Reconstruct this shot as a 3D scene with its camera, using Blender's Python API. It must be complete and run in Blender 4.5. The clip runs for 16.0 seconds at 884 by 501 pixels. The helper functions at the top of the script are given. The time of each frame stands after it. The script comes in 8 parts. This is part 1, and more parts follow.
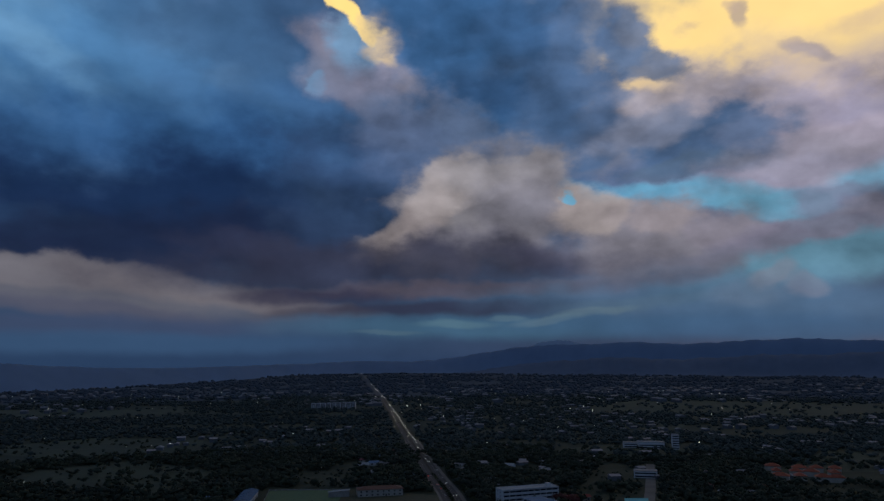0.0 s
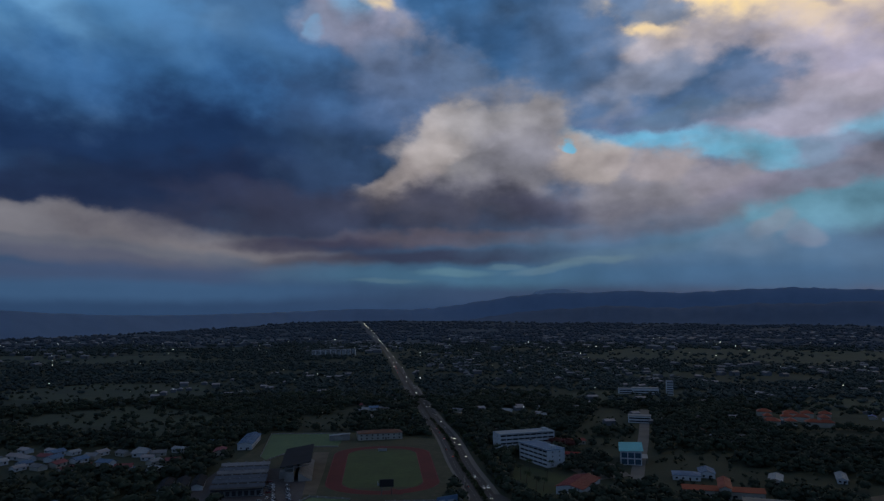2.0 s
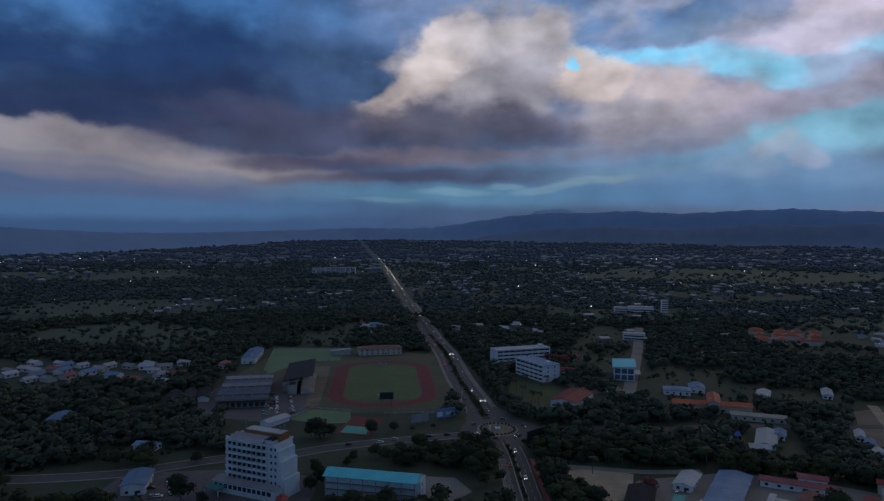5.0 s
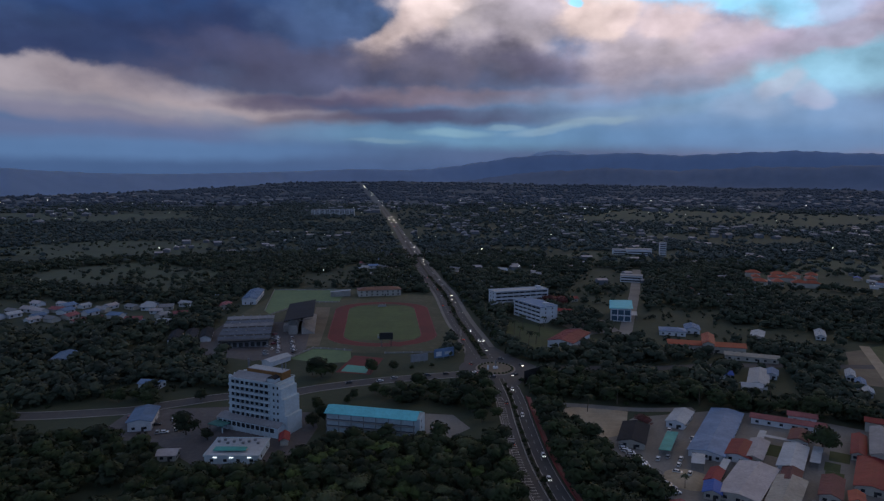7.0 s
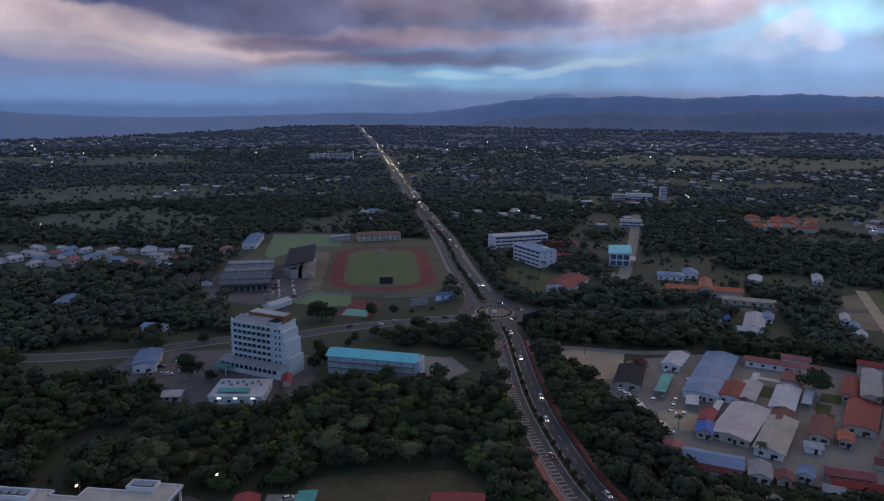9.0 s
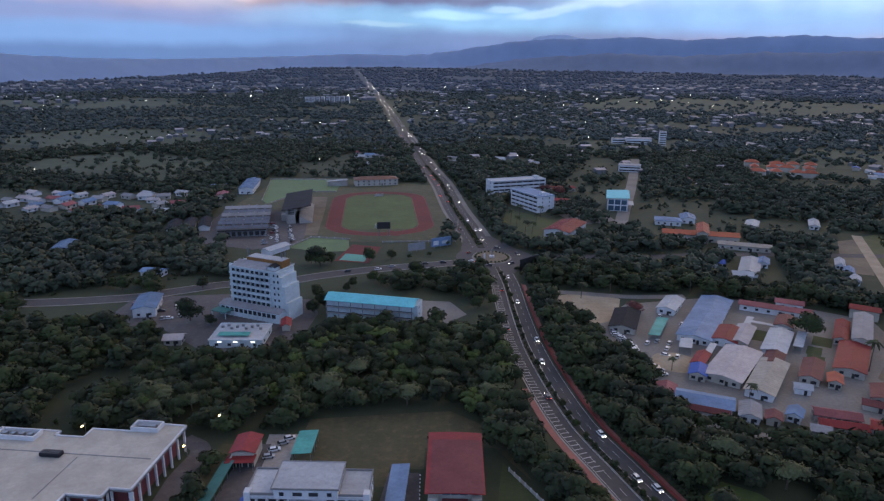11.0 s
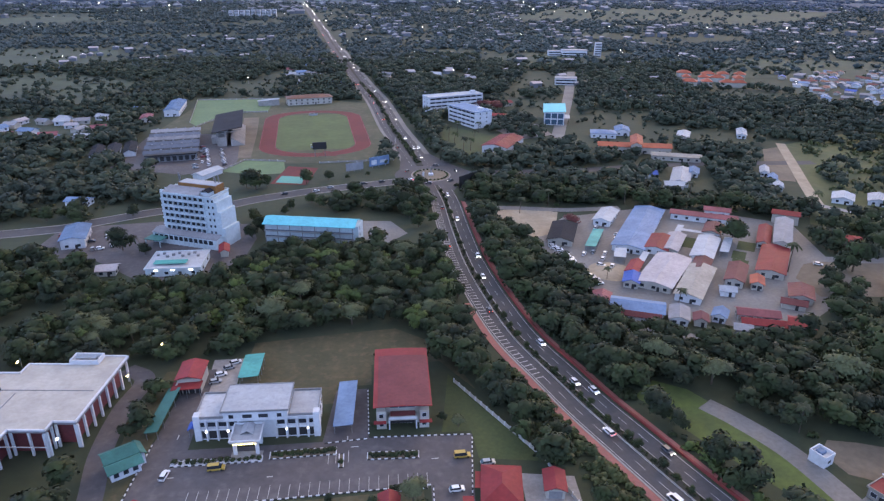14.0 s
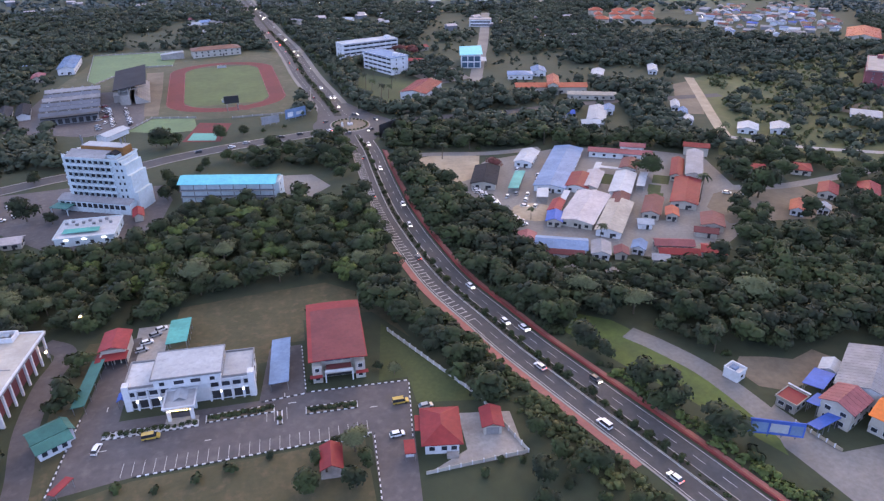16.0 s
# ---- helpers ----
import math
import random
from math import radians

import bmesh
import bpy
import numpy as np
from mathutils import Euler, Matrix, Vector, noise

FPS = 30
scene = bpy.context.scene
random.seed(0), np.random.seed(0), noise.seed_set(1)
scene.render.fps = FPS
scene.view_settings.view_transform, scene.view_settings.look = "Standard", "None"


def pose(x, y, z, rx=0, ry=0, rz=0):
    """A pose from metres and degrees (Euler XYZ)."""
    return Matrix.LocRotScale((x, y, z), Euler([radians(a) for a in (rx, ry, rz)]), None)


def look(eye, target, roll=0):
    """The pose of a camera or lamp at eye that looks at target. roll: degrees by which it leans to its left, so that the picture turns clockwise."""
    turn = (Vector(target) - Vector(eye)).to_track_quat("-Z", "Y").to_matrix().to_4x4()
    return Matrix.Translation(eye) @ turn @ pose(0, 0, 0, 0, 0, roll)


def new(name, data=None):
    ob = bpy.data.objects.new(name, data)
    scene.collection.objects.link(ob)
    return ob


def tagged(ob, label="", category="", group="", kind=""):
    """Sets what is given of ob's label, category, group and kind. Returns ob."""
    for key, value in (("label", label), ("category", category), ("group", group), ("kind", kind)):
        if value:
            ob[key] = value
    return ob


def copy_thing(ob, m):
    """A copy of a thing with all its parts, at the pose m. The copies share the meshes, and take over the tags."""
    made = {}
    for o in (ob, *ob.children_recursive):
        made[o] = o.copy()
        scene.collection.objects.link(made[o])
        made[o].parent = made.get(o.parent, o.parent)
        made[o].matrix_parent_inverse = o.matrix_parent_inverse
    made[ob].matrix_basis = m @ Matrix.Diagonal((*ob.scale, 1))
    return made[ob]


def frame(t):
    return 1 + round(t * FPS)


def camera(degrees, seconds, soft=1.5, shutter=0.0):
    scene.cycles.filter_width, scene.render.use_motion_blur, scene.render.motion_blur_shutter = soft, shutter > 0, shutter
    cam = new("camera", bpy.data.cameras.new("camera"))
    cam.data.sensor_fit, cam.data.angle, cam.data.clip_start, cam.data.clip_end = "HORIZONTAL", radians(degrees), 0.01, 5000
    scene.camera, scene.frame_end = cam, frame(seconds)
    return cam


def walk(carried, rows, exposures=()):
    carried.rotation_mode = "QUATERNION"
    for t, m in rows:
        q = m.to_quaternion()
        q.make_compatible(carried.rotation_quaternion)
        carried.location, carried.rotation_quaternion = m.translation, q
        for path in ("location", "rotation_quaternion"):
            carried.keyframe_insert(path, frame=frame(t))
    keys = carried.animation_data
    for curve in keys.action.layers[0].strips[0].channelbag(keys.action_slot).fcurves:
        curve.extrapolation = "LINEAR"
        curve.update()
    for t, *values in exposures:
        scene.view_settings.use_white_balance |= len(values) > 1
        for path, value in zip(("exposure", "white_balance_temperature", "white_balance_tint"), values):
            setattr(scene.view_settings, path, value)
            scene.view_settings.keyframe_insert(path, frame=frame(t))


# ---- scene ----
cam = camera(65.92, 16.0, soft=1.3)
PATH = [
    (0.0, pose(0, 0, 125, 99.10, 0.18, -0.00)),
    (0.5, pose(0, 0, 125, 98.02, 0.23, -0.03)),
    (1.0, pose(0, 0, 125, 96.95, 0.17, -0.03)),
    (1.5, pose(0, 0, 125, 95.85, 0.07, -0.07)),
    (2.0, pose(0, 0, 125, 94.80, 0.07, -0.11)),
    (2.5, pose(0, 0, 125, 93.78, -0.01, -0.12)),
    (3.0, pose(0, 0, 125, 92.68, -0.01, -0.14)),
    (3.5, pose(0, 0, 125, 91.50, -0.11, -0.15)),
    (4.0, pose(0, 0, 125, 90.37, -0.22, -0.13)),
    (6.5, pose(0, 0, 125, 84.35, -0.38, -0.22)),
    (7.0, pose(0, 0, 125, 83.15, -0.40, -0.24)),
    (7.5, pose(0, 0, 125, 81.99, -0.40, -0.25)),
    (8.0, pose(0, 0, 125, 80.79, -0.41, -0.27)),
    (8.5, pose(0, 0, 125, 79.64, -0.42, -0.28)),
    (9.0, pose(0, 0, 125, 78.51, -0.46, -0.26)),
    (11.5, pose(0, 0, 125, 72.73, -0.51, -0.57)),
    (12.0, pose(0, 0, 125, 71.56, -0.54, -0.69)),
    (12.5, pose(0, 0, 125, 70.38, -0.56, -0.77)),
    (13.0, pose(0, 0, 125, 69.24, -0.58, -0.95)),
    (13.5, pose(0, 0, 125, 68.18, -0.45, -3.39)),
    (14.0, pose(0, 0, 125, 67.10, -0.27, -5.86)),
    (14.5, pose(0, 0, 125, 65.98, -0.12, -6.93)),
    (15.0, pose(0, 0, 125, 64.90, -0.03, -8.03)),
    (15.5, pose(0, 0, 125, 63.80, 0.15, -10.32)),
    (16.0, pose(0, 0, 125, 62.76, 0.44, -12.99)),
]
# seconds, stops, kelvin, tint
EXPOSURES = [
    (0.0, -1.1, 6250, 4),
    (2.5, -0.7, 6250, 0),
    (4.0, -0.4, 6250, 1),
    (8.0, 0.46, 7000, 13),
    (9.0, 0.76, 7100, 14),
    (11.5, 1.63, 7150, 14),
    (12.5, 2.0, 6850, 13),
    (14.0, 2.45, 7100, 16),
    (16.0, 2.7, 7450, 20),
]
walk(cam, PATH, EXPOSURES)

# ---- sky and sun ----


def rgb(r, g, b, k=1.0):
    """Linear colour from an sRGB triple of 0 to 255."""
    return tuple(k * (v / 255 / 12.92 if v < 10 else ((v / 255 + 0.055) / 1.055) ** 2.4) for v in (r, g, b)) + (1.0,)


world = bpy.data.worlds.new("dusk_sky")
scene.world = world
world.use_nodes = True
wn, wl = world.node_tree.nodes, world.node_tree.links
wn.clear()


def wnode(kind, **values):
    n = wn.new(kind)
    for key, value in values.items():
        setattr(n, key, value)
    return n


def wmath(op, a, b=None, vector=False):
    n = wnode("ShaderNodeVectorMath" if vector else "ShaderNodeMath", operation=op)
    for i, v in enumerate((a, b)):
        if v is None:
            continue
        if isinstance(v, (int, float, tuple)):
            n.inputs[i].default_value = v
        else:
            wl.new(v, n.inputs[i])
    return n.outputs["Value"] if op in ("LENGTH", "DOT_PRODUCT") else n.outputs[0]


def wmix(fac, a, b):
    n = wnode("ShaderNodeMix", data_type="RGBA")
    for i, v in ((0, fac), (6, a), (7, b)):
        if isinstance(v, (int, float, tuple)):
            n.inputs[i].default_value = v
        else:
            wl.new(v, n.inputs[i])
    return n.outputs[2]


def wnoise(scale, detail, rough=0.55, stretch=(1, 1, 1)):
    m = wnode("ShaderNodeMapping")
    m.inputs["Scale"].default_value = stretch
    wl.new(sky_dir, m.inputs[0])
    n = wnode("ShaderNodeTexNoise")
    n.inputs["Scale"].default_value, n.inputs["Detail"].default_value, n.inputs["Roughness"].default_value = scale, detail, rough
    wl.new(m.outputs[0], n.inputs["Vector"])
    return n


sky_dir = wnode("ShaderNodeTexCoord").outputs["Generated"]
split = wnode("ShaderNodeSeparateXYZ")
wl.new(sky_dir, split.inputs[0])
azimuth = wmath("MULTIPLY", wmath("ARCTAN2", split.outputs[0], split.outputs[1]), 57.2958)
height = wmath("MULTIPLY", wmath("ARCSINE", split.outputs[2]), 57.2958)
place = wnode("ShaderNodeCombineXYZ")
wl.new(azimuth, place.inputs[0])
wl.new(height, place.inputs[1])
billow = wmath("MULTIPLY", wmath("SUBTRACT", wnoise(5, 9, 0.5, (1, 1, 1.6)).outputs["Color"], (0.5, 0.5, 0.5), True), (4.0, 3.4, 0.0), True)
curl = wmath("MULTIPLY", wmath("SUBTRACT", wnoise(17, 8, 0.5, (1, 1, 1.5)).outputs["Color"], (0.5, 0.5, 0.5), True), (3.6, 2.6, 0.0), True)
calm = wnode("ShaderNodeMapRange", interpolation_type="SMOOTHSTEP")  # flatter towards the horizon
wl.new(height, calm.inputs[0])
calm.inputs[1].default_value, calm.inputs[2].default_value, calm.inputs[3].default_value, calm.inputs[4].default_value = 1.0, 12.0, 0.25, 1.0
shift = wnode("ShaderNodeVectorMath", operation="SCALE")
wl.new(wmath("ADD", billow, curl, True), shift.inputs[0])
wl.new(calm.outputs[0], shift.inputs["Scale"])
ragged = wmath("MULTIPLY", wmath("SUBTRACT", wnoise(10, 9, 0.53, (1, 1, 1.5)).outputs["Fac"], 0.5), wmath("MULTIPLY", calm.outputs[0], 2.0))
drift = wmath("ADD", place.outputs[0], shift.outputs[0], True)

clear_sky = wnode("ShaderNodeTexSky", sky_type="NISHITA", sun_disc=False, sun_elevation=radians(3), sun_rotation=radians(50))
KS = 2.6  # radiance of the sky

# overcast from the horizon to the zenith
ramp = wnode("ShaderNodeValToRGB")
wl.new(wmath("MULTIPLY", height, 1 / 90), ramp.inputs[0])
el = ramp.color_ramp.elements
el[0].position, el[0].color = 0.0, rgb(38, 58, 88, KS)
el[1].position, el[1].color = 1.0, rgb(61, 60, 68, KS)
for at, tone in ((0.03, (40, 62, 92)), (0.08, (54, 72, 102)), (0.2, (76, 100, 138)), (0.36, (92, 112, 146)), (0.5, (64, 65, 75))):
    e = el.new(at)
    e.color = rgb(*tone, KS)
sky = wmix(0.9, wmix(0.92, clear_sky.outputs[0], (0.0, 0.0, 0.0, 1.0)), ramp.outputs[0])


def cloud(az, el, w, h, tilt, tone, strength, soft=0.7):
    """A mass of cloud at that azimuth and height, w by h degrees."""
    global sky
    soft = max(0.6, 1.15 * soft)
    c, s = math.cos(radians(tilt)), math.sin(radians(tilt))
    off = wmath("SUBTRACT", drift, (az, el, 0.0), True)
    u = wmath("DOT_PRODUCT", off, (c * 2 / w, s * 2 / w, 0.0), True)
    v = wmath("DOT_PRODUCT", off, (-s * 2 / h, c * 2 / h, 0.0), True)
    reach = wmath("ADD", wmath("SQRT", wmath("ADD", wmath("MULTIPLY", u, u), wmath("MULTIPLY", v, v))), ragged)
    n = wnode("ShaderNodeMapRange", interpolation_type="SMOOTHSTEP", clamp=False)
    wl.new(reach, n.inputs[0])
    n.inputs[1].default_value, n.inputs[2].default_value, n.inputs[3].default_value, n.inputs[4].default_value = 1 + soft / 2, 1 - soft / 2, 0.0, strength
    sky = wmix(n.outputs[0], sky, rgb(*tone, KS))


cloud(29.5, 25.1, 43.5, 15.6, 4, (244, 206, 136), 1, 0.9)
cloud(27.9, 19.7, 33.8, 7.1, 4, (186, 164, 150), 0.85, 1.1)
cloud(29.1, 15.8, 27.1, 9.0, 5, (142, 134, 156), 0.95, 0.9)
cloud(19.5, 20.0, 17.4, 7.1, -14, (150, 142, 156), 0.85, 0.8)
cloud(16.9, 22.7, 5.8, 1.9, -24, (222, 188, 138), 0.7, 0.9)
cloud(32.4, 16.2, 11.6, 1.9, 6, (160, 146, 158), 0.6, 1)
cloud(-33.5, 24.0, 22.0, 13.0, 0, (98, 140, 178), 0.8, 1.2)
cloud(-21.5, 21.4, 33.8, 19.9, -10, (66, 106, 150), 0.75, 1.1)
cloud(-32.0, 21.8, 10.2, 2.4, -28, (112, 150, 186), 0.45, 1.2)
cloud(-23.9, 25.0, 6.3, 3.8, 20, (88, 120, 156), 0.5, 1)
cloud(-26.7, 25.3, 7.3, 4.3, -30, (58, 88, 126), 0.5, 1)
cloud(-17.2, 25.3, 18.4, 7.1, -15, (56, 82, 116), 0.75, 0.8)
cloud(-11.1, 26.7, 8.2, 7.1, 10, (52, 76, 110), 0.7, 0.6)
cloud(-18.7, 22.4, 3.9, 2.4, 0, (92, 122, 158), 0.45, 1.3)
cloud(-15.2, 21.2, 11.6, 3.8, -10, (58, 86, 122), 0.5, 0.9)
cloud(-10.4, 18.6, 23.2, 6.2, 5, (62, 96, 140), 0.6, 1.1)
cloud(-24.6, 16.6, 36.0, 7.4, 3, (46, 80, 124), 0.8, 1.1)
cloud(-23.1, 11.7, 52.0, 9.6, 4, (22, 37, 68), 0.95, 1.2)
cloud(-32.8, 10.1, 14.5, 1.9, -4, (40, 61, 93), 0.5, 0.9)
cloud(-20.8, 9.0, 43.5, 4.7, 3, (28, 35, 59), 0.75, 0.9)
cloud(-16.9, 9.1, 9.7, 1.9, -4, (48, 49, 69), 0.5, 1)
cloud(-7.9, 14.4, 11.6, 14.2, 20, (50, 67, 97), 0.55, 0.9)
cloud(-6.6, 24.0, 10.2, 5.7, -20, (138, 130, 146), 0.75, 0.7)
cloud(-7.1, 25.5, 5.3, 3.8, -38, (112, 144, 178), 0.9, 0.6)
cloud(-4.6, 25.6, 4.4, 2.8, -50, (214, 184, 144), 0.85, 0.6)
cloud(-7.6, 27.9, 4.4, 1.4, -42, (250, 212, 130), 1, 0.5)
cloud(-9.2, 28.9, 2.2, 1.2, -30, (250, 214, 132), 0.9, 0.5)
cloud(-6.4, 27.1, 2.4, 1.4, -30, (238, 202, 136), 0.8, 0.5)
cloud(-10.3, 23.3, 4.4, 3.3, 10, (116, 122, 146), 0.6, 0.7)
cloud(-11.0, 22.6, 1.6, 1.6, 0, (104, 140, 176), 0.6, 0.7)
cloud(-4.1, 21.4, 11.1, 4.3, -10, (112, 112, 134), 0.7, 0.8)
cloud(-1.9, 23.0, 4.8, 2.4, -30, (138, 130, 142), 0.5, 0.7)
cloud(-0.6, 19.4, 12.6, 6.2, -10, (92, 104, 132), 0.75, 0.8)
cloud(10.6, 18.6, 21.3, 7.1, -6, (82, 96, 124), 0.85, 0.7)
cloud(-3.1, 17.3, 7.7, 5.7, 0, (82, 96, 128), 0.6, 0.9)
cloud(2.4, 22.3, 2.9, 2.8, 0, (140, 136, 150), 0.6, 0.6)
cloud(7.2, 17.1, 11.6, 2.8, 4, (98, 102, 122), 0.6, 0.8)
cloud(8.8, 22.9, 4.4, 3.3, 0, (112, 118, 142), 0.6, 0.7)
cloud(0.9, 27.6, 12.6, 8.1, 0, (60, 94, 138), 0.8, 0.8)
cloud(4.9, 25.5, 17.4, 11.4, -8, (52, 84, 124), 0.95, 0.45)
cloud(9.0, 27.7, 9.7, 5.7, 10, (58, 88, 128), 0.8, 0.5)
cloud(5.8, 22.0, 10.6, 2.8, -4, (46, 72, 108), 0.7, 0.8)
cloud(13.0, 25.5, 5.8, 8.1, 10, (84, 106, 142), 0.8, 0.45)
cloud(16.1, 25.8, 5.3, 4.7, -30, (82, 104, 140), 0.9, 0.4)
cloud(17.9, 23.4, 6.3, 2.2, -14, (96, 112, 142), 0.85, 0.4)
cloud(12.1, 19.6, 9.2, 9.0, -14, (68, 90, 124), 0.8, 0.6)
cloud(14.8, 21.8, 5.8, 2.8, -20, (80, 100, 134), 0.7, 0.5)
cloud(20.8, 12.7, 17.4, 2.6, -7, (96, 149, 179), 0.85, 0.7)
cloud(26.4, 11.2, 12.6, 2.8, -14, (102, 145, 169), 0.7, 0.7)
cloud(33.0, 12.9, 6.8, 2.8, 10, (106, 151, 177), 0.75, 0.7)
cloud(21.8, 16.3, 12.1, 5.2, 4, (70, 92, 126), 0.95, 0.5)
cloud(19.6, 15.0, 9.2, 2.4, 4, (76, 92, 116), 0.8, 0.5)
cloud(17.6, 18.5, 7.7, 2.8, 8, (128, 130, 150), 0.65, 0.7)
cloud(25.6, 17.1, 5.3, 1.9, 0, (100, 112, 142), 0.7, 0.5)
cloud(28.6, 14.6, 14.5, 3.3, 6, (136, 131, 146), 0.6, 0.8)
cloud(30.9, 7.4, 17.4, 3.8, 10, (100, 137, 158), 0.85, 0.9)
cloud(24.1, 6.5, 13.5, 3.3, 6, (92, 126, 146), 0.75, 0.9)
cloud(2.7, 11.9, 16.0, 9.0, 12, (126, 120, 126), 0.95, 0.45)
cloud(-2.6, 10.7, 7.3, 3.8, 38, (146, 133, 134), 0.8, 0.5)
cloud(0.3, 13.8, 6.3, 4.3, 30, (150, 139, 140), 0.8, 0.5)
cloud(4.7, 15.0, 9.2, 3.3, 0, (138, 131, 136), 0.8, 0.5)
cloud(7.5, 12.0, 7.7, 6.2, -10, (112, 108, 120), 0.7, 0.8)
cloud(2.7, 9.3, 10.6, 2.8, 0, (98, 94, 106), 0.75, 0.8)
cloud(17.1, 9.5, 16.4, 6.6, -8, (120, 114, 124), 0.95, 0.45)
cloud(12.9, 12.0, 6.3, 4.3, 0, (150, 137, 136), 0.85, 0.5)
cloud(17.6, 11.1, 7.7, 2.4, -10, (138, 126, 130), 0.7, 0.6)
cloud(22.3, 9.6, 5.3, 2.8, -14, (124, 116, 128), 0.7, 0.5)
cloud(15.7, 8.2, 12.6, 2.4, -4, (106, 102, 114), 0.65, 0.8)
cloud(10.9, 13.3, 1.0, 0.9, 0, (90, 153, 185), 0.8, 0.7)
cloud(28.9, 9.2, 14.5, 2.4, 9, (116, 110, 128), 0.85, 0.6)
cloud(30.9, 11.6, 7.3, 2.5, 0, (108, 110, 132), 0.75, 0.6)
cloud(32.8, 10.7, 4.4, 1.9, 0, (122, 118, 134), 0.7, 0.6)
cloud(17.0, 6.8, 17.4, 2.4, 6, (94, 94, 110), 0.7, 0.8)
cloud(-28.5, 5.4, 32.9, 3.3, -5, (90, 88, 98), 0.9, 0.7)
cloud(-31.1, 6.5, 12.6, 1.9, -4, (110, 104, 110), 0.65, 0.6)
cloud(-20.6, 5.7, 16.4, 2.1, -7, (112, 104, 108), 0.7, 0.7)
cloud(-13.2, 4.5, 14.5, 1.2, -5, (96, 90, 97), 0.7, 0.8)
cloud(-26.5, 3.8, 20.3, 1.4, -4, (72, 73, 91), 0.7, 0.8)
cloud(-6.8, 7.5, 35.8, 3.8, 3, (46, 47, 65), 0.85, 0.9)
cloud(3.2, 7.8, 20.3, 3.0, 0, (56, 56, 72), 0.45, 1.0)
cloud(9.3, 8.6, 5.8, 2.8, 0, (64, 63, 84), 0.35, 1.0)
cloud(3.2, 5.9, 30.9, 1.2, 2, (78, 69, 79), 0.75, 0.9)
cloud(-10.5, 5.1, 14.5, 1.2, 0, (46, 45, 65), 0.7, 0.8)
cloud(-0.2, 4.3, 25.1, 1.2, 2, (44, 43, 61), 0.75, 0.8)
cloud(-25.7, 2.6, 33.8, 1.7, 0, (58, 68, 94), 0.8, 0.9)
cloud(24.3, 4.3, 33.8, 3.8, -3, (73, 96, 124), 0.8, 1)
cloud(26.2, 6.1, 3.4, 1.7, 20, (114, 114, 128), 0.6, 0.6)
cloud(28.1, 5.4, 2.9, 1.7, -10, (112, 112, 128), 0.5, 0.6)
cloud(24.4, 4.9, 6.3, 1.9, 0, (92, 106, 128), 0.6, 0.8)
cloud(15.6, 4.6, 11.6, 1.4, 4, (76, 94, 114), 0.6, 0.9)
cloud(3.6, 2.7, 30.9, 1.9, 0, (62, 90, 114), 0.8, 1)
cloud(12.4, 4.0, 6.3, 0.7, 7, (94, 110, 120), 0.45, 0.9)
cloud(9.0, 3.3, 5.8, 0.7, 7, (90, 108, 120), 0.65, 0.8)
cloud(5.7, 3.5, 2.9, 0.5, 0, (84, 104, 118), 0.6, 0.8)
cloud(1.2, 3.0, 5.8, 0.7, 0, (82, 106, 120), 0.6, 0.9)
cloud(-4.4, 2.2, 5.8, 0.4, 0, (74, 94, 110), 0.6, 0.9)
cloud(23.8, 2.4, 30.9, 2.1, -2, (60, 84, 114), 0.75, 1)
cloud(-25.6, 1.4, 38.7, 1.6, 0, (52, 74, 104), 0.8, 1)
cloud(25.0, 26.1, 1.6, 2.1, 10, (158, 140, 136), 0.75, 0.9)
cloud(24.3, 26.7, 1.3, 1.0, 0, (186, 160, 140), 0.6, 1)
cloud(30.2, 21.9, 3.6, 1.2, -24, (146, 134, 142), 0.75, 0.9)
cloud(29.5, 22.8, 1.5, 1.0, -20, (164, 146, 142), 0.6, 1)
cloud(33.6, 24.0, 3.9, 1.6, 8, (196, 168, 144), 0.6, 1.2)
cloud(21.2, 25.5, 1.3, 0.5, 0, (196, 168, 140), 0.5, 1.2)
bent = wnode("ShaderNodeMapping")
bent.inputs["Scale"].default_value = (1, 1, 1.5)
wl.new(wmath("ADD", sky_dir, wmath("MULTIPLY", wnoise(7, 6, 0.5).outputs["Color"], (0.12, 0.12, 0.12), True), True), bent.inputs[0])
puff = wnode("ShaderNodeTexVoronoi", feature="SMOOTH_F1")  # rounded heads of the clouds
puff.inputs["Scale"].default_value, puff.inputs["Detail"].default_value, puff.inputs["Roughness"].default_value, puff.inputs["Smoothness"].default_value = 9.0, 4.0, 0.55, 0.7
wl.new(bent.outputs[0], puff.inputs["Vector"])
heads = wnode("ShaderNodeMapRange")
wl.new(puff.outputs["Distance"], heads.inputs[0])
heads.inputs[1].default_value, heads.inputs[2].default_value, heads.inputs[3].default_value, heads.inputs[4].default_value = 0.1, 0.75, 1.2, 0.9
grain = wnode("ShaderNodeMapRange")
wl.new(wmath("ADD", wmath("MULTIPLY", wnoise(8, 9, 0.5, (1, 1, 2.0)).outputs["Fac"], 0.55), wmath("MULTIPLY", wnoise(24, 9, 0.52, (1, 1, 1.6)).outputs["Fac"], 0.45)), grain.inputs[0])
grain.inputs[1].default_value, grain.inputs[2].default_value, grain.inputs[3].default_value, grain.inputs[4].default_value = 0.36, 0.64, 0.86, 1.14
tone = wnode("ShaderNodeVectorMath", operation="SCALE")
wl.new(sky, tone.inputs[0])


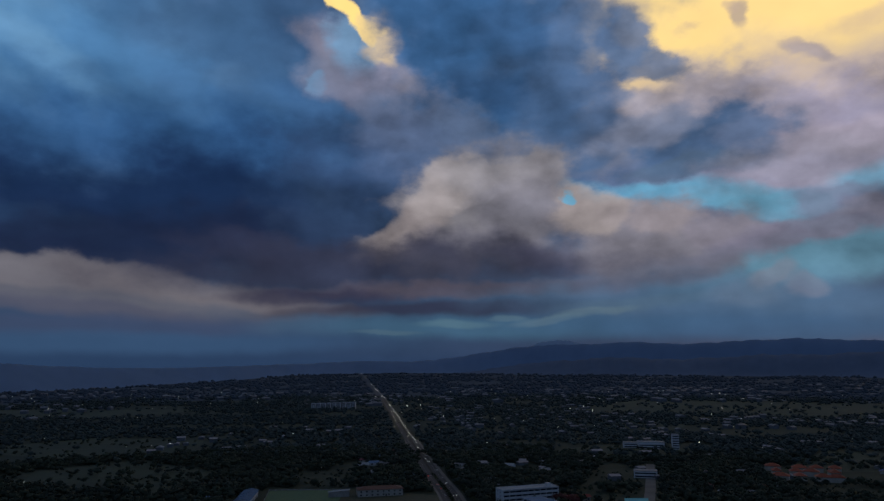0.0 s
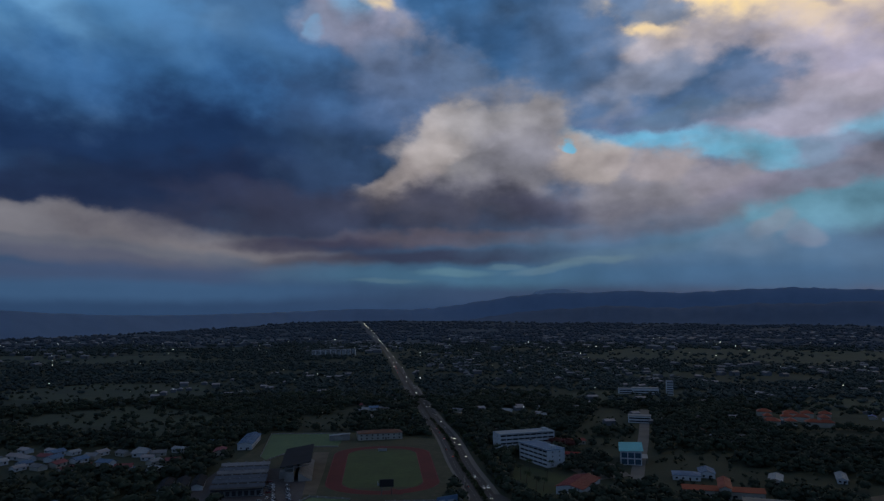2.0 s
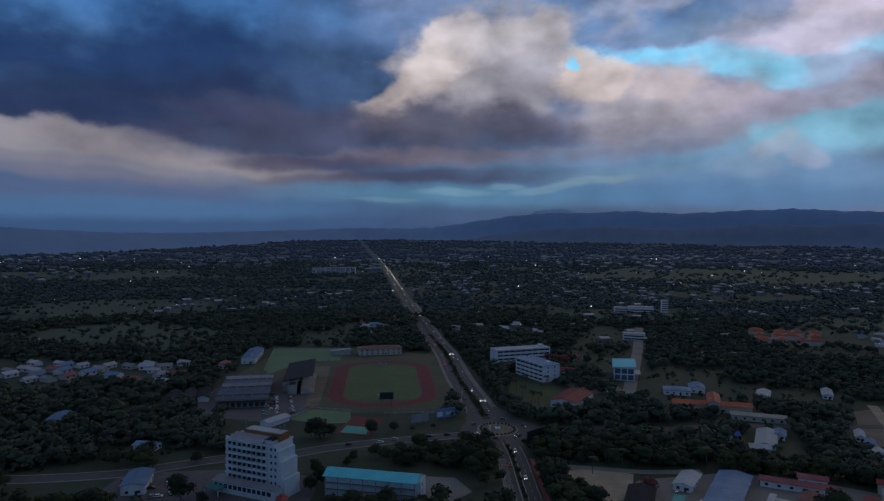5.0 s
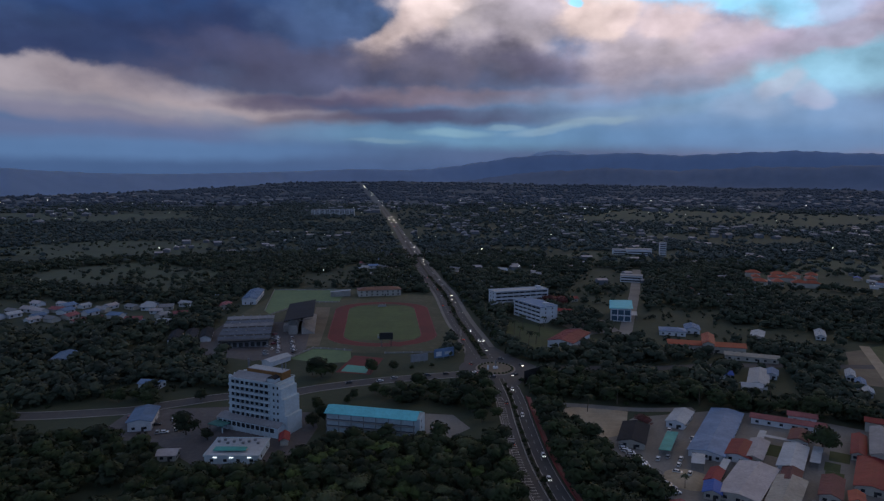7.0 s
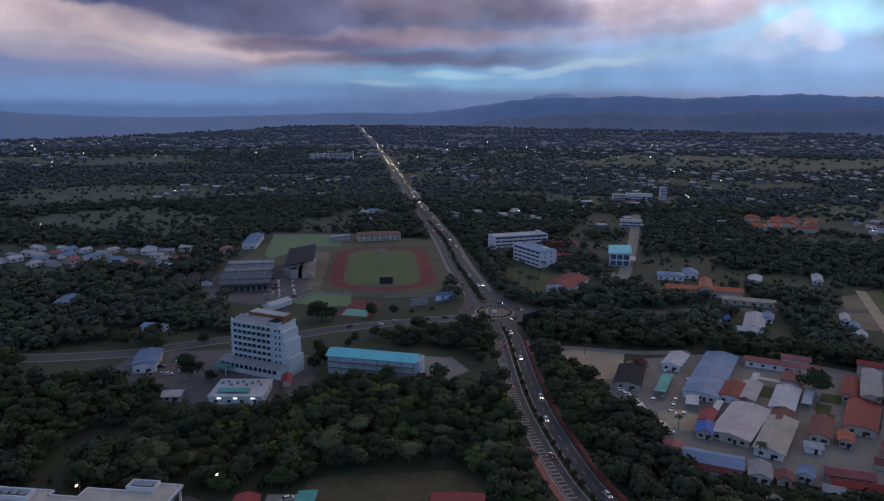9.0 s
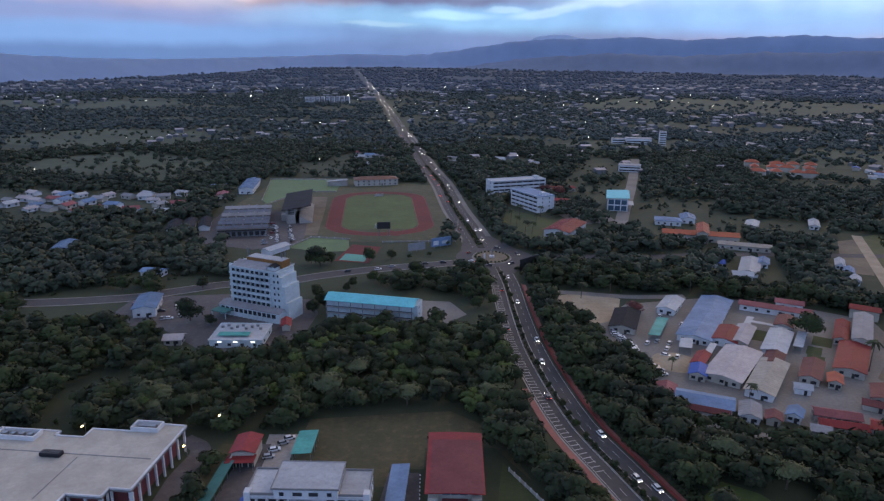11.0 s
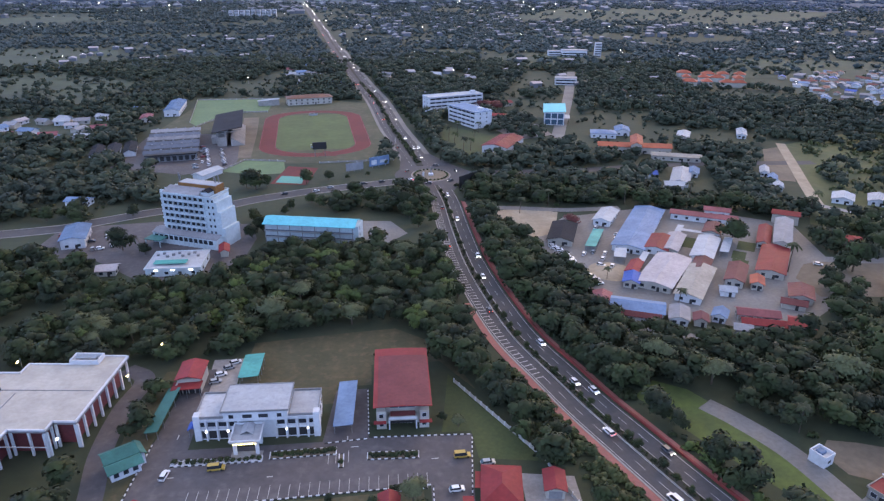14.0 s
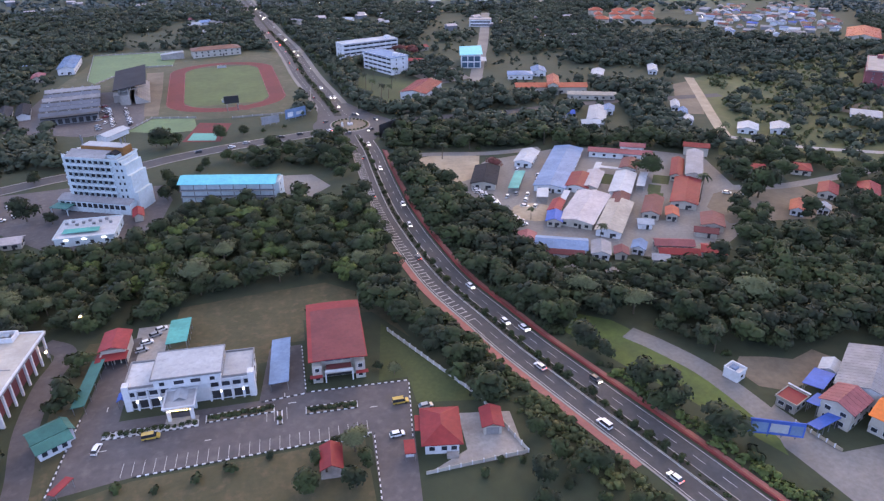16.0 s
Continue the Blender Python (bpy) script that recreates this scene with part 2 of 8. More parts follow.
def lump(offset):
    """Thickness of the cloud, taken a little aside."""
    m = wnode("ShaderNodeMapping")
    m.inputs["Location"].default_value, m.inputs["Scale"].default_value = offset, (1, 1, 1.5)
    wl.new(sky_dir, m.inputs[0])
    n = wnode("ShaderNodeTexNoise")
    n.inputs["Scale"].default_value, n.inputs["Detail"].default_value, n.inputs["Roughness"].default_value = 8.0, 6.0, 0.45
    wl.new(m.outputs[0], n.inputs["Vector"])
    return n.outputs["Fac"]


relief = wmath("SUBTRACT", lump((0, 0, 0)), lump((0.02, 0, 0.03)))  # lit from the western side above
ranged = wnode("ShaderNodeMapRange", interpolation_type="SMOOTHSTEP")  # piled clouds north-east, even layers to the west
wl.new(azimuth, ranged.inputs[0])
ranged.inputs[1].default_value, ranged.inputs[2].default_value, ranged.inputs[3].default_value, ranged.inputs[4].default_value = -15.0, -4.0, 0.5, 1.0
hue = wnode("ShaderNodeSeparateColor")
wl.new(sky, hue.inputs[0])
thin = wnode("ShaderNodeMapRange", interpolation_type="SMOOTHSTEP")  # the bright clear parts are smooth
wl.new(wmath("SUBTRACT", hue.outputs[0], hue.outputs[2]), thin.inputs[0])
thin.inputs[1].default_value, thin.inputs[2].default_value, thin.inputs[3].default_value, thin.inputs[4].default_value = 0.0, 0.7, 1.0, 0.12
amount = wmath("MULTIPLY", wmath("MULTIPLY", calm.outputs[0], ranged.outputs[0]), thin.outputs[0])
light_dark = wmath("ADD", wmath("MULTIPLY", wmath("ADD", wmath("SUBTRACT", wmath("MULTIPLY", grain.outputs[0], heads.outputs[0]), 1.0), wmath("MULTIPLY", relief, 1.9)), amount), 1.0)
wl.new(light_dark, tone.inputs["Scale"])
back = wnode("ShaderNodeBackground")
wl.new(tone.outputs[0], back.inputs[0])
wl.new(back.outputs[0], wnode("ShaderNodeOutputWorld").inputs[0])

sun = new("sun", bpy.data.lights.new("sun", "SUN"))
sun.data.energy, sun.data.angle, sun.data.color = 0.08, radians(30), (1.0, 0.88, 0.8)
sun.matrix_world = look((0, 0, 600), (-300, -350, 100))

# ---- materials ----
def mat(name, a, b=None, rough=0.8, metal=0.0, fine=1.5, coarse=0.08, bump=0.15, mix=0.5, per_object=0.0, dirt=None, island=0.0):
    """A surface between the tones a and b, varied by a coarse and a fine noise (per metre)."""
    m = bpy.data.materials.new(name)
    m.use_nodes = True
    n, l = m.node_tree.nodes, m.node_tree.links
    p = n["Principled BSDF"]
    p.inputs["Roughness"].default_value, p.inputs["Metallic"].default_value = rough, metal
    b = b or tuple(0.7 * v for v in a)
    tc = n.new("ShaderNodeNewGeometry").outputs["Position"]

    def noisy(scale, detail, lo=0.35, hi=0.65):
        t = n.new("ShaderNodeTexNoise")
        t.inputs["Scale"].default_value, t.inputs["Detail"].default_value, t.inputs["Roughness"].default_value = scale, detail, 0.6
        l.new(tc, t.inputs["Vector"])
        r = n.new("ShaderNodeMapRange")
        r.inputs[1].default_value, r.inputs[2].default_value = lo, hi
        l.new(t.outputs["Fac"], r.inputs[0])
        return r.outputs[0]

    def blend(f, x, y):
        k = n.new("ShaderNodeMix")
        k.data_type = "RGBA"
        for i, v in ((0, f), (6, x), (7, y)):
            if isinstance(v, (int, float, tuple)):
                k.inputs[i].default_value = v
            else:
                l.new(v, k.inputs[i])
        return k.outputs[2]

    def scaled(v, k):
        q = n.new("ShaderNodeMath")
        q.operation = "MULTIPLY"
        l.new(v, q.inputs[0])
        q.inputs[1].default_value = k
        return q.outputs[0]

    f = noisy(fine, 5)
    c = blend(noisy(coarse, 4), (*a, 1), (*b, 1))
    c = blend(scaled(f, mix * 0.8), c, (*(0.62 * v for v in b), 1))
    if dirt:
        c = blend(scaled(noisy(coarse * 5, 8, 0.52, 0.75), 0.6), c, (*dirt, 1))
    for share, node, out in ((per_object, "ShaderNodeObjectInfo", "Random"), (island, "ShaderNodeNewGeometry", "Random Per Island")):
        if share:
            v = n.new("ShaderNodeMapRange")
            v.inputs[3].default_value, v.inputs[4].default_value = 1 - share, 1 + share
            l.new(n.new(node).outputs[out], v.inputs[0])
            s = n.new("ShaderNodeVectorMath")
            s.operation = "SCALE"
            l.new(c, s.inputs[0])
            l.new(v.outputs[0], s.inputs["Scale"])
            c = s.outputs[0]
    l.new(c, p.inputs["Base Color"])
    if bump:
        k = n.new("ShaderNodeBump")
        k.inputs["Strength"].default_value, k.inputs["Distance"].default_value = bump, 0.05
        l.new(f, k.inputs["Height"])
        l.new(k.outputs[0], p.inputs["Normal"])
    return m


def lamp_mat(name, colour, strength):
    m = bpy.data.materials.new(name)
    m.use_nodes = True
    p = m.node_tree.nodes["Principled BSDF"]
    p.inputs["Base Color"].default_value = (*colour, 1)
    p.inputs["Emission Color"].default_value, p.inputs["Emission Strength"].default_value = (*colour, 1), strength
    return m


GROUND = mat("grass_ground", (0.044, 0.054, 0.026), (0.026, 0.038, 0.018), 0.95, fine=0.25, coarse=0.012, dirt=(0.066, 0.062, 0.034))
LAWN = mat("mown_grass", (0.066, 0.085, 0.026), (0.045, 0.058, 0.021), 0.95, fine=0.8, coarse=0.05)
LUSH = mat("lush_grass", (0.1, 0.14, 0.03), (0.065, 0.09, 0.025), 0.95, fine=0.6, coarse=0.08)
DRY = mat("dry_grass", (0.088, 0.076, 0.038), (0.056, 0.055, 0.026), 0.95, fine=0.5, coarse=0.06, dirt=(0.15, 0.105, 0.062))
SCRUB = mat("scrub_grass", (0.1, 0.112, 0.04), (0.062, 0.076, 0.03), 0.95, fine=0.3, coarse=0.03, dirt=(0.14, 0.115, 0.06))
VERGE = mat("dark_planted_soil", (0.05, 0.045, 0.035), (0.034, 0.034, 0.026), 0.95, fine=1.2, coarse=0.1)
FIELD = mat("far_field", (0.068, 0.086, 0.045), (0.044, 0.058, 0.036), 0.95, fine=0.08, coarse=0.012, dirt=(0.09, 0.08, 0.055))
SOIL = mat("bare_soil", (0.2, 0.16, 0.115), (0.13, 0.105, 0.075), 0.95, fine=0.5, coarse=0.06)
SAND = mat("pale_sand", (0.4, 0.33, 0.24), (0.3, 0.24, 0.17), 0.95, fine=0.6, coarse=0.1)
GRAVEL = mat("grey_gravel", (0.23, 0.215, 0.2), (0.17, 0.16, 0.15), 0.95, fine=0.8, coarse=0.05)
ASPHALT = mat("asphalt", (0.074, 0.07, 0.074), (0.055, 0.053, 0.056), 0.85, fine=0.7, coarse=0.04, dirt=(0.11, 0.10, 0.095))
LOT = mat("worn_asphalt", (0.108, 0.096, 0.1), (0.078, 0.07, 0.074), 0.85, fine=0.5, coarse=0.06, dirt=(0.16, 0.145, 0.14))
CONCRETE = mat("concrete", (0.36, 0.34, 0.32), (0.27, 0.25, 0.24), 0.9, fine=0.8, coarse=0.15, dirt=(0.2, 0.18, 0.16))
REDPAVE = mat("red_paving", (0.36, 0.14, 0.115), (0.28, 0.105, 0.09), 0.85, fine=1.5, coarse=0.1, dirt=(0.2, 0.12, 0.1))
REDWALL = mat("red_paint_wall", (0.3, 0.045, 0.04), (0.2, 0.035, 0.03), 0.7, fine=1.0, coarse=0.1)
PAINT = mat("white_road_paint", (0.55, 0.54, 0.52), (0.4, 0.39, 0.38), 0.7, fine=2, coarse=0.3)
TRACK = mat("red_track", (0.165, 0.026, 0.024), (0.12, 0.022, 0.02), 0.9, fine=0.4, coarse=0.03)
PITCH = mat("football_turf", (0.1, 0.135, 0.045), (0.078, 0.105, 0.038), 0.95, fine=0.2, coarse=0.04)
SPORT = mat("worn_sports_grass", (0.092, 0.088, 0.048), (0.062, 0.068, 0.034), 0.95, fine=0.25, coarse=0.03, dirt=(0.16, 0.12, 0.085))
COURT = mat("green_court", (0.13, 0.2, 0.09), (0.1, 0.16, 0.075), 0.85, fine=0.3, coarse=0.04)
TEALCOURT = mat("teal_court", (0.1, 0.36, 0.3), (0.08, 0.28, 0.24), 0.8)
WHITE = mat("white_paint", (0.64, 0.65, 0.68), (0.52, 0.53, 0.56), 0.7, fine=0.8, coarse=0.15, dirt=(0.42, 0.41, 0.4), mix=0.25)
PALEBLUE = mat("pale_blue_paint", (0.52, 0.6, 0.64), (0.42, 0.49, 0.53), 0.7, fine=0.8, coarse=0.15, dirt=(0.34, 0.37, 0.38), mix=0.3)
CREAM = mat("cream_paint", (0.46, 0.43, 0.38), (0.36, 0.33, 0.29), 0.75, fine=0.8, coarse=0.15, mix=0.3)
GREY = mat("grey_paint", (0.25, 0.25, 0.26), (0.19, 0.19, 0.2), 0.75, fine=0.8, coarse=0.15)
BRICK = mat("red_brick", (0.2, 0.045, 0.05), (0.14, 0.035, 0.04), 0.85, fine=2, coarse=0.3)
GLASS = mat("dark_window_glass", (0.02, 0.025, 0.032), (0.03, 0.035, 0.045), 0.12, bump=0, mix=0.2)
BLUEGLASS = mat("blue_window_glass", (0.05, 0.1, 0.15), (0.04, 0.08, 0.12), 0.1, bump=0, mix=0.2)
# near-black for doors, and for sheets that stand for shade in openings
DARK = mat("dark_shade", (0.03, 0.03, 0.033), rough=0.8)
BLACK = mat("black_paint", (0.02, 0.02, 0.022), rough=0.6)
STEEL = mat("galvanised_steel", (0.3, 0.31, 0.33), rough=0.45, metal=0.6)


def roofing(name, a, k=0.72, rough=0.6):
    m = mat(name, a, tuple(k * v for v in a), rough, fine=0.9, coarse=0.13, dirt=tuple(0.5 * v + 0.012 for v in a), mix=0.35, bump=0.1, per_object=0.16)
    m.node_tree.nodes["Principled BSDF"].inputs["Specular IOR Level"].default_value = 0.18
    return m


R_WHITE = roofing("white_sheet_roof", (0.42, 0.44, 0.47), 0.82)
R_PINKISH = roofing("faded_white_roof", (0.46, 0.42, 0.43), 0.8)
R_GREY = roofing("grey_sheet_roof", (0.3, 0.3, 0.32))
R_BEIGE = roofing("beige_sheet_roof", (0.36, 0.33, 0.29))
R_SLATE = roofing("blue_grey_sheet_roof", (0.13, 0.15, 0.19))
R_DARK = roofing("dark_sheet_roof", (0.035, 0.036, 0.044), rough=0.85)
R_RED = roofing("red_sheet_roof", (0.27, 0.04, 0.042), 0.75)
R_CRIMSON = roofing("dull_crimson_roof", (0.19, 0.05, 0.055), 0.8)
R_MAROON = roofing("maroon_sheet_roof", (0.17, 0.055, 0.055))
R_FADED = roofing("faded_red_roof", (0.3, 0.1, 0.108))
R_ORANGE = roofing("orange_tile_roof", (0.42, 0.11, 0.065))
R_BRIGHT = roofing("bright_orange_roof", (0.75, 0.2, 0.05))
R_AMBER = roofing("faded_amber_panel", (0.33, 0.16, 0.06))
R_BLUE = roofing("blue_sheet_roof", (0.16, 0.25, 0.4))
R_DEEP = roofing("deep_blue_roof", (0.05, 0.12, 0.42))
R_TEAL = roofing("teal_sheet_roof", (0.09, 0.4, 0.36))
R_GREEN = roofing("green_sheet_roof", (0.05, 0.17, 0.15))
R_CYAN = roofing("cyan_sheet_roof", (0.13, 0.52, 0.6), 0.85)
R_BROWN = roofing("brown_sheet_roof", (0.26, 0.13, 0.09))

LEAF = mat("leaves", (0.038, 0.058, 0.014), (0.0095, 0.0175, 0.006), 0.85, fine=0.35, coarse=0.07, bump=0, dirt=(0.058, 0.054, 0.022), island=0.14, mix=0.35)
LEAF_OLIVE = mat("olive_leaves", (0.1, 0.115, 0.036), (0.045, 0.062, 0.022), 0.85, fine=0.3, coarse=0.05, bump=0, dirt=(0.13, 0.1, 0.05), island=0.16, mix=0.35)
LEAF_PALE = mat("pale_leaves", (0.12, 0.135, 0.062), (0.08, 0.095, 0.044), 0.85, fine=0.4, coarse=0.1, bump=0, island=0.16)
LEAF_LIGHT = mat("light_green_leaves", (0.1, 0.14, 0.032), (0.055, 0.082, 0.021), 0.85, fine=0.4, coarse=0.1, bump=0, island=0.16)
LEAF_RED = mat("reddish_leaves", (0.16, 0.04, 0.035), (0.1, 0.035, 0.03), 0.75, bump=0, island=0.3)
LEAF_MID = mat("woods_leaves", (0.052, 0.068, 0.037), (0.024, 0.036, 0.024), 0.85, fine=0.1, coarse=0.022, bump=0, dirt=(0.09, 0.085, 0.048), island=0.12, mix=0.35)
# far foliage: the haze of distance is painted into the leaf colour
LEAF_FAR = mat("haze_tinted_leaves", (0.07, 0.094, 0.085), (0.05, 0.071, 0.068), 0.85, fine=0.03, coarse=0.006, bump=0, island=0.12)
# ground tone with blue haze painted in
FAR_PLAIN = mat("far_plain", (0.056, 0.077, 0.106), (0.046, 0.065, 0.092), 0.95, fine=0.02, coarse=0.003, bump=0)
# bluer copy for the farthest woods, with haze in its base colour
LEAF_HAZE = mat("haze_blue_leaves", (0.066, 0.09, 0.122), (0.056, 0.078, 0.108), 0.85, fine=0.02, coarse=0.003, bump=0, island=0.1)
BARK = mat("bark", (0.12, 0.09, 0.065), (0.08, 0.06, 0.045), 0.9, fine=4)
# walls of far houses: dimmer and bluer than the near white paint
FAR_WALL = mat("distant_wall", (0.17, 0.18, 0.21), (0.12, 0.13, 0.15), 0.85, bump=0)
# hills: aerial haze is painted into these base colours, palest for the peak
HILL = mat("painted_haze_hill", (0.195, 0.29, 0.46), (0.165, 0.25, 0.405), 0.95, fine=0.006, coarse=0.0015, bump=0, mix=0.15)
HILL_PALE = mat("painted_haze_peak", (0.36, 0.48, 0.66), (0.33, 0.45, 0.62), 0.95, fine=0.006, coarse=0.0015, bump=0, mix=0.1)
HILL_NEAR = mat("painted_haze_foothill", (0.15, 0.2, 0.3), (0.12, 0.165, 0.255), 0.95, fine=0.008, coarse=0.002, bump=0, mix=0.25)
HEADLIGHT = lamp_mat("lit_headlight", (1.0, 0.9, 0.72), 10)
FAR_LIGHT = lamp_mat("distant_headlight", (1.0, 0.86, 0.6), 14)
TAILLIGHT = lamp_mat("lit_tail_light", (1.0, 0.08, 0.05), 3)
LAMP_WARM = lamp_mat("warm_lamp", (1.0, 0.72, 0.3), 6)
LAMP_WHITE = lamp_mat("white_lamp", (0.85, 0.95, 1.0), 1.3)
LAMP_SMALL = lamp_mat("distant_lamp", (1.0, 0.88, 0.66), 12)

# ---- helpers of this scene ----
KEEP_OUT = []  # x, y, reach: where no tree may stand
BOXES = {}


def rise(x, y):
    """Height of the plain, which climbs gently towards the far hills."""
    s = max(0.0, (math.hypot(x, y) - 2500) / 2300)
    return 46 * s * s


def shaped(name, verts, faces, material, parent=None, label=""):
    me = bpy.data.meshes.new(name)
    me.from_pydata(verts, [], faces)
    me.materials.append(material)
    ob = new(name, me)
    ob.parent = parent
    return tagged(ob, label)


def part(name, bm, material, parent, label=""):
    me = bpy.data.meshes.new(name)
    bm.to_mesh(me)
    bm.free()
    me.materials.append(material)
    ob = new(name, me)
    ob.parent = parent
    return tagged(ob, label)


def box_mesh(sx, sy, sz, material, bevel=0.0):
    key = (round(sx, 3), round(sy, 3), round(sz, 3), material.name, bevel)
    if key not in BOXES:
        bm = bmesh.new()
        bmesh.ops.create_cube(bm, size=1)
        bmesh.ops.scale(bm, vec=(sx, sy, sz), verts=bm.verts)
        if bevel:
            bmesh.ops.bevel(bm, geom=bm.edges[:], offset=bevel, segments=2, affect="EDGES", profile=0.5)
        me = bpy.data.meshes.new("block")
        bm.to_mesh(me)
        bm.free()
        me.materials.append(material)
        BOXES[key] = me
    return BOXES[key]


def box(parent, name, material, cx, cy, z0, sx, sy, sz, label="", bevel=0.0, turn=0.0):
    ob = new(name, box_mesh(sx, sy, sz, material, bevel))
    ob.parent = parent
    ob.location, ob.rotation_euler = (cx, cy, z0 + sz / 2), (0, 0, radians(turn))
    return tagged(ob, label)


def thing(name, x, y, ang, label, category, group="", reach=0.0, z=0.0, kind=""):
    ob = new(name)
    ob.empty_display_size = 0.5
    ob.matrix_basis = pose(x, y, z, 0, 0, ang)
    if reach:
        KEEP_OUT.append((x, y, reach))
    return tagged(ob, label, category, group, kind)


def keep_box(x, y, w, d, ang, margin=3.0):
    """Keeps trees off a turned rectangle."""
    c, s = math.cos(radians(ang)), math.sin(radians(ang))
    r = min(w, d) / 2 + margin
    nx, ny = max(1, math.ceil(w / r)), max(1, math.ceil(d / r))
    for i in range(nx):
        for j in range(ny):
            u, v = (i + 0.5) / nx * w - w / 2, (j + 0.5) / ny * d - d / 2
            KEEP_OUT.append((x + u * c - v * s, y + u * s + v * c, r * 0.9))


def gable(parent, material, cx, cy, z, sx, sy, h, over=0.5, along="y", thick=0.18, name="roof", label="", ribs=0):
    """A pitched roof with thickness and raised seams; its ridge runs along x or y."""
    a, b = (sx / 2 + over, sy / 2 + over) if along == "y" else (sy / 2 + over, sx / 2 + over)
    lo = [(-a, -b, 0), (0, -b, h), (a, -b, 0), (-a, b, 0), (0, b, h), (a, b, 0)]
    v = [(x, y, q) for x, y, q in lo] + [(x, y, q + thick) for x, y, q in lo]
    f = [(0, 1, 4, 3), (1, 2, 5, 4), (0, 6, 7, 1), (1, 7, 8, 2), (3, 4, 10, 9), (4, 5, 11, 10), (0, 3, 9, 6), (2, 8, 11, 5)]
    if ribs:  # one folded sheet with raised seams from eave to eave
        prev = (6, 7, 8)
        for k in range(ribs):
            y = -b + (k + 0.5) * 2 * b / ribs
            for o, u in ((-0.07, 0.0), (-0.05, 0.05), (0.05, 0.05), (0.07, 0.0)):
                i = len(v)
                v += [(-a, y + o, thick + u), (0, y + o, h + thick + u), (a, y + o, thick + u)]
                f += [(prev[0], i, i + 1, prev[1]), (prev[1], i + 1, i + 2, prev[2])]
                prev = (i, i + 1, i + 2)
        f += [(prev[0], 9, 10, prev[1]), (prev[1], 10, 11, prev[2])]
    else:
        f += [(6, 9, 10, 7), (7, 10, 11, 8)]
    if along == "x":
        v = [(-y, x, q) for x, y, q in v]
    v = [(cx + x, cy + y, z + q) for x, y, q in v]
    return shaped(name, v, f, material, parent, label)


def gabled_wall(parent, material, sx, sy, h, pitch, along="y"):
    """A block with its two pointed ends, under a pitched roof."""
    a, b = (sx / 2, sy / 2) if along == "y" else (sy / 2, sx / 2)
    v = [(x, y, z) for y in (-b, b) for x, z in ((-a, 0), (a, 0), (a, h), (0, h + pitch), (-a, h))]
    if along == "x":
        v = [(-y, x, z) for x, y, z in v]
    return shaped("wall", v, [(0, 1, 2, 3, 4), (9, 8, 7, 6, 5), (0, 4, 9, 5), (1, 6, 7, 2), (2, 7, 8, 3), (3, 8, 9, 4), (0, 5, 6, 1)], material, parent)


def hip(parent, material, cx, cy, z, sx, sy, h, over=0.6, name="roof", label=""):
    a, b = sx / 2 + over, sy / 2 + over
    k = min(a, b)
    r = [(-(a - k), -(b - k)), (a - k, b - k)]
    v = [(-a, -b, 0), (a, -b, 0), (a, b, 0), (-a, b, 0), (-a, -b, 0.2), (a, -b, 0.2), (a, b, 0.2), (-a, b, 0.2), (*r[0], h), (*r[1], h)]
    v = [(cx + x, cy + y, z + q) for x, y, q in v]
    sides = [(4, 5, 9, 8), (5, 6, 9), (6, 7, 8, 9), (7, 4, 8)] if b > a else [(4, 5, 9, 8), (5, 6, 9), (6, 7, 8, 9), (7, 4, 8)]
    if b > a:
        sides = [(4, 5, 8), (5, 6, 9, 8), (6, 7, 9), (7, 4, 8, 9)]
    return shaped(name, v, [(0, 3, 2, 1), (0, 1, 5, 4), (1, 2, 6, 5), (2, 3, 7, 6), (3, 0, 4, 7)] + sides, material, parent, label)


def shed_roof(parent, material, cx, cy, z0, z1, sx, sy, thick=0.15, name="roof", label=""):
    """A single slope from z0 at -x to z1 at +x."""
    a, b = sx / 2, sy / 2
    v = [(-a, -b, z0), (a, -b, z1), (a, b, z1), (-a, b, z0)]
    v = [(cx + x, cy + y, q) for x, y, q in v] + [(cx + x, cy + y, q + thick) for x, y, q in v]
    return shaped(name, v, [(0, 3, 2, 1), (4, 5, 6, 7), (0, 1, 5, 4), (1, 2, 6, 5), (2, 3, 7, 6), (3, 0, 4, 7)], material, parent, label)


def window(parent, x, y, z, w, h, turn=0.0, glass=None, frame_mat=None, name="window", pane=True):
    """A pane in a frame; turn 0 faces -y."""
    f = new(name, box_mesh(w + 0.16, 0.1, h + 0.16, frame_mat or WHITE))
    f.parent = parent
    f.location, f.rotation_euler = (x, y, z + h / 2), (0, 0, radians(turn))
    if not pane:
        f.data = box_mesh(w, 0.1, h, glass or GLASS)
        return f
    p = new("pane", box_mesh(w, 0.06, h, glass or GLASS))
    p.parent = f
    p.location = (0, -0.04, 0)
    return f


def smooth(pts, n=8):
    """Points along a soft curve through pts."""
    p = [np.array(q, float) for q in pts]
    p = [2 * p[0] - p[1]] + p + [2 * p[-1] - p[-2]]
    out = []
    for i in range(1, len(p) - 2):
        for k in range(n):
            t = k / n
            a, b, c, d = p[i - 1], p[i], p[i + 1], p[i + 2]
            out.append(0.5 * (2 * b + (c - a) * t + (2 * a - 5 * b + 4 * c - d) * t * t + (3 * b - a - 3 * c + d) * t ** 3))
    return out + [p[-2]]


def sides(line):
    """The unit normals to the right of a line of points."""
    line = np.array(line)
    d = np.gradient(line, axis=0)
    d /= np.linalg.norm(d, axis=1, keepdims=True)
    return np.stack([d[:, 1], -d[:, 0]], 1)


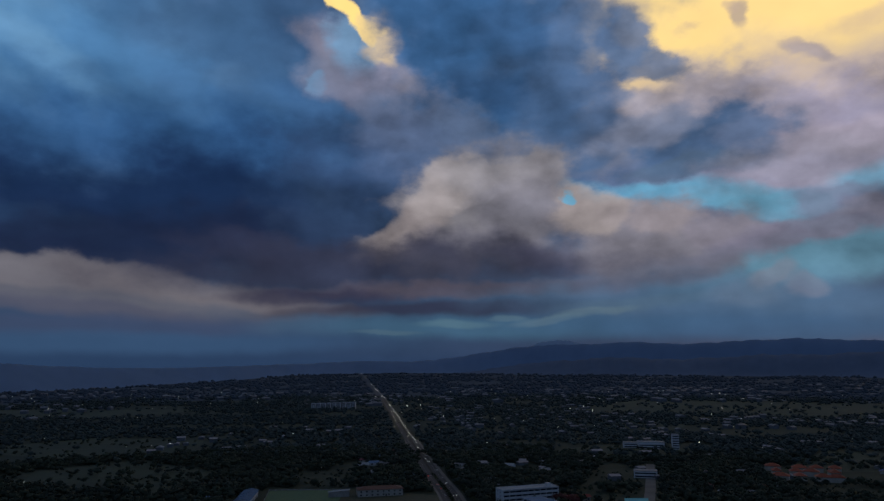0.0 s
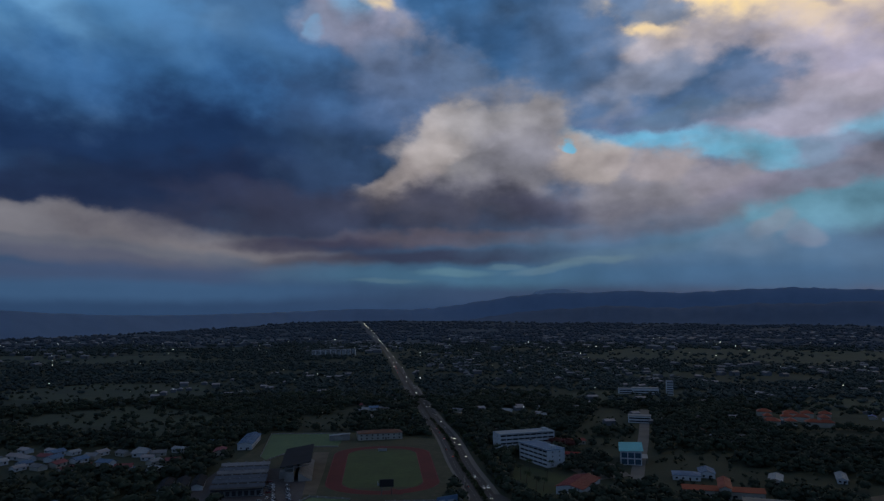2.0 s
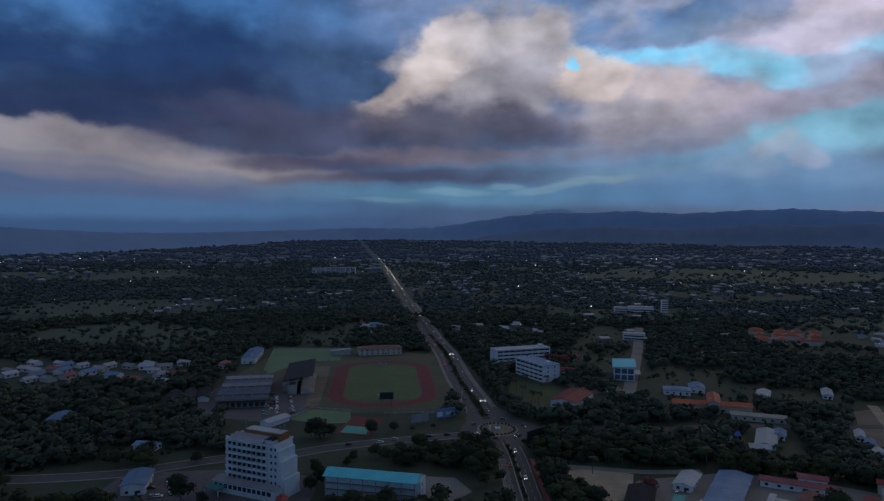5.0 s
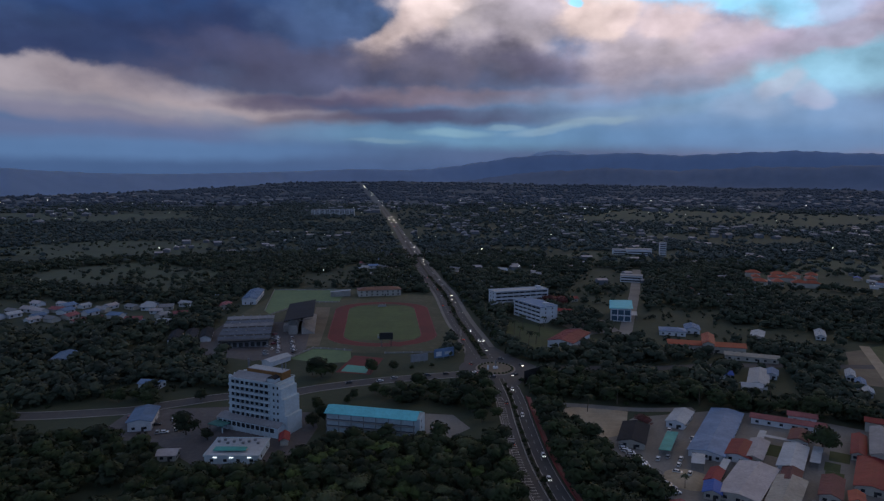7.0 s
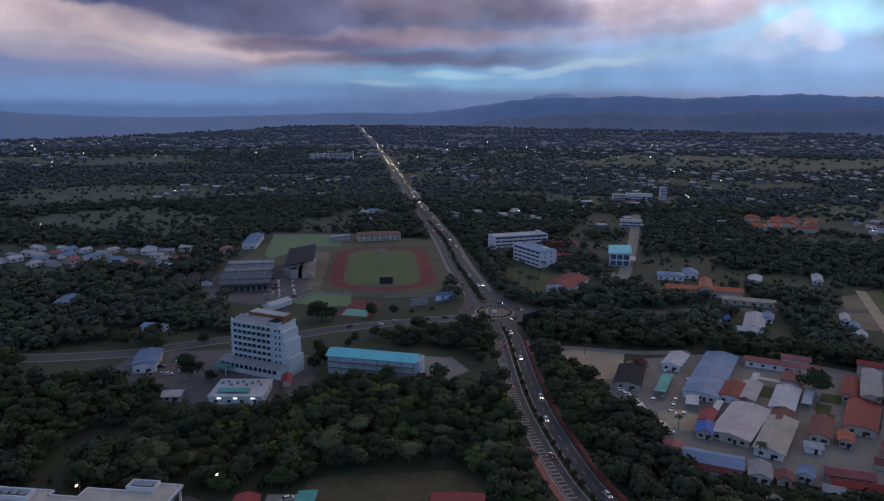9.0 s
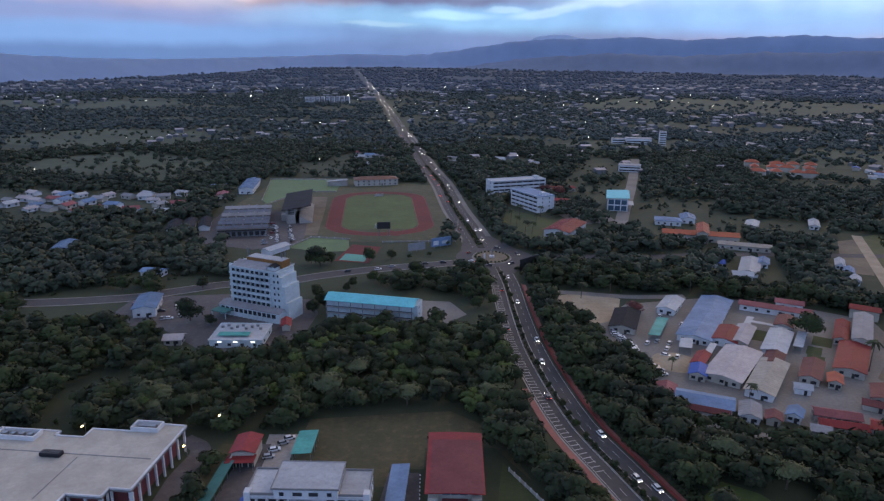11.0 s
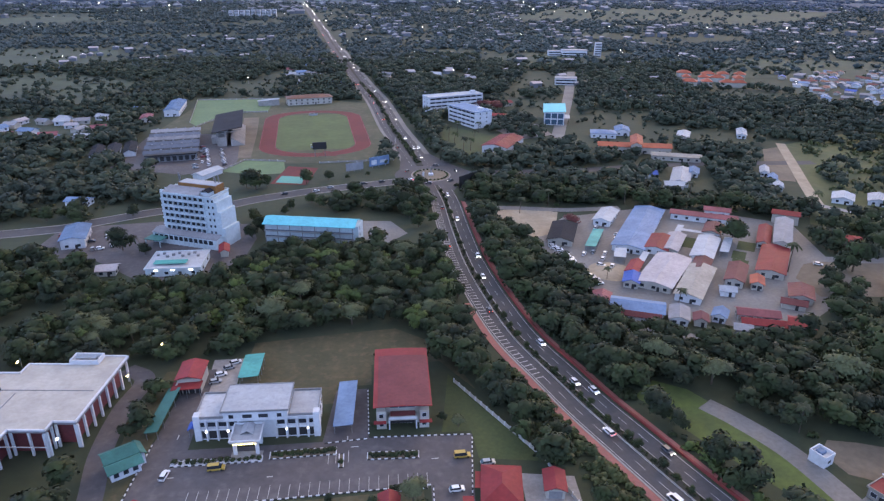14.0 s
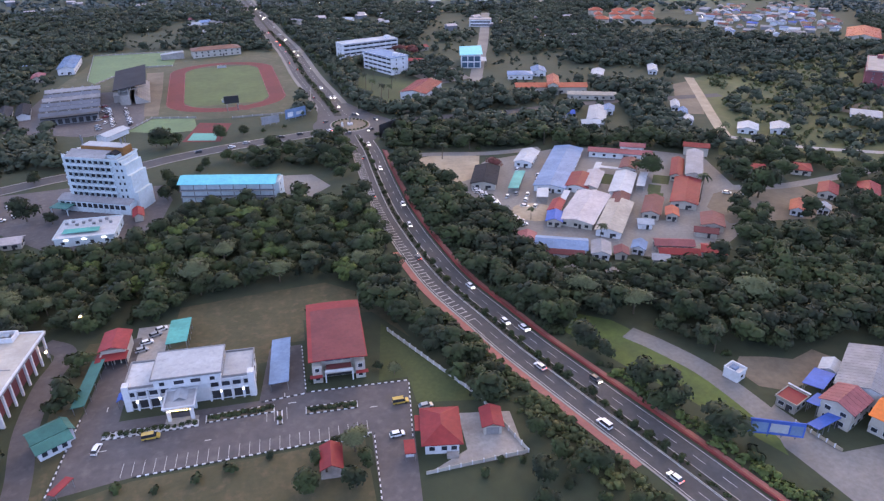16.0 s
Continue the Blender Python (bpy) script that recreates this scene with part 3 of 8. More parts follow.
def ribbon(name, pts, left, right, z, material, label="", category="", thick=0.0, n=8, keep=0.0, kind="structure"):
    """A strip from left to right metres off a soft line, as a road or a kerb."""
    line = smooth(pts, n)
    nor = sides(line)
    v, f = [], []
    rings = (left, right)
    for p, q in zip(line, nor):
        for r in rings:
            x, y = p + q * r
            v.append((x, y, z + rise(x, y)))
        if thick:
            for r in rings:
                x, y = p + q * r
                v.append((x, y, z - thick + rise(x, y)))
        if keep:
            KEEP_OUT.append((*(p + q * (left + right) / 2), (right - left) / 2 + keep))
    k = 4 if thick else 2
    for i in range(len(line) - 1):
        a, b = i * k, (i + 1) * k
        f.append((a, a + 1, b + 1, b))
        if thick:
            f += [(a + 2, a, b, b + 2), (a + 1, a + 3, b + 3, b + 1)]
    if thick:
        e = (len(line) - 1) * k
        f += [(0, 2, 3, 1), (e, e + 1, e + 3, e + 2)]
    ob = shaped(name, v, f, material)
    return tagged(ob, label, category, kind=kind)


def patch(name, pts, z, material, label, category="ground", keep=0.0):
    ob = shaped(name, [(x, y, z + rise(x, y)) for x, y in pts], [tuple(range(len(pts)))], material)
    return tagged(ob, label, category, kind="structure")


# ---- ground ----
radii = [0, 60, 120, 200, 300, 450, 650, 900, 1200, 1600, 2000, 2500, 2900, 3300, 3700, 4100, 4500, 4850]
gv, gf = [(0, 0, 0)], []
for r in radii[1:]:
    gv += [(r * math.cos(math.tau * k / 96), r * math.sin(math.tau * k / 96), rise(r, 0)) for k in range(96)]
for k in range(96):
    gf.append((0, 1 + k, 1 + (k + 1) % 96))
for i in range(len(radii) - 2):
    for k in range(96):
        a, b = 1 + i * 96, 1 + (i + 1) * 96
        gf.append((a + k, b + k, b + (k + 1) % 96, a + (k + 1) % 96))
tagged(shaped("ground", gv, gf, GROUND), "dusky green plain of rough grass and bare earth", "ground", kind="structure")

# sheet over the far plain before the hills, haze painted into its blue
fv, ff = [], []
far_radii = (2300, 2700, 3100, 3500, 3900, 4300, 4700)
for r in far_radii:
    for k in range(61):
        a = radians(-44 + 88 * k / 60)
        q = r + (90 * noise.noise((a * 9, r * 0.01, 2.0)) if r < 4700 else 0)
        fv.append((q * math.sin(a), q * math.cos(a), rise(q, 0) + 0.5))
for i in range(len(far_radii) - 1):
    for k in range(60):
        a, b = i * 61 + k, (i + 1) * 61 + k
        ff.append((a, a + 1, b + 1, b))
tagged(shaped("far_plain", fv, ff, FAR_PLAIN), "far ground sheet before the hills, painted blue-grey for haze", "ground", kind="structure")


def ridge(name, label, material, distance, tops, seed, rough=7.0):
    """A range of hills; distance and tops: (azimuth, metres) of its foot and of its skyline."""
    n, m = 260, 9
    az0, az1 = tops[0][0], tops[-1][0]
    v, f = [], []
    for i in range(n + 1):
        a = az0 + (az1 - az0) * i / n
        r = np.interp(a, *zip(*distance))
        h = np.interp(a, *zip(*tops))
        for j in range(m + 1):
            u = j / m
            rr = r + u * 320
            wob = noise.fractal((a * 0.9 + seed, u * 1.3, seed), 0.7, 2.1, 5)
            gully = noise.noise((a * 2.3 + seed, u * 0.6, 4.0))
            base = rise(r, 0) - 6
            z = base + (h - base) * (0.25 * u + 0.75 * u * u * (3 - 2 * u)) + (wob * rough + gully * 0.6 * rough) * u
            v.append((rr * math.sin(radians(a)), rr * math.cos(radians(a)), z))
    for i in range(n):
        for j in range(m):
            a = i * (m + 1) + j
            f.append((a, a + 1, a + m + 2, a + m + 1))
    ob = shaped(name, v, f, material)
    for p in ob.data.polygons:
        p.use_smooth = True
    return tagged(ob, label, "hills", kind="structure")


# the ranges look hazed only through their painted colours
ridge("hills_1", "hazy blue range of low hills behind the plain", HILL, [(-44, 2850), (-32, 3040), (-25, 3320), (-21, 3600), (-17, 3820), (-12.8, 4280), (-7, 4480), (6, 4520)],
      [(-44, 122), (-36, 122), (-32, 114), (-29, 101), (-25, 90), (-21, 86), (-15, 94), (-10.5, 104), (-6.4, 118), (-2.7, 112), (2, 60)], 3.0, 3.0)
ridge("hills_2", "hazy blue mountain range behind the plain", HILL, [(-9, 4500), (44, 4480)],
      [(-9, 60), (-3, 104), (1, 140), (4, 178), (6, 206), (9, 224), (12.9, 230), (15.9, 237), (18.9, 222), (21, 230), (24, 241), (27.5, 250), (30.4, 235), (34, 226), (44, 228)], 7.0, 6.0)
ridge("hills_3", "wooded foothills below the mountains in darker painted haze", HILL_NEAR, [(0, 4420), (10, 4250), (44, 4150)],
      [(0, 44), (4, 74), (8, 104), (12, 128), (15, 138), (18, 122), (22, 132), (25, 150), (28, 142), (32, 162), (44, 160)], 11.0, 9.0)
ridge("hills_4", "faint far peak above the mountain range, paled by painted haze", HILL_PALE, [(6, 4620), (14, 4620)], [(6.6, 180), (8, 240), (9.5, 260), (10.2, 255), (11.3, 238), (13.6, 205)], 15.0, 5.0)

# ---- roads ----
MAIN = [(123, 5), (109, 45), (98.5, 75), (90.5, 97), (83.8, 115), (76.3, 134), (69.3, 152), (63.2, 168), (57.3, 186.6), (49.8, 211), (44.8, 241), (41, 279), (40, 320), (40, 364), (38, 396)]
NORTH = [(31, 440), (25, 490), (16, 560), (5.5, 674), (-11, 790), (-50, 1110), (-104, 1560), (-205, 2370), (-360, 3500), (-548, 4640)]
WEST = [(18, 407), (5, 403), (-15, 397.5), (-42, 389), (-67, 378), (-85, 368), (-116, 362), (-140, 350), (-165, 338), (-230, 330), (-330, 340)]
EAST = [(54, 417), (67, 420), (89, 421), (130, 420), (200, 428), (300, 425)]
CENTRE = (36.3, 417.5)
ribbon("road_1", MAIN, -7.9, 7.9, 0.06, ASPHALT, "dark asphalt dual carriageway curving through trees", "road", keep=2)
ribbon("road_2", NORTH, -8.6, 8.6, 0.08, ASPHALT, "long straight asphalt highway running to the horizon", "road", n=10, keep=5)
ribbon("road_3", WEST, -5.2, 5.2, 0.07, ASPHALT, "grey asphalt side road leaving the roundabout", "road", keep=5)
ribbon("road_4", EAST, -4.5, 4.5, 0.07, ASPHALT, "narrow asphalt road leaving the roundabout among trees", "road", keep=2)
ribbon("road_5", [(140, 500), (158, 556), (176, 610), (205, 700), (250, 850)], -5, 5, 0.1, GRAVEL, "pale straight road beside the glass-fronted building", "road", keep=5)
ribbon("road_6", [(54, 352), (66, 352), (80, 350), (105, 345), (135, 346)], -3, 3, 0.09, GRAVEL, "pale lane behind the sandy lot", "road", keep=2)
ribbon("road_7", [(97, 236), (120, 240), (145, 246), (170, 256), (198, 268), (232, 264), (290, 272)], -3, 3, 0.1, GRAVEL, "grey lane between the clinic and a row of houses", "road", keep=2)
ribbon("road_8", [(307, 478), (284, 424), (262, 373), (249, 341)], -3.4, 3.4, 0.1, SAND, "pale dirt road between trees", "road", keep=9)
ribbon("road_9", [(247, 342), (260, 328), (283, 309), (320, 290)], -2.5, 2.5, 0.12, CONCRETE, "pale concrete lane past the small houses", "road", keep=2)
ribbon("road_10", [(99, 166), (105, 157), (112, 143), (116, 127), (119, 108), (124, 88), (133, 60)], -3.6, 3.6, 0.08, GRAVEL, "worn grey access road beside the highway", "road", keep=3)
ribbon("road_11", [(-72, 126), (-74, 142), (-77.5, 160), (-78, 180), (-76, 196), (-84, 203)], -3.2, 3.2, 0.06, LOT, "worn asphalt drive beside the flat-roofed hall", "road", keep=1.5)


def disc(name, c, r0, r1, z, material, label, n=64, ky=1.0):
    v, f = [], []
    for k in range(n):
        a = math.tau * k / n
        v += [(c[0] + r * math.cos(a), c[1] + ky * r * math.sin(a), z) for r in (r0, r1)]
    for k in range(n):
        a, b = 2 * k, 2 * ((k + 1) % n)
        f.append((a, a + 1, b + 1, b))
    return tagged(shaped(name, v, f, material), label, "road", kind="structure")


disc("roundabout_road", CENTRE, 12.5, 23, 0.11, ASPHALT, "round asphalt carriageway of a roundabout", ky=1.12)
KEEP_OUT.append((*CENTRE, 26))


def centre_island(name, c, r, label):
    t = thing(name, c[0], c[1], 0, label, "traffic island")
    v, f, n = [], [], 48
    for z, rr in ((0, r), (0.3, r), (0.34, r - 0.5)):
        v += [(rr * math.cos(math.tau * k / n), 1.12 * rr * math.sin(math.tau * k / n), z) for k in range(n)]
    for i in range(2):
        for k in range(n):
            f.append((i * n + k, i * n + (k + 1) % n, (i + 1) * n + (k + 1) % n, (i + 1) * n + k))
    shaped("kerb", v, f, CONCRETE, t)
    shaped("planting", [((r - 0.5) * math.cos(math.tau * k / n), 1.12 * (r - 0.5) * math.sin(math.tau * k / n), 0.36) for k in range(n)], [tuple(range(n))], SOIL, t, "bare brown planting bed")
    for k in range(26):
        a = math.tau * k / 26
        box(t, "shrub", LEAF, (r - 2) * math.cos(a), 1.12 * (r - 2) * math.sin(a), 0.3, 1.4, 1.1, 0.9, bevel=0.3, turn=k * 40)
    box(t, "plinth", WHITE, 0, 0, 0.3, 3, 3, 1.2, bevel=0.2)
    box(t, "pillar", GREY, 0, 0, 1.5, 0.8, 0.8, 4.2, bevel=0.1)
    box(t, "plaque", WHITE, -5, -3, 0.3, 1.2, 0.5, 3, bevel=0.1)
    return t


centre_island("roundabout_island", CENTRE, 12.5, "round kerbed traffic island with low shrubs and a pillar")

# edge lines, lane dashes, median and red walkway of the main road
for off, nm in ((-7.3, "edge_line"), (7.3, "edge_line"), (-1.5, "edge_line"), (1.5, "edge_line")):
    ribbon(nm, MAIN, off - 0.09, off + 0.09, 0.08, PAINT, "thin white painted line along the carriageway", "road marking")


def dashes(name, pts, off, step, length, w, z, label):
    line = np.array(smooth(pts, 10))
    nor = sides(line)
    line = line + nor * off
    seg = np.linalg.norm(np.diff(line, axis=0), axis=1)
    at = np.concatenate([[0], np.cumsum(seg)])
    v, f = [], []
    s = 0.0
    while s + length < at[-1]:
        a, b = (np.array([np.interp(q, at, line[:, 0]), np.interp(q, at, line[:, 1])]) for q in (s, s + length))
        d = (b - a) / np.linalg.norm(b - a)
        m = np.array([d[1], -d[0]]) * w / 2
        i = len(v)
        v += [(*p, z + rise(*p)) for p in (a - m, a + m, b + m, b - m)]
        f.append((i, i + 1, i + 2, i + 3))
        s += step
    return tagged(shaped(name, v, f, PAINT), label, "road marking", kind="structure")


dashes("lane_dashes", MAIN, -4.4, 9, 4.0, 0.14, 0.085, "white dashes between two lanes")
dashes("lane_dashes", MAIN, 4.4, 9, 4.0, 0.14, 0.085, "white dashes between two lanes")
dashes("lane_dashes", NORTH[:6], -5.4, 9, 4.0, 0.16, 0.11, "white dashes between two lanes")
dashes("lane_dashes", NORTH[:6], 5.4, 9, 4.0, 0.16, 0.11, "white dashes between two lanes")
dashes("hatching", MAIN[8:14], -5.6, 2.6, 0.35, 3.0, 0.084, "white cross hatching on the widened shoulder")
ribbon("median", MAIN, -1.15, 1.15, 0.28, VERGE, "raised median strip with soil and kerbs", "median", thick=0.3)
ribbon("median", NORTH[:5], -2.3, 2.3, 0.31, VERGE, "wide planted median of the straight highway", "median", thick=0.31, n=10)
ribbon("median", NORTH[4:], -1.1, 1.1, 0.3, VERGE, "raised median strip of the straight highway", "median", thick=0.3, n=10)
for off in (-1.25, 1.25):
    ribbon("kerb", MAIN, off - 0.12, off + 0.12, 0.3, CONCRETE, "grey concrete kerb of the median", "kerb", thick=0.3)
ribbon("walkway", MAIN[4:11], -11.0, -8.6, 0.16, REDPAVE, "red paved walkway along the highway", "walkway", thick=0.16, keep=3)
ribbon("kerb", MAIN[2:14], -8.5, -8.0, 0.22, CONCRETE, "grey concrete kerb beside the walkway", "kerb", thick=0.22)
ribbon("roadside_wall", MAIN[1:14], 8.7, 9.3, 0.75, REDWALL, "long low red painted roadside wall", "wall", thick=0.75, keep=1.5)
ribbon("walkway", MAIN[1:14], 9.3, 11.2, 0.14, REDPAVE, "narrow red paved strip behind the roadside wall", "walkway", thick=0.14)
ribbon("kerb", WEST, -5.7, -5.2, 0.18, CONCRETE, "pale kerb along the side road", "kerb", thick=0.18)
ribbon("kerb", WEST, 5.2, 5.7, 0.18, CONCRETE, "pale kerb along the side road", "kerb", thick=0.18)
ribbon("verge", NORTH[:6], 8.6, 12.5, 0.09, GRAVEL, "pale gravel verge of the straight highway", "verge")
ribbon("verge", NORTH[:6], -11, -8.6, 0.09, GRAVEL, "pale gravel verge of the straight highway", "verge")
# arms that widen into the roundabout
patch("splay", [(47.5, 385), (30, 385), (15, 402), (17, 433), (20, 470), (40, 470), (52, 442), (62, 425), (62, 412), (54, 402)], 0.095, ASPHALT, "asphalt widening round the roundabout", "road")

# ---- grounds ----
patch("car_park", [(-66, 133.5), (-47, 136.8), (12, 139), (10.9, 108), (20, 108), (25.5, 158.5), (-4, 159.5), (-4, 184), (-14, 184), (-17, 159), (-54, 159), (-54, 200), (-62, 200), (-64, 165)], 0.05, LOT, "worn grey asphalt car park with white bays", "car park")
patch("yard", [(-55, 176), (-46, 176), (-46, 206), (-56, 206)], 0.045, CONCRETE, "pale concrete yard behind the office", "yard")
patch("back_lawn", [(-46, 177), (-14, 177), (-14, 186), (-3, 186), (-3, 198), (20, 198), (30, 180), (22, 208), (6, 222), (-14, 220), (-44, 216)], 0.035, DRY, "dry brown lawn behind the office buildings", "lawn")
patch("side_lawn", [(17, 160), (25.5, 160), (26, 148), (44, 145), (32, 170), (22, 190)], 0.035, LAWN, "rough green lawn beside the red-roofed hall", "lawn")
patch("garden", [(-64, 131), (-47, 135.5), (10, 137.5), (10, 104), (-60, 104)], 0.04, DRY, "dry brown garden below the car park", "lawn")
patch("house_yard", [(23, 121), (49, 122), (50, 138.5), (36, 141), (35, 127)], 0.05, CONCRETE, "stained concrete yard beside the small red-roofed house", "yard")
patch("clinic_yard", [(73, 303), (88, 250), (84, 232), (108, 224), (150, 203), (178, 222), (206, 264), (216, 312), (190, 330), (150, 345), (100, 334)], 0.05, GRAVEL, "grey gravel yard of the clinic", "yard")
for gx, gy, gw, gd in ((150, 294, 9, 14), (177, 286, 8, 12), (163, 266, 7, 12), (206, 302, 7, 16), (168, 276, 6, 10)):
    q = [(gx + u * math.cos(0.57) + v_ * math.sin(0.57), gy - u * math.sin(0.57) + v_ * math.cos(0.57)) for u, v_ in ((-gw / 2, -gd / 2), (gw / 2, -gd / 2), (gw / 2, gd / 2), (-gw / 2, gd / 2))]
    patch("ward_lawn", q, 0.09, LAWN, "small green lawn between clinic wards", "lawn")
patch("sandy_lot", [(62, 346), (78, 306), (90, 312), (99, 342), (80, 350)], 0.06, SAND, "bare yellow sandy lot", "ground")
patch("sports_field", [(-170, 560), (-112, 455), (0, 452), (14, 520), (6, 660), (-95, 700), (-160, 700)], 0.05, SPORT, "dull green grass round the running track", "lawn")
patch("hotel_yard", [(-160, 304), (-128, 298), (-100, 272), (-62, 270), (-58, 318), (-64, 338), (-110, 346), (-158, 340)], 0.05, LOT, "grey asphalt yard round the hotel", "yard")
patch("school_yard", [(-50, 322), (-8, 312), (6, 306), (16, 318), (8, 336), (-44, 342)], 0.05, GRAVEL, "grey gravel yard behind the school", "yard")
patch("slope", [(79, 172), (88, 180), (97, 174), (103, 163), (108, 150), (112, 134), (116, 116), (113, 106), (102, 128), (92, 146)], 0.05, LUSH, "bright green grass slope beside the highway", "lawn")
patch("earth_bank", [(121, 141), (126, 146), (134, 144), (141, 141), (150, 144), (154, 138), (150, 132), (140, 131), (130, 128), (123, 132)], 0.05, SOIL, "bare brown earth bank", "ground")
patch("shop_yard", [(112, 118), (122, 124), (127, 104), (150, 104), (150, 70), (120, 80)], 0.04, GRAVEL, "worn grey shop forecourt", "yard")
patch("scrubland", [(226, 312), (246, 345), (258, 372), (282, 424), (300, 470), (360, 500), (460, 520), (560, 470), (430, 300), (330, 262), (286, 276), (250, 300)], 0.03, SCRUB, "rough olive grassland with scrub", "field")
patch("bare_earth", [(300, 468), (288, 440), (276, 408), (262, 384), (252, 388), (262, 420), (284, 462)], 0.05, SOIL, "bare brown earth beside the dirt road", "ground")
patch("bare_earth", [(350, 372), (372, 392), (384, 386), (372, 362), (356, 356)], 0.06, SOIL, "bare brown earth between sheds", "ground")
patch("drive_verge", [(-67, 133), (-64.5, 165), (-63, 200), (-70, 200), (-73.5, 170), (-72, 148), (-69, 131)], 0.042, DRY, "dry brown verge between the drive and the car park", "lawn")
patch("drive_verge", [(-69, 131), (-66.5, 133), (-64, 118), (-64, 104), (-71, 104), (-71, 124)], 0.044, LUSH, "green grass strip beside the drive", "lawn")
patch("rubble_slope", [(90, 221), (104, 213), (118, 206), (134, 203), (128, 197), (112, 200), (98, 207), (88, 215)], 0.055, GRAVEL, "grey rubble slope below a row of houses", "ground")
patch("dirt_yard", [(196, 268), (204, 268), (238, 262), (238, 225), (200, 230), (180, 232), (180, 250)], 0.055, SOIL, "brown bare earth yard under a large tree", "ground")
for pts, m, lab in (
    ([(-520, 760), (-380, 900), (-230, 800), (-250, 650), (-400, 680)], FIELD, "open dull green pasture"),
    ([(-700, 1000), (-560, 1150), (-380, 1120), (-330, 960), (-480, 900)], FIELD, "open dull green pasture"),
    ([(210, 880), (330, 880), (350, 1000), (230, 1040), (140, 960)], FIELD, "open dull green pasture"),
    ([(380, 800), (640, 760), (760, 900), (520, 960)], FIELD, "open dull green pasture"),
    ([(300, 1700), (900, 1500), (1300, 1900), (600, 2150)], FIELD, "pale distant field"),
    ([(-1200, 1500), (-700, 1550), (-600, 1800), (-1150, 1800)], FIELD, "pale distant field"),
    ([(150, 1300), (420, 1250), (500, 1400), (220, 1480)], FIELD, "pale distant field"),
    ([(60, 560), (130, 480), (66, 450), (50, 500)], LAWN, "dull green lawn in front of the office block"),
    ([(-124, 545), (-108, 520), (-92, 505), (-92, 448), (-120, 432), (-172, 452), (-172, 545)], LOT, "grey parking strip behind the grandstand"),
    ([(100, 540), (138, 560), (142, 520), (110, 505)], GRAVEL, "pale parking yard"),
):
    patch("field", pts, 0.2 if m is FIELD else 0.08, m, lab, "field")
KEEP_OUT += [(-45, 160, 0)]
# ---- office compound ----
def ring_parapet(t, material, cx, cy, z, sx, sy, h, w=0.3, name="parapet"):
    box(t, name, material, cx, cy - sy / 2 + w / 2, z, sx, w, h)
    box(t, name, material, cx, cy + sy / 2 - w / 2, z, sx, w, h)
    box(t, name, material, cx - sx / 2 + w / 2, cy, z, w, sy - 2 * w, h)
    box(t, name, material, cx + sx / 2 - w / 2, cy, z, w, sy - 2 * w, h)


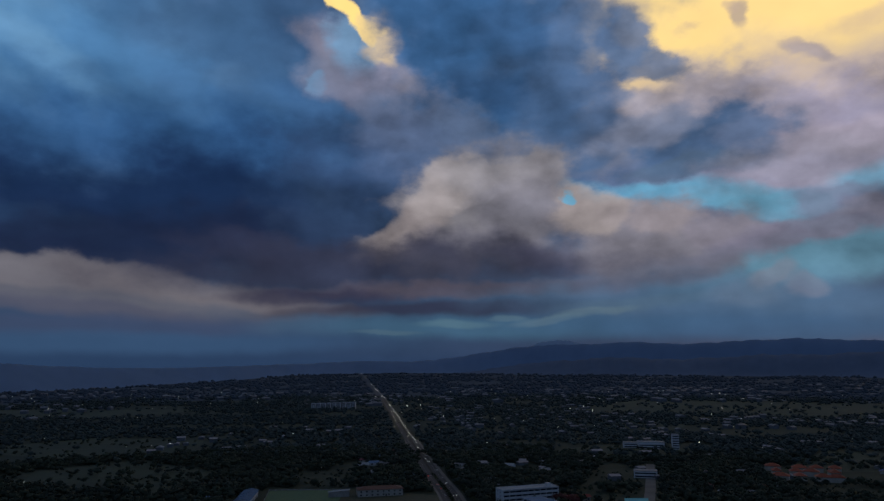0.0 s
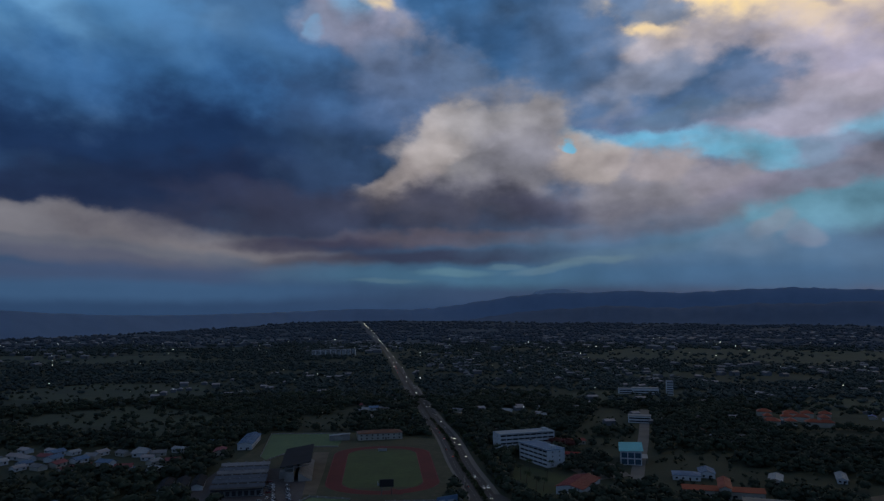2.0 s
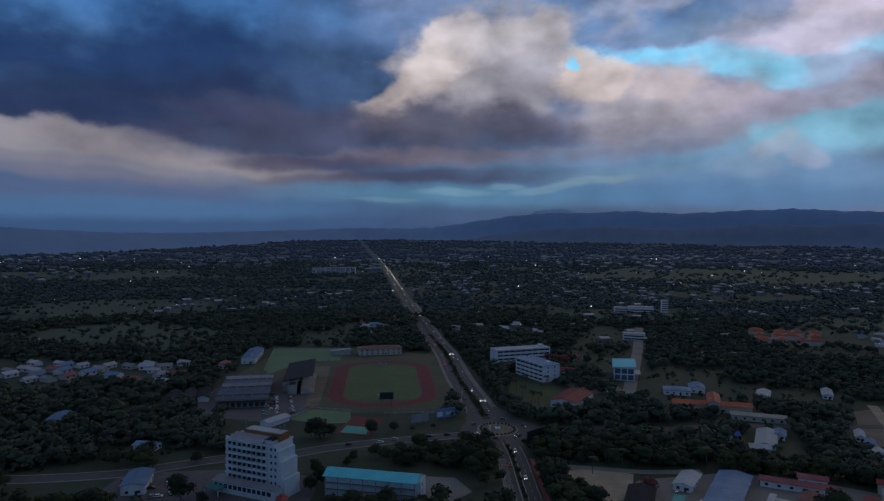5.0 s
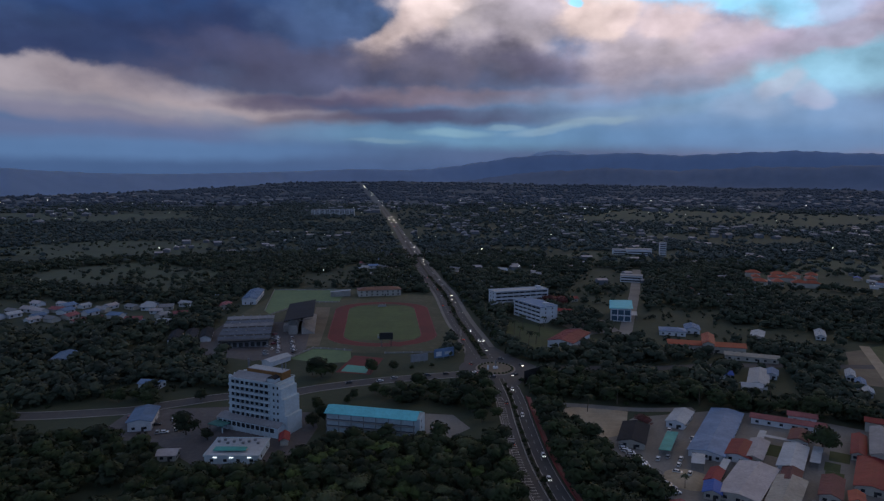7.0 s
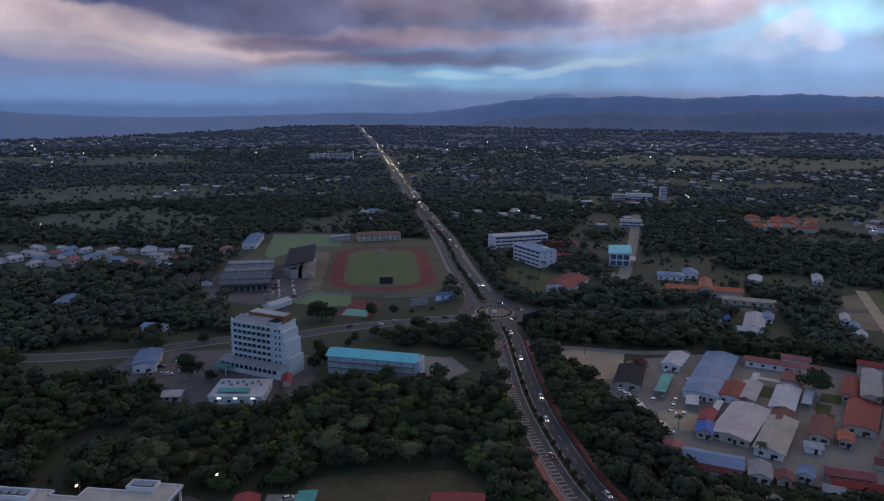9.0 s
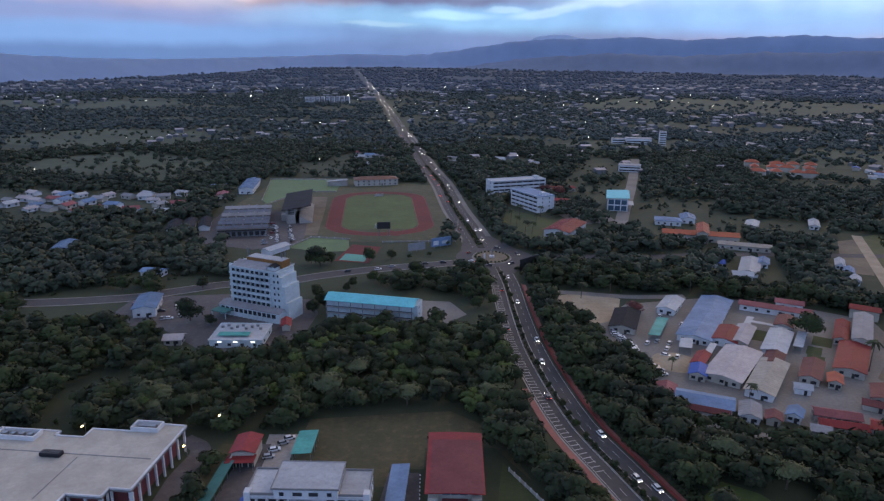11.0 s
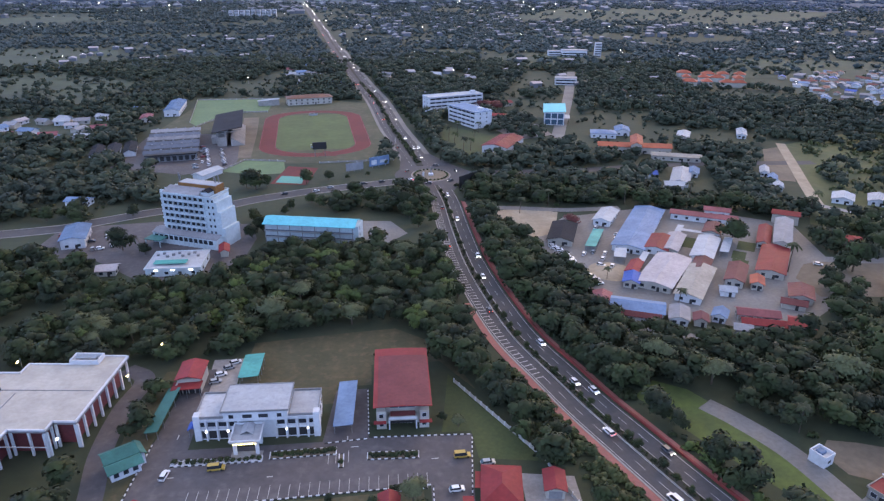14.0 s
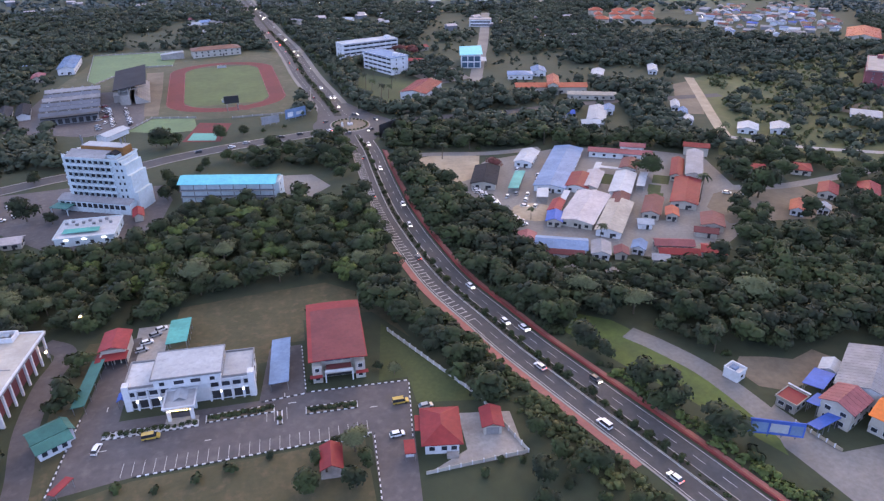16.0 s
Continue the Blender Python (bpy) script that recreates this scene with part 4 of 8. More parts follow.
def office():
    t = thing("office_building", -35, 168, -1.5, "white two-storey office block with a portico and flat pale roof", "building")
    keep_box(-35, 168, 36, 16, 0)
    box(t, "wall", WHITE, 0, 0.8, 0, 34, 12, 7.0)
    box(t, "roof", R_WHITE, -12.9, 0.8, 7.0, 8.6, 11.4, 0.35, "pale flat roof of the wing")
    box(t, "roof", R_WHITE, 12.9, 0.8, 7.0, 8.6, 11.4, 0.35, "pale flat roof of the wing")
    for s in (-1, 1):
        ring_parapet(t, GREY, s * 13.0, 0.8, 7.0, 8.4, 12.4, 0.8)
        box(t, "cornice", WHITE, s * 13.0, -5.4, 6.6, 8.8, 0.6, 0.5)
    box(t, "upper_storey", WHITE, 0, -0.6, 7.0, 17.6, 12.2, 3.2)
    box(t, "roof", R_WHITE, 0, -0.6, 10.2, 18.4, 13.0, 0.35, "large pale flat roof")
    ring_parapet(t, GREY, 0, -0.6, 10.2, 18.8, 13.4, 0.55, 0.25)
    for k in range(4):
        window(t, -6.6 + k * 4.4, -6.75, 8.0, 1.3 if k in (0, 3) else 2.6, 1.2)
    # two storeys of windows between piers
    for s in (-1, 1):
        for k in range(4):
            x = s * (6.6 + k * 3.0)
            window(t, x, -5.27, 4.5, 2.1, 1.4)
            # dark sheet on the wall paints the shade inside the arcade
            box(t, "arcade_opening", DARK, x, -5.2, 0.4, 2.2, 0.1, 2.6)
        for k in range(5):
            box(t, "pier", WHITE, s * (5.1 + k * 3.0), -5.55, 0, 0.5, 0.7, 6.6)
        box(t, "band", WHITE, s * 11.0, -5.5, 3.4, 12.6, 0.5, 0.55)
        box(t, "corner_tower", WHITE, s * 16.6, -4.6, 0, 1.8, 2.4, 8.2, bevel=0.08)
        for y in (-2.5, 1.0, 4.5):
            window(t, s * 17.05, y, 4.4, 1.6, 1.4, 90 * s)
            window(t, s * 17.05, y, 1.0, 1.6, 1.4, 90 * s)
        lamp = box(t, "wall_lamp", LAMP_WHITE, s * 8.1, -6.0, 3.0, 0.5, 0.3, 0.5, "lit white wall lamp")
        lamp = box(t, "wall_lamp", LAMP_WHITE, s * 14.1, -6.0, 3.0, 0.5, 0.3, 0.5, "lit white wall lamp")
    # portico
    for x in (-3.0, 3.0):
        for y in (-12.6, -7.6):
            box(t, "column", WHITE, -2.0 + x, y, 0, 0.9, 0.9, 4.8, bevel=0.06)
    box(t, "portico_roof", R_WHITE, -2.0, -9.8, 4.8, 8.0, 8.0, 0.5, "pale flat portico roof")
    ring_parapet(t, WHITE, -2.0, -9.8, 5.3, 8.4, 8.4, 0.5, 0.35, "portico_parapet")
    gable(t, R_WHITE, -2.0, -8.4, 5.35, 3.4, 4.5, 1.0, 0.0, "y", 0.15, "skylight")
    box(t, "entrance_wall", BLUEGLASS, -2.0, -5.6, 0.3, 5.0, 0.2, 4.2)
    for k, (w, d) in enumerate(((8.6, 4.0), (7.8, 3.2), (7.0, 2.4))):
        box(t, "step", CONCRETE, -2.0, -13.2 + k * 0.1, k * 0.16, w, d, 0.16)
    for k in range(9):
        box(t, "fascia_lamp", LAMP_WARM, -4.9 + k * 0.72, -14.05, 4.65, 0.16, 0.12, 0.16)
    gable(t, R_DEEP, -18.6, -2.5, 2.6, 2.4, 3.6, 0.9, 0.2, "y", name="awning", label="small deep blue awning roof")
    for x in (-19.6, -17.7):
        box(t, "awning_post", STEEL, x, -4.0, 0, 0.12, 0.12, 2.6)
    return t


office()


def red_hall():
    t = thing("assembly_hall", 6.4, 179.0, -1.6, "assembly hall with a large red sheet roof and glazed gable", "building")
    keep_box(6.4, 179, 18, 32, 0)
    w, d, h = 15.0, 31.0, 6.2
    box(t, "wall", CREAM, 0, 0.5, 0, w, d - 3, h)
    # roof bowed across its width
    n, v, f = 12, [], []
    for th in (0.0, 0.22):
        for y in (-16.0, 16.0):
            for k in range(n + 1):
                u = k / n * 2 - 1
                v.append((u * 8.5, y, h + 1.1 + 0.3 * (1 - u * u) + th))
    m = n + 1
    for k in range(n):
        f += [(k, k + m, k + m + 1, k + 1), (2 * m + k, 2 * m + k + 1, 3 * m + k + 1, 3 * m + k), (k, k + 1, 2 * m + k + 1, 2 * m + k), (m + k, 3 * m + k, 3 * m + k + 1, m + k + 1)]
    f += [(0, 2 * m, 3 * m, m), (n, m + n, 3 * m + n, 2 * m + n)]
    shaped("roof", v, f, R_RED, t, "wide bowed red sheet roof")
    v, f = [], []
    for y in (-15.8, 11.5):
        for k in range(n + 1):
            u = 0.05 + (k / n * 2 - 1) * 0.9
            v.append((u * 8.5, y, h + 1.36 + 0.3 * (1 - u * u)))
    f = [(k, k + 1, k + m + 1, k + m) for k in range(n)]
    shaped("roof_sheet", v, f, R_CRIMSON, t, "duller crimson sheets over the middle of the roof")
    box(t, "gable_glass", BLUEGLASS, 0, -13.6, h - 0.6, 7.4, 0.15, 2.0, "pale glazed gable")
    for x in (-3.7, -1.2, 1.2, 3.7):
        box(t, "mullion", WHITE, x, -13.75, h - 0.6, 0.15, 0.2, 2.0)
    box(t, "balcony", CREAM, 0, -15.1, 3.2, 8.0, 2.8, 0.35)
    box(t, "balcony_rail", WHITE, 0, -16.4, 3.5, 8.0, 0.2, 0.9)
    box(t, "porch_roof", R_MAROON, 0, -15.2, 4.6, 7.2, 2.2, 0.15, "dark red porch roof")
    # the shade of the entrance is a dark sheet on the wall
    box(t, "doorway", DARK, 0, -13.6, 0.2, 7.6, 0.2, 2.9)
    for s in (-1, 1):
        box(t, "stair_tower", CREAM, s * 6.2, -14.4, 0, 2.8, 3.2, 6.0)
        window(t, s * 6.2, -16.03, 3.9, 1.2, 1.3)
        window(t, s * 6.2, -16.03, 1.0, 1.2, 1.2)
        box(t, "canopy", R_RED, s * 6.6, -16.6, 2.7, 3.6, 1.6, 0.15)
        for k in range(6):
            window(t, s * 7.53, -10 + k * 4.4, 2.2, 2.6, 1.6, 90 * s)
        box(t, "column", WHITE, s * 3.9, -16.2, 0, 0.4, 0.4, 3.2)
    box(t, "drain", WHITE, 7.7, 2, 0, 0.2, 0.2, 6.4)
    return t


red_hall()


def carport(x, y, w, d, ang, h, material, label, slope=0.5, cat="carport", posts=5):
    t = thing("carport", x, y, ang, label, cat)
    keep_box(x, y, w, d, ang, 1.5)
    shed_roof(t, material, 0, 0, h, h + slope, w, d)
    for k in range(posts):
        for s in (-1, 1):
            box(t, "post", STEEL, s * (w / 2 - 0.4), -d / 2 + 0.5 + k * (d - 1) / (posts - 1), 0, 0.15, 0.15, h + slope / 2 * (1 + s * 0.8))
    return t


carport(-10.7, 173, 5.7, 22.5, -3, 2.8, R_BLUE, "long blue sheet-roofed carport on steel posts")
carport(-64.3, 174.8, 3.8, 22, -3, 2.7, R_GREEN, "long dark green sheet-roofed carport on steel posts")
carport(-41.7, 195.3, 6.5, 13.8, -1, 3.6, R_TEAL, "bright teal sheet-roofed shelter on steel posts")


def red_pavilion():
    t = thing("garage_building", -60, 191, 0, "low building with a stepped red sheet roof", "building")
    keep_box(-60, 191, 10, 16, 0, 1)
    box(t, "wall", CREAM, 0, 1.0, 0, 7.6, 10.5, 3.2)
    gable(t, R_RED, 0, 2.0, 4.4, 7.6, 10.2, 1.2, 0.4, "y", label="upper red sheet roof")
    box(t, "clerestory", CREAM, 0, 2.0, 3.2, 7.0, 9.8, 1.3)
    shed_roof(t, R_RED, -0.2, -4.6, 3.0, 3.3, 9.0, 4.6, name="lower_roof", label="lower red sheet roof")
    for k in range(4):
        # dark sheets in place of the shaded insides of the bays
        box(t, "bay_opening", DARK, -2.8 + k * 1.9, -4.3, 0, 1.5, 0.1, 2.4)
    for x in (-4, 0, 4):
        box(t, "post", STEEL, x, -6.6, 0, 0.15, 0.15, 3.1)


red_pavilion()


def green_house():
    t = thing("prayer_house", -69.2, 152.6, 33, "small house with stacked dark green pitched roofs", "building")
    keep_box(-68.5, 153, 12, 11, 0, 1)
    box(t, "wall", WHITE, 0, 0, 0, 7.6, 7.0, 3.4)
    gable(t, R_GREEN, 0, 1.6, 4.2, 8.0, 5.0, 1.6, 0.5, "x", label="upper dark green pitched roof")
    box(t, "clerestory", WHITE, 0, 1.6, 3.4, 7.4, 4.4, 0.9)
    gable(t, R_GREEN, 0, -2.2, 3.2, 8.2, 4.2, 1.2, 0.5, "x", name="lower_roof", label="lower dark green pitched roof")
    gable(t, R_GREEN, 4.6, 1.4, 3.4, 2.6, 5.6, 1.2, 0.3, "y", name="side_roof")
    box(t, "side_wall", WHITE, 4.6, 1.4, 0, 2.2, 5.0, 3.5)
    for x in (-2.4, 0, 2.4):
        window(t, x, -3.55, 1.0, 1.3, 1.4)


green_house()


def big_hall():
    t = thing("convention_hall", -82, 196, -6, "flat-roofed convention hall with red brick walls and white columns", "building")
    out = [(2, 0.5), (-12.6, 0.5), (-12.6, -4.5), (-26.6, -4.5), (-26.6, -9.5), (-36, -9.5), (-36, -7), (-56, -7), (-56, -56), (-14.6, -56), (-14.6, -37), (-4.3, -37), (-4.3, -33.2), (2, -33.2)]
    for x in range(-54, 3, 7):
        for y in range(-54, 1, 7):
            if not (x > -12 and y < -38):
                KEEP_OUT.append((-82 + x, 196 + y - x * 0.1, 7))

    def inset(pts, k):
        res = []
        for i in range(len(pts)):
            a, b, c = np.array(pts[i - 1]), np.array(pts[i]), np.array(pts[(i + 1) % len(pts)])
            d0, d1 = (b - a) / np.linalg.norm(b - a), (c - b) / np.linalg.norm(c - b)
            res.append(tuple(b + k * (np.array([-d0[1], d0[0]]) + np.array([-d1[1], d1[0]]))))
        return res

    def prism(name, pts, z0, z1, material, label=""):
        n = len(pts)
        v = [(x, y, z0) for x, y in pts] + [(x, y, z1) for x, y in pts]
        return shaped(name, v, [tuple(range(n))[::-1], tuple(range(n, 2 * n))] + [(i, (i + 1) % n, n + (i + 1) % n, n + i) for i in range(n)], material, t, label)

    prism("wall", inset(out, 2.6), 0, 7.6, BRICK, "dark red brick wall")
    prism("soffit", inset(out, 0.5), 7.6, 8.1, GREY, "grey soffit under the roof edge")
    prism("roof", inset(out, 0.3), 8.1, 8.9, CREAM, "pale flat membrane roof")
    for i in range(len(out)):  # white coping along every edge
        a, b = np.array(out[i]), np.array(out[(i + 1) % len(out)])
        L, c = np.linalg.norm(b - a), (a + b) / 2
        ang = math.degrees(math.atan2(*(b - a)[::-1]))
        box(t, "coping", WHITE, c[0], c[1], 8.75, L + 0.5, 0.5, 0.45, turn=ang)
        box(t, "fascia", GREY, c[0], c[1], 8.1, L + 0.4, 0.42, 0.64, turn=ang)
        nb = max(1, int(L / 4.4))
        if i in (8, 9, 10, 11, 12, 13):
            for k in range(nb + 1):
                q = a + (b - a) * (0.02 + 0.96 * k / nb)
                inner = np.array([-(b - a)[1], (b - a)[0]]) / L * 0.7
                box(t, "column", WHITE, q[0] + inner[0], q[1] + inner[1], 0, 0.6, 0.6, 7.6, turn=ang)
    for y in (-18.5, -44):
        box(t, "roof_joint", GREY, -27, y, 8.9, 54, 0.35, 0.12)
    box(t, "roof_joint", GREY, -22, -30, 8.9, 0.3, 20, 0.1)
    vent = box(t, "roof_vent", R_DARK, -30, -20, 9.0, 6.5, 2.6, 1.3, "dark louvred roof vent", bevel=0.35)
    for k in range(8):
        box(t, "louvre", GREY, -32.6 + k * 0.75, -20, 10.28, 0.12, 2.2, 0.14)
    for x0, w in ((-9.5, 5), (-47, 9)):
        ring_parapet(t, WHITE, x0, -2.2 if x0 > -20 else -11, 8.9, w + 4, 4.6, 1.5, 0.4, "plant_screen")
        for k in range(4):
            box(t, "air_unit", STEEL, x0 - w / 2 + k * w / 3.2, -2.2 if x0 > -20 else -11, 8.9, 1.5, 1.6, 1.3, "grey rooftop air unit", bevel=0.1)
    box(t, "roof_box", WHITE, -51, -28, 8.9, 7, 5, 2.0)
    for k in range(3):
        window(t, -53 + k * 2.0, -30.55, 9.5, 0.7, 0.7)
    box(t, "entrance_lamp", LAMP_WHITE, -3.0, -35, 4.2, 0.6, 0.6, 0.6, "lit white lamp under the eaves")
    box(t, "entrance_glass", BLUEGLASS, -9.5, -34.2, 0.2, 8, 0.2, 5.5, "pale green lit entrance glass")


big_hall()


def small_red_house():
    t = thing("house", 29.4, 133.2, -9, "white house with a hipped red sheet roof", "house")
    keep_box(29.4, 133.2, 12, 15, -9, 1)
    box(t, "wall", WHITE, 0, 0, 0, 8.6, 12.4, 3.6)
    hip(t, R_RED, 0, 0, 3.6, 9.4, 13.2, 2.4, label="hipped red sheet roof")
    for x in (-2.6, 0.5, 3.0):
        window(t, x, -6.25, 1.2, 1.4, 1.3)
    for y in (-3, 1, 4.4):
        window(t, 4.35, y, 1.2, 1.4, 1.3, 90)
    box(t, "porch_roof", R_RED, -5.4, 2.4, 2.8, 2.6, 6.0, 0.14, "low red porch roof")
    box(t, "stair", CONCRETE, 2.6, -7.4, 0, 3.0, 1.6, 1.0)
    t2 = thing("garage", 43.4, 134.2, -9, "small garage with a red sheet roof", "garage")
    keep_box(43.4, 134.2, 7, 9, -9, 1)
    box(t2, "wall", CREAM, 0, 0, 0, 4.8, 6.8, 2.8)
    gable(t2, R_RED, 0, 0, 2.8, 5.4, 7.6, 1.2, 0.3, "y", label="pitched red sheet roof")
    box(t2, "garage_door", GREY, 0, -3.43, 0.1, 3.4, 0.1, 2.3)
    t3 = thing("garden_pavilion", 0.8, 128.8, -3, "open pavilion with a red pitched roof", "pavilion")
    KEEP_OUT.append((0.8, 128.8, 5))
    gable(t3, R_RED, 0, 0.5, 2.8, 5.2, 8.2, 1.5, 0.3, "y", label="pitched red sheet roof")
    for x in (-2.3, 2.3):
        for y in (-3.2, 0.4, 4.0):
            box(t3, "post", CREAM, x, y, 0, 0.3, 0.3, 2.9)
    box(t3, "floor_slab", CONCRETE, 0, 0.4, 0, 5.4, 8.2, 0.2)
    box(t3, "bench", BARK, -1.4, 0.4, 0.2, 0.5, 4.0, 0.5)
    t4 = thing("guard_shelter", 20.3, 128.0, -6, "small guard shelter with a flat red roof", "shelter")
    box(t4, "roof", R_RED, 0, 0.6, 2.6, 2.8, 5.0, 0.2)
    box(t4, "booth", WHITE, 0, 1.0, 0, 2.0, 2.6, 2.6)
    for y in (-1.6,):
        for x in (-1.2, 1.2):
            box(t4, "post", STEEL, x, y, 0, 0.12, 0.12, 2.6)
    window(t4, 0, -0.32, 1.1, 1.3, 1.0)
    t5 = thing("gate_shelter", -62.3, 135.0, -30, "small open shelter with a red sheet roof", "shelter")
    shed_roof(t5, R_RED, 0, 0, 2.4, 2.6, 2.4, 6.0)
    for x in (-1, 1):
        for y in (-2.6, 2.6):
            box(t5, "post", STEEL, x, y, 0, 0.12, 0.12, 2.45)


small_red_house()


# kerbs in black and white, bays, strips and fences
def striped_kerb(name, a, b, label="black and white painted kerb"):
    a, b = np.array(a, float), np.array(b, float)
    L = np.linalg.norm(b - a)
    ang = math.degrees(math.atan2(*(b - a)[::-1]))
    t = thing(name, a[0], a[1], ang, label, "kerb", "painted kerbs", kind="structure")
    n = max(2, int(L / 0.95))
    for k in range(n):
        box(t, "kerb_stone", WHITE if k % 2 else BLACK, (k + 0.5) * L / n, 0, 0, L / n - 0.02, 0.32, 0.24)


for a, b in (((-3.5, 159.6), (25, 158.4)), ((25.5, 158), (21.5, 129)), ((-4.2, 184), (-4.0, 160)), ((-47, 136.7), (12, 138.9)), ((-66.3, 133.6), (-64.3, 163)), ((12.6, 138.5), (11, 110)), ((-16.5, 158.2), (-4.5, 159.2))):
    striped_kerb("kerb", a, b)


def bed(x, y, w, d, ang, label, bushes=8, seed=1):
    t = thing("planter_bed", x, y, ang, label, "planting")
    rng = random.Random(seed)
    box(t, "soil", WHITE if "pale" in label else SOIL, 0, 0, 0, w - 0.4, d - 0.4, 0.2)
    for sy in (-1, 1):
        n = int(w / 0.9)
        for k in range(n):
            box(t, "kerb_stone", WHITE if k % 2 else BLACK, -w / 2 + (k + 0.5) * w / n, sy * d / 2, 0, w / n - 0.02, 0.28, 0.26)
    for sx in (-1, 1):
        box(t, "end_kerb", WHITE, sx * w / 2, 0, 0, 0.28, d, 0.26)
    for k in range(bushes):
        b = clump(0.55 + 0.35 * rng.random(), seed * 50 + k)
        ob = new("shrub", b)
        ob.parent = t
        ob.location = (-w / 2 + 0.8 + (w - 1.6) * k / max(1, bushes - 1), rng.uniform(-0.3, 0.3) * d * 0.6, 0.5)
    return t


def leaf_mesh(rng, centre, radii, n, size, up=0.25):
    """Leaf sprays over a lumpy ellipsoid: quads with random tilt, and the soft normals of the whole lump."""
    d = rng.normal(size=(n, 3))
    d /= np.linalg.norm(d, axis=1, keepdims=True)
    d[:, 2] = np.where(d[:, 2] < -0.35, -d[:, 2], d[:, 2])
    p = np.array(centre) + d * np.array(radii) * rng.uniform(0.78, 1.12, (n, 1))
    nor = d + rng.normal(size=(n, 3)) * 0.45 + (0, 0, up)
    nor /= np.linalg.norm(nor, axis=1, keepdims=True)
    h = rng.normal(size=(n, 3))
    u = np.cross(nor, h)
    u /= np.linalg.norm(u, axis=1, keepdims=True)
    w = np.cross(nor, u)
    s = size * rng.uniform(0.6, 1.25, (n, 1))
    soft = d + 0.25 * nor
    soft /= np.linalg.norm(soft, axis=1, keepdims=True)
    return np.stack([p - u * s - w * s * 0.6, p + u * s * 0.9 - w * s * 0.7, p + u * s + w * s * 0.6, p - u * s * 0.8 + w * s * 0.7], 1).reshape(-1, 3), np.repeat(soft, 4, axis=0)


def core(centre, radii, rng):
    """The dense inside of a lump of leaves."""
    a = np.array([(0, 0, 1), (0.94, 0, 0.3), (0.29, 0.9, 0.3), (-0.76, 0.55, 0.3), (-0.76, -0.55, 0.3), (0.29, -0.9, 0.3), (0, 0, -0.8)])
    v = a * rng.uniform(0.8, 0.98, (7, 1)) * np.array(radii) + np.array(centre)
    f = [(0, 1 + k, 1 + (k + 1) % 5) for k in range(5)] + [(6, 1 + (k + 1) % 5, 1 + k) for k in range(5)]
    return v, f, a


def soft_shade(me, normals):
    for p in me.polygons:
        p.use_smooth = True
    me.normals_split_custom_set_from_vertices(normals)


CLUMPS = {}


def clump(r, seed, material=None):
    key = (round(r, 1), seed % 6, material.name if material else "")
    if key not in CLUMPS:
        rng = np.random.default_rng(seed % 6)
        v, f, a = core((0, 0, 0), (r, r, r * 0.8), rng)
        q, b = leaf_mesh(rng, (0, 0, 0), (r, r, r * 0.85), 60, r * 0.28)
        faces = f + [tuple(7 + 4 * k + j for j in range(4)) for k in range(60)]
        me = bpy.data.meshes.new("bush")
        me.from_pydata(np.concatenate([v, q]).tolist(), [], faces)
        soft_shade(me, np.concatenate([a, b]).tolist())
        me.materials.append(material or LEAF)
        CLUMPS[key] = me
    return CLUMPS[key]


bed(2.6, 151.4, 14, 2.9, -2, "kerbed island bed with clipped shrubs", 12, 1)
bed(-45, 153.4, 24, 2.4, 0, "long pale kerbed strip with low shrubs", 14, 2)
bed(-22, 154.6, 18, 3.0, 1.0, "kerbed bed with white flowering shrubs beside the portico", 16, 3)
bed(-11.5, 150.5, 1.2, 5.5, 0, "small kerbed traffic island", 2, 4)
bed(6, 138.3, 10, 1.6, 3, "kerbed bed with clipped shrubs beside the entry", 8, 5)


def bay_lines():
    v, f = [], []
    for k in range(25):
        x = -50 + k * 2.55
        y = 137.3 + (x + 50) * 0.028
        i = len(v)
        v += [(x - 0.06, y, 0.062), (x + 0.06, y, 0.062), (x + 0.16, y + 4.8, 0.062), (x + 0.04, y + 4.8, 0.062)]
        f.append((i, i + 1, i + 2, i + 3))
    for x, y, w, d in ((-30, 146, 1.6, 0.3), (-56, 148, 1.8, 0.3), (-8, 156, 2.2, 0.3), (14, 149, 2, 0.3), (-10, 160, 0.3, 1.8), (-58, 165, 0.3, 2), (-13, 152, 0.12, 5), (-9.6, 152, 0.12, 5), (-15, 152, 0.12, 5)):
        i = len(v)
        v += [(x - w / 2, y - d / 2, 0.062), (x + w / 2, y - d / 2, 0.062), (x + w / 2, y + d / 2, 0.062), (x - w / 2, y + d / 2, 0.062)]
        f.append((i, i + 1, i + 2, i + 3))
    tagged(shaped("bay_lines", v, f, PAINT), "thin white parking bay lines and arrows", "road marking", kind="structure")


bay_lines()


def wall_fence(pts, h, label, material=CREAM, step=3.0):
    a0 = np.array(pts[0], float)
    t = thing("fence", a0[0], a0[1], 0, label, "fence")
    for a, b in zip(pts[:-1], pts[1:]):
        a, b = np.array(a, float) - a0, np.array(b, float) - a0
        L = np.linalg.norm(b - a)
        ang = math.degrees(math.atan2(*(b - a)[::-1]))
        n = max(1, round(L / step))
        for k in range(n):
            c = a + (b - a) * (k + 0.5) / n
            box(t, "panel", material, c[0], c[1], 0, L / n - 0.3, 0.14, h * 0.85, turn=ang)
            q = a + (b - a) * k / n
            box(t, "post", WHITE, q[0], q[1], 0, 0.32, 0.32, h, turn=ang)


wall_fence([(23.5, 185), (33, 166.5), (43.5, 146), (49.8, 122.5)], 1.5, "pale concrete boundary fence with posts")
wall_fence([(49.8, 122.5), (22.9, 121)], 1.3, "pale concrete boundary fence with posts")
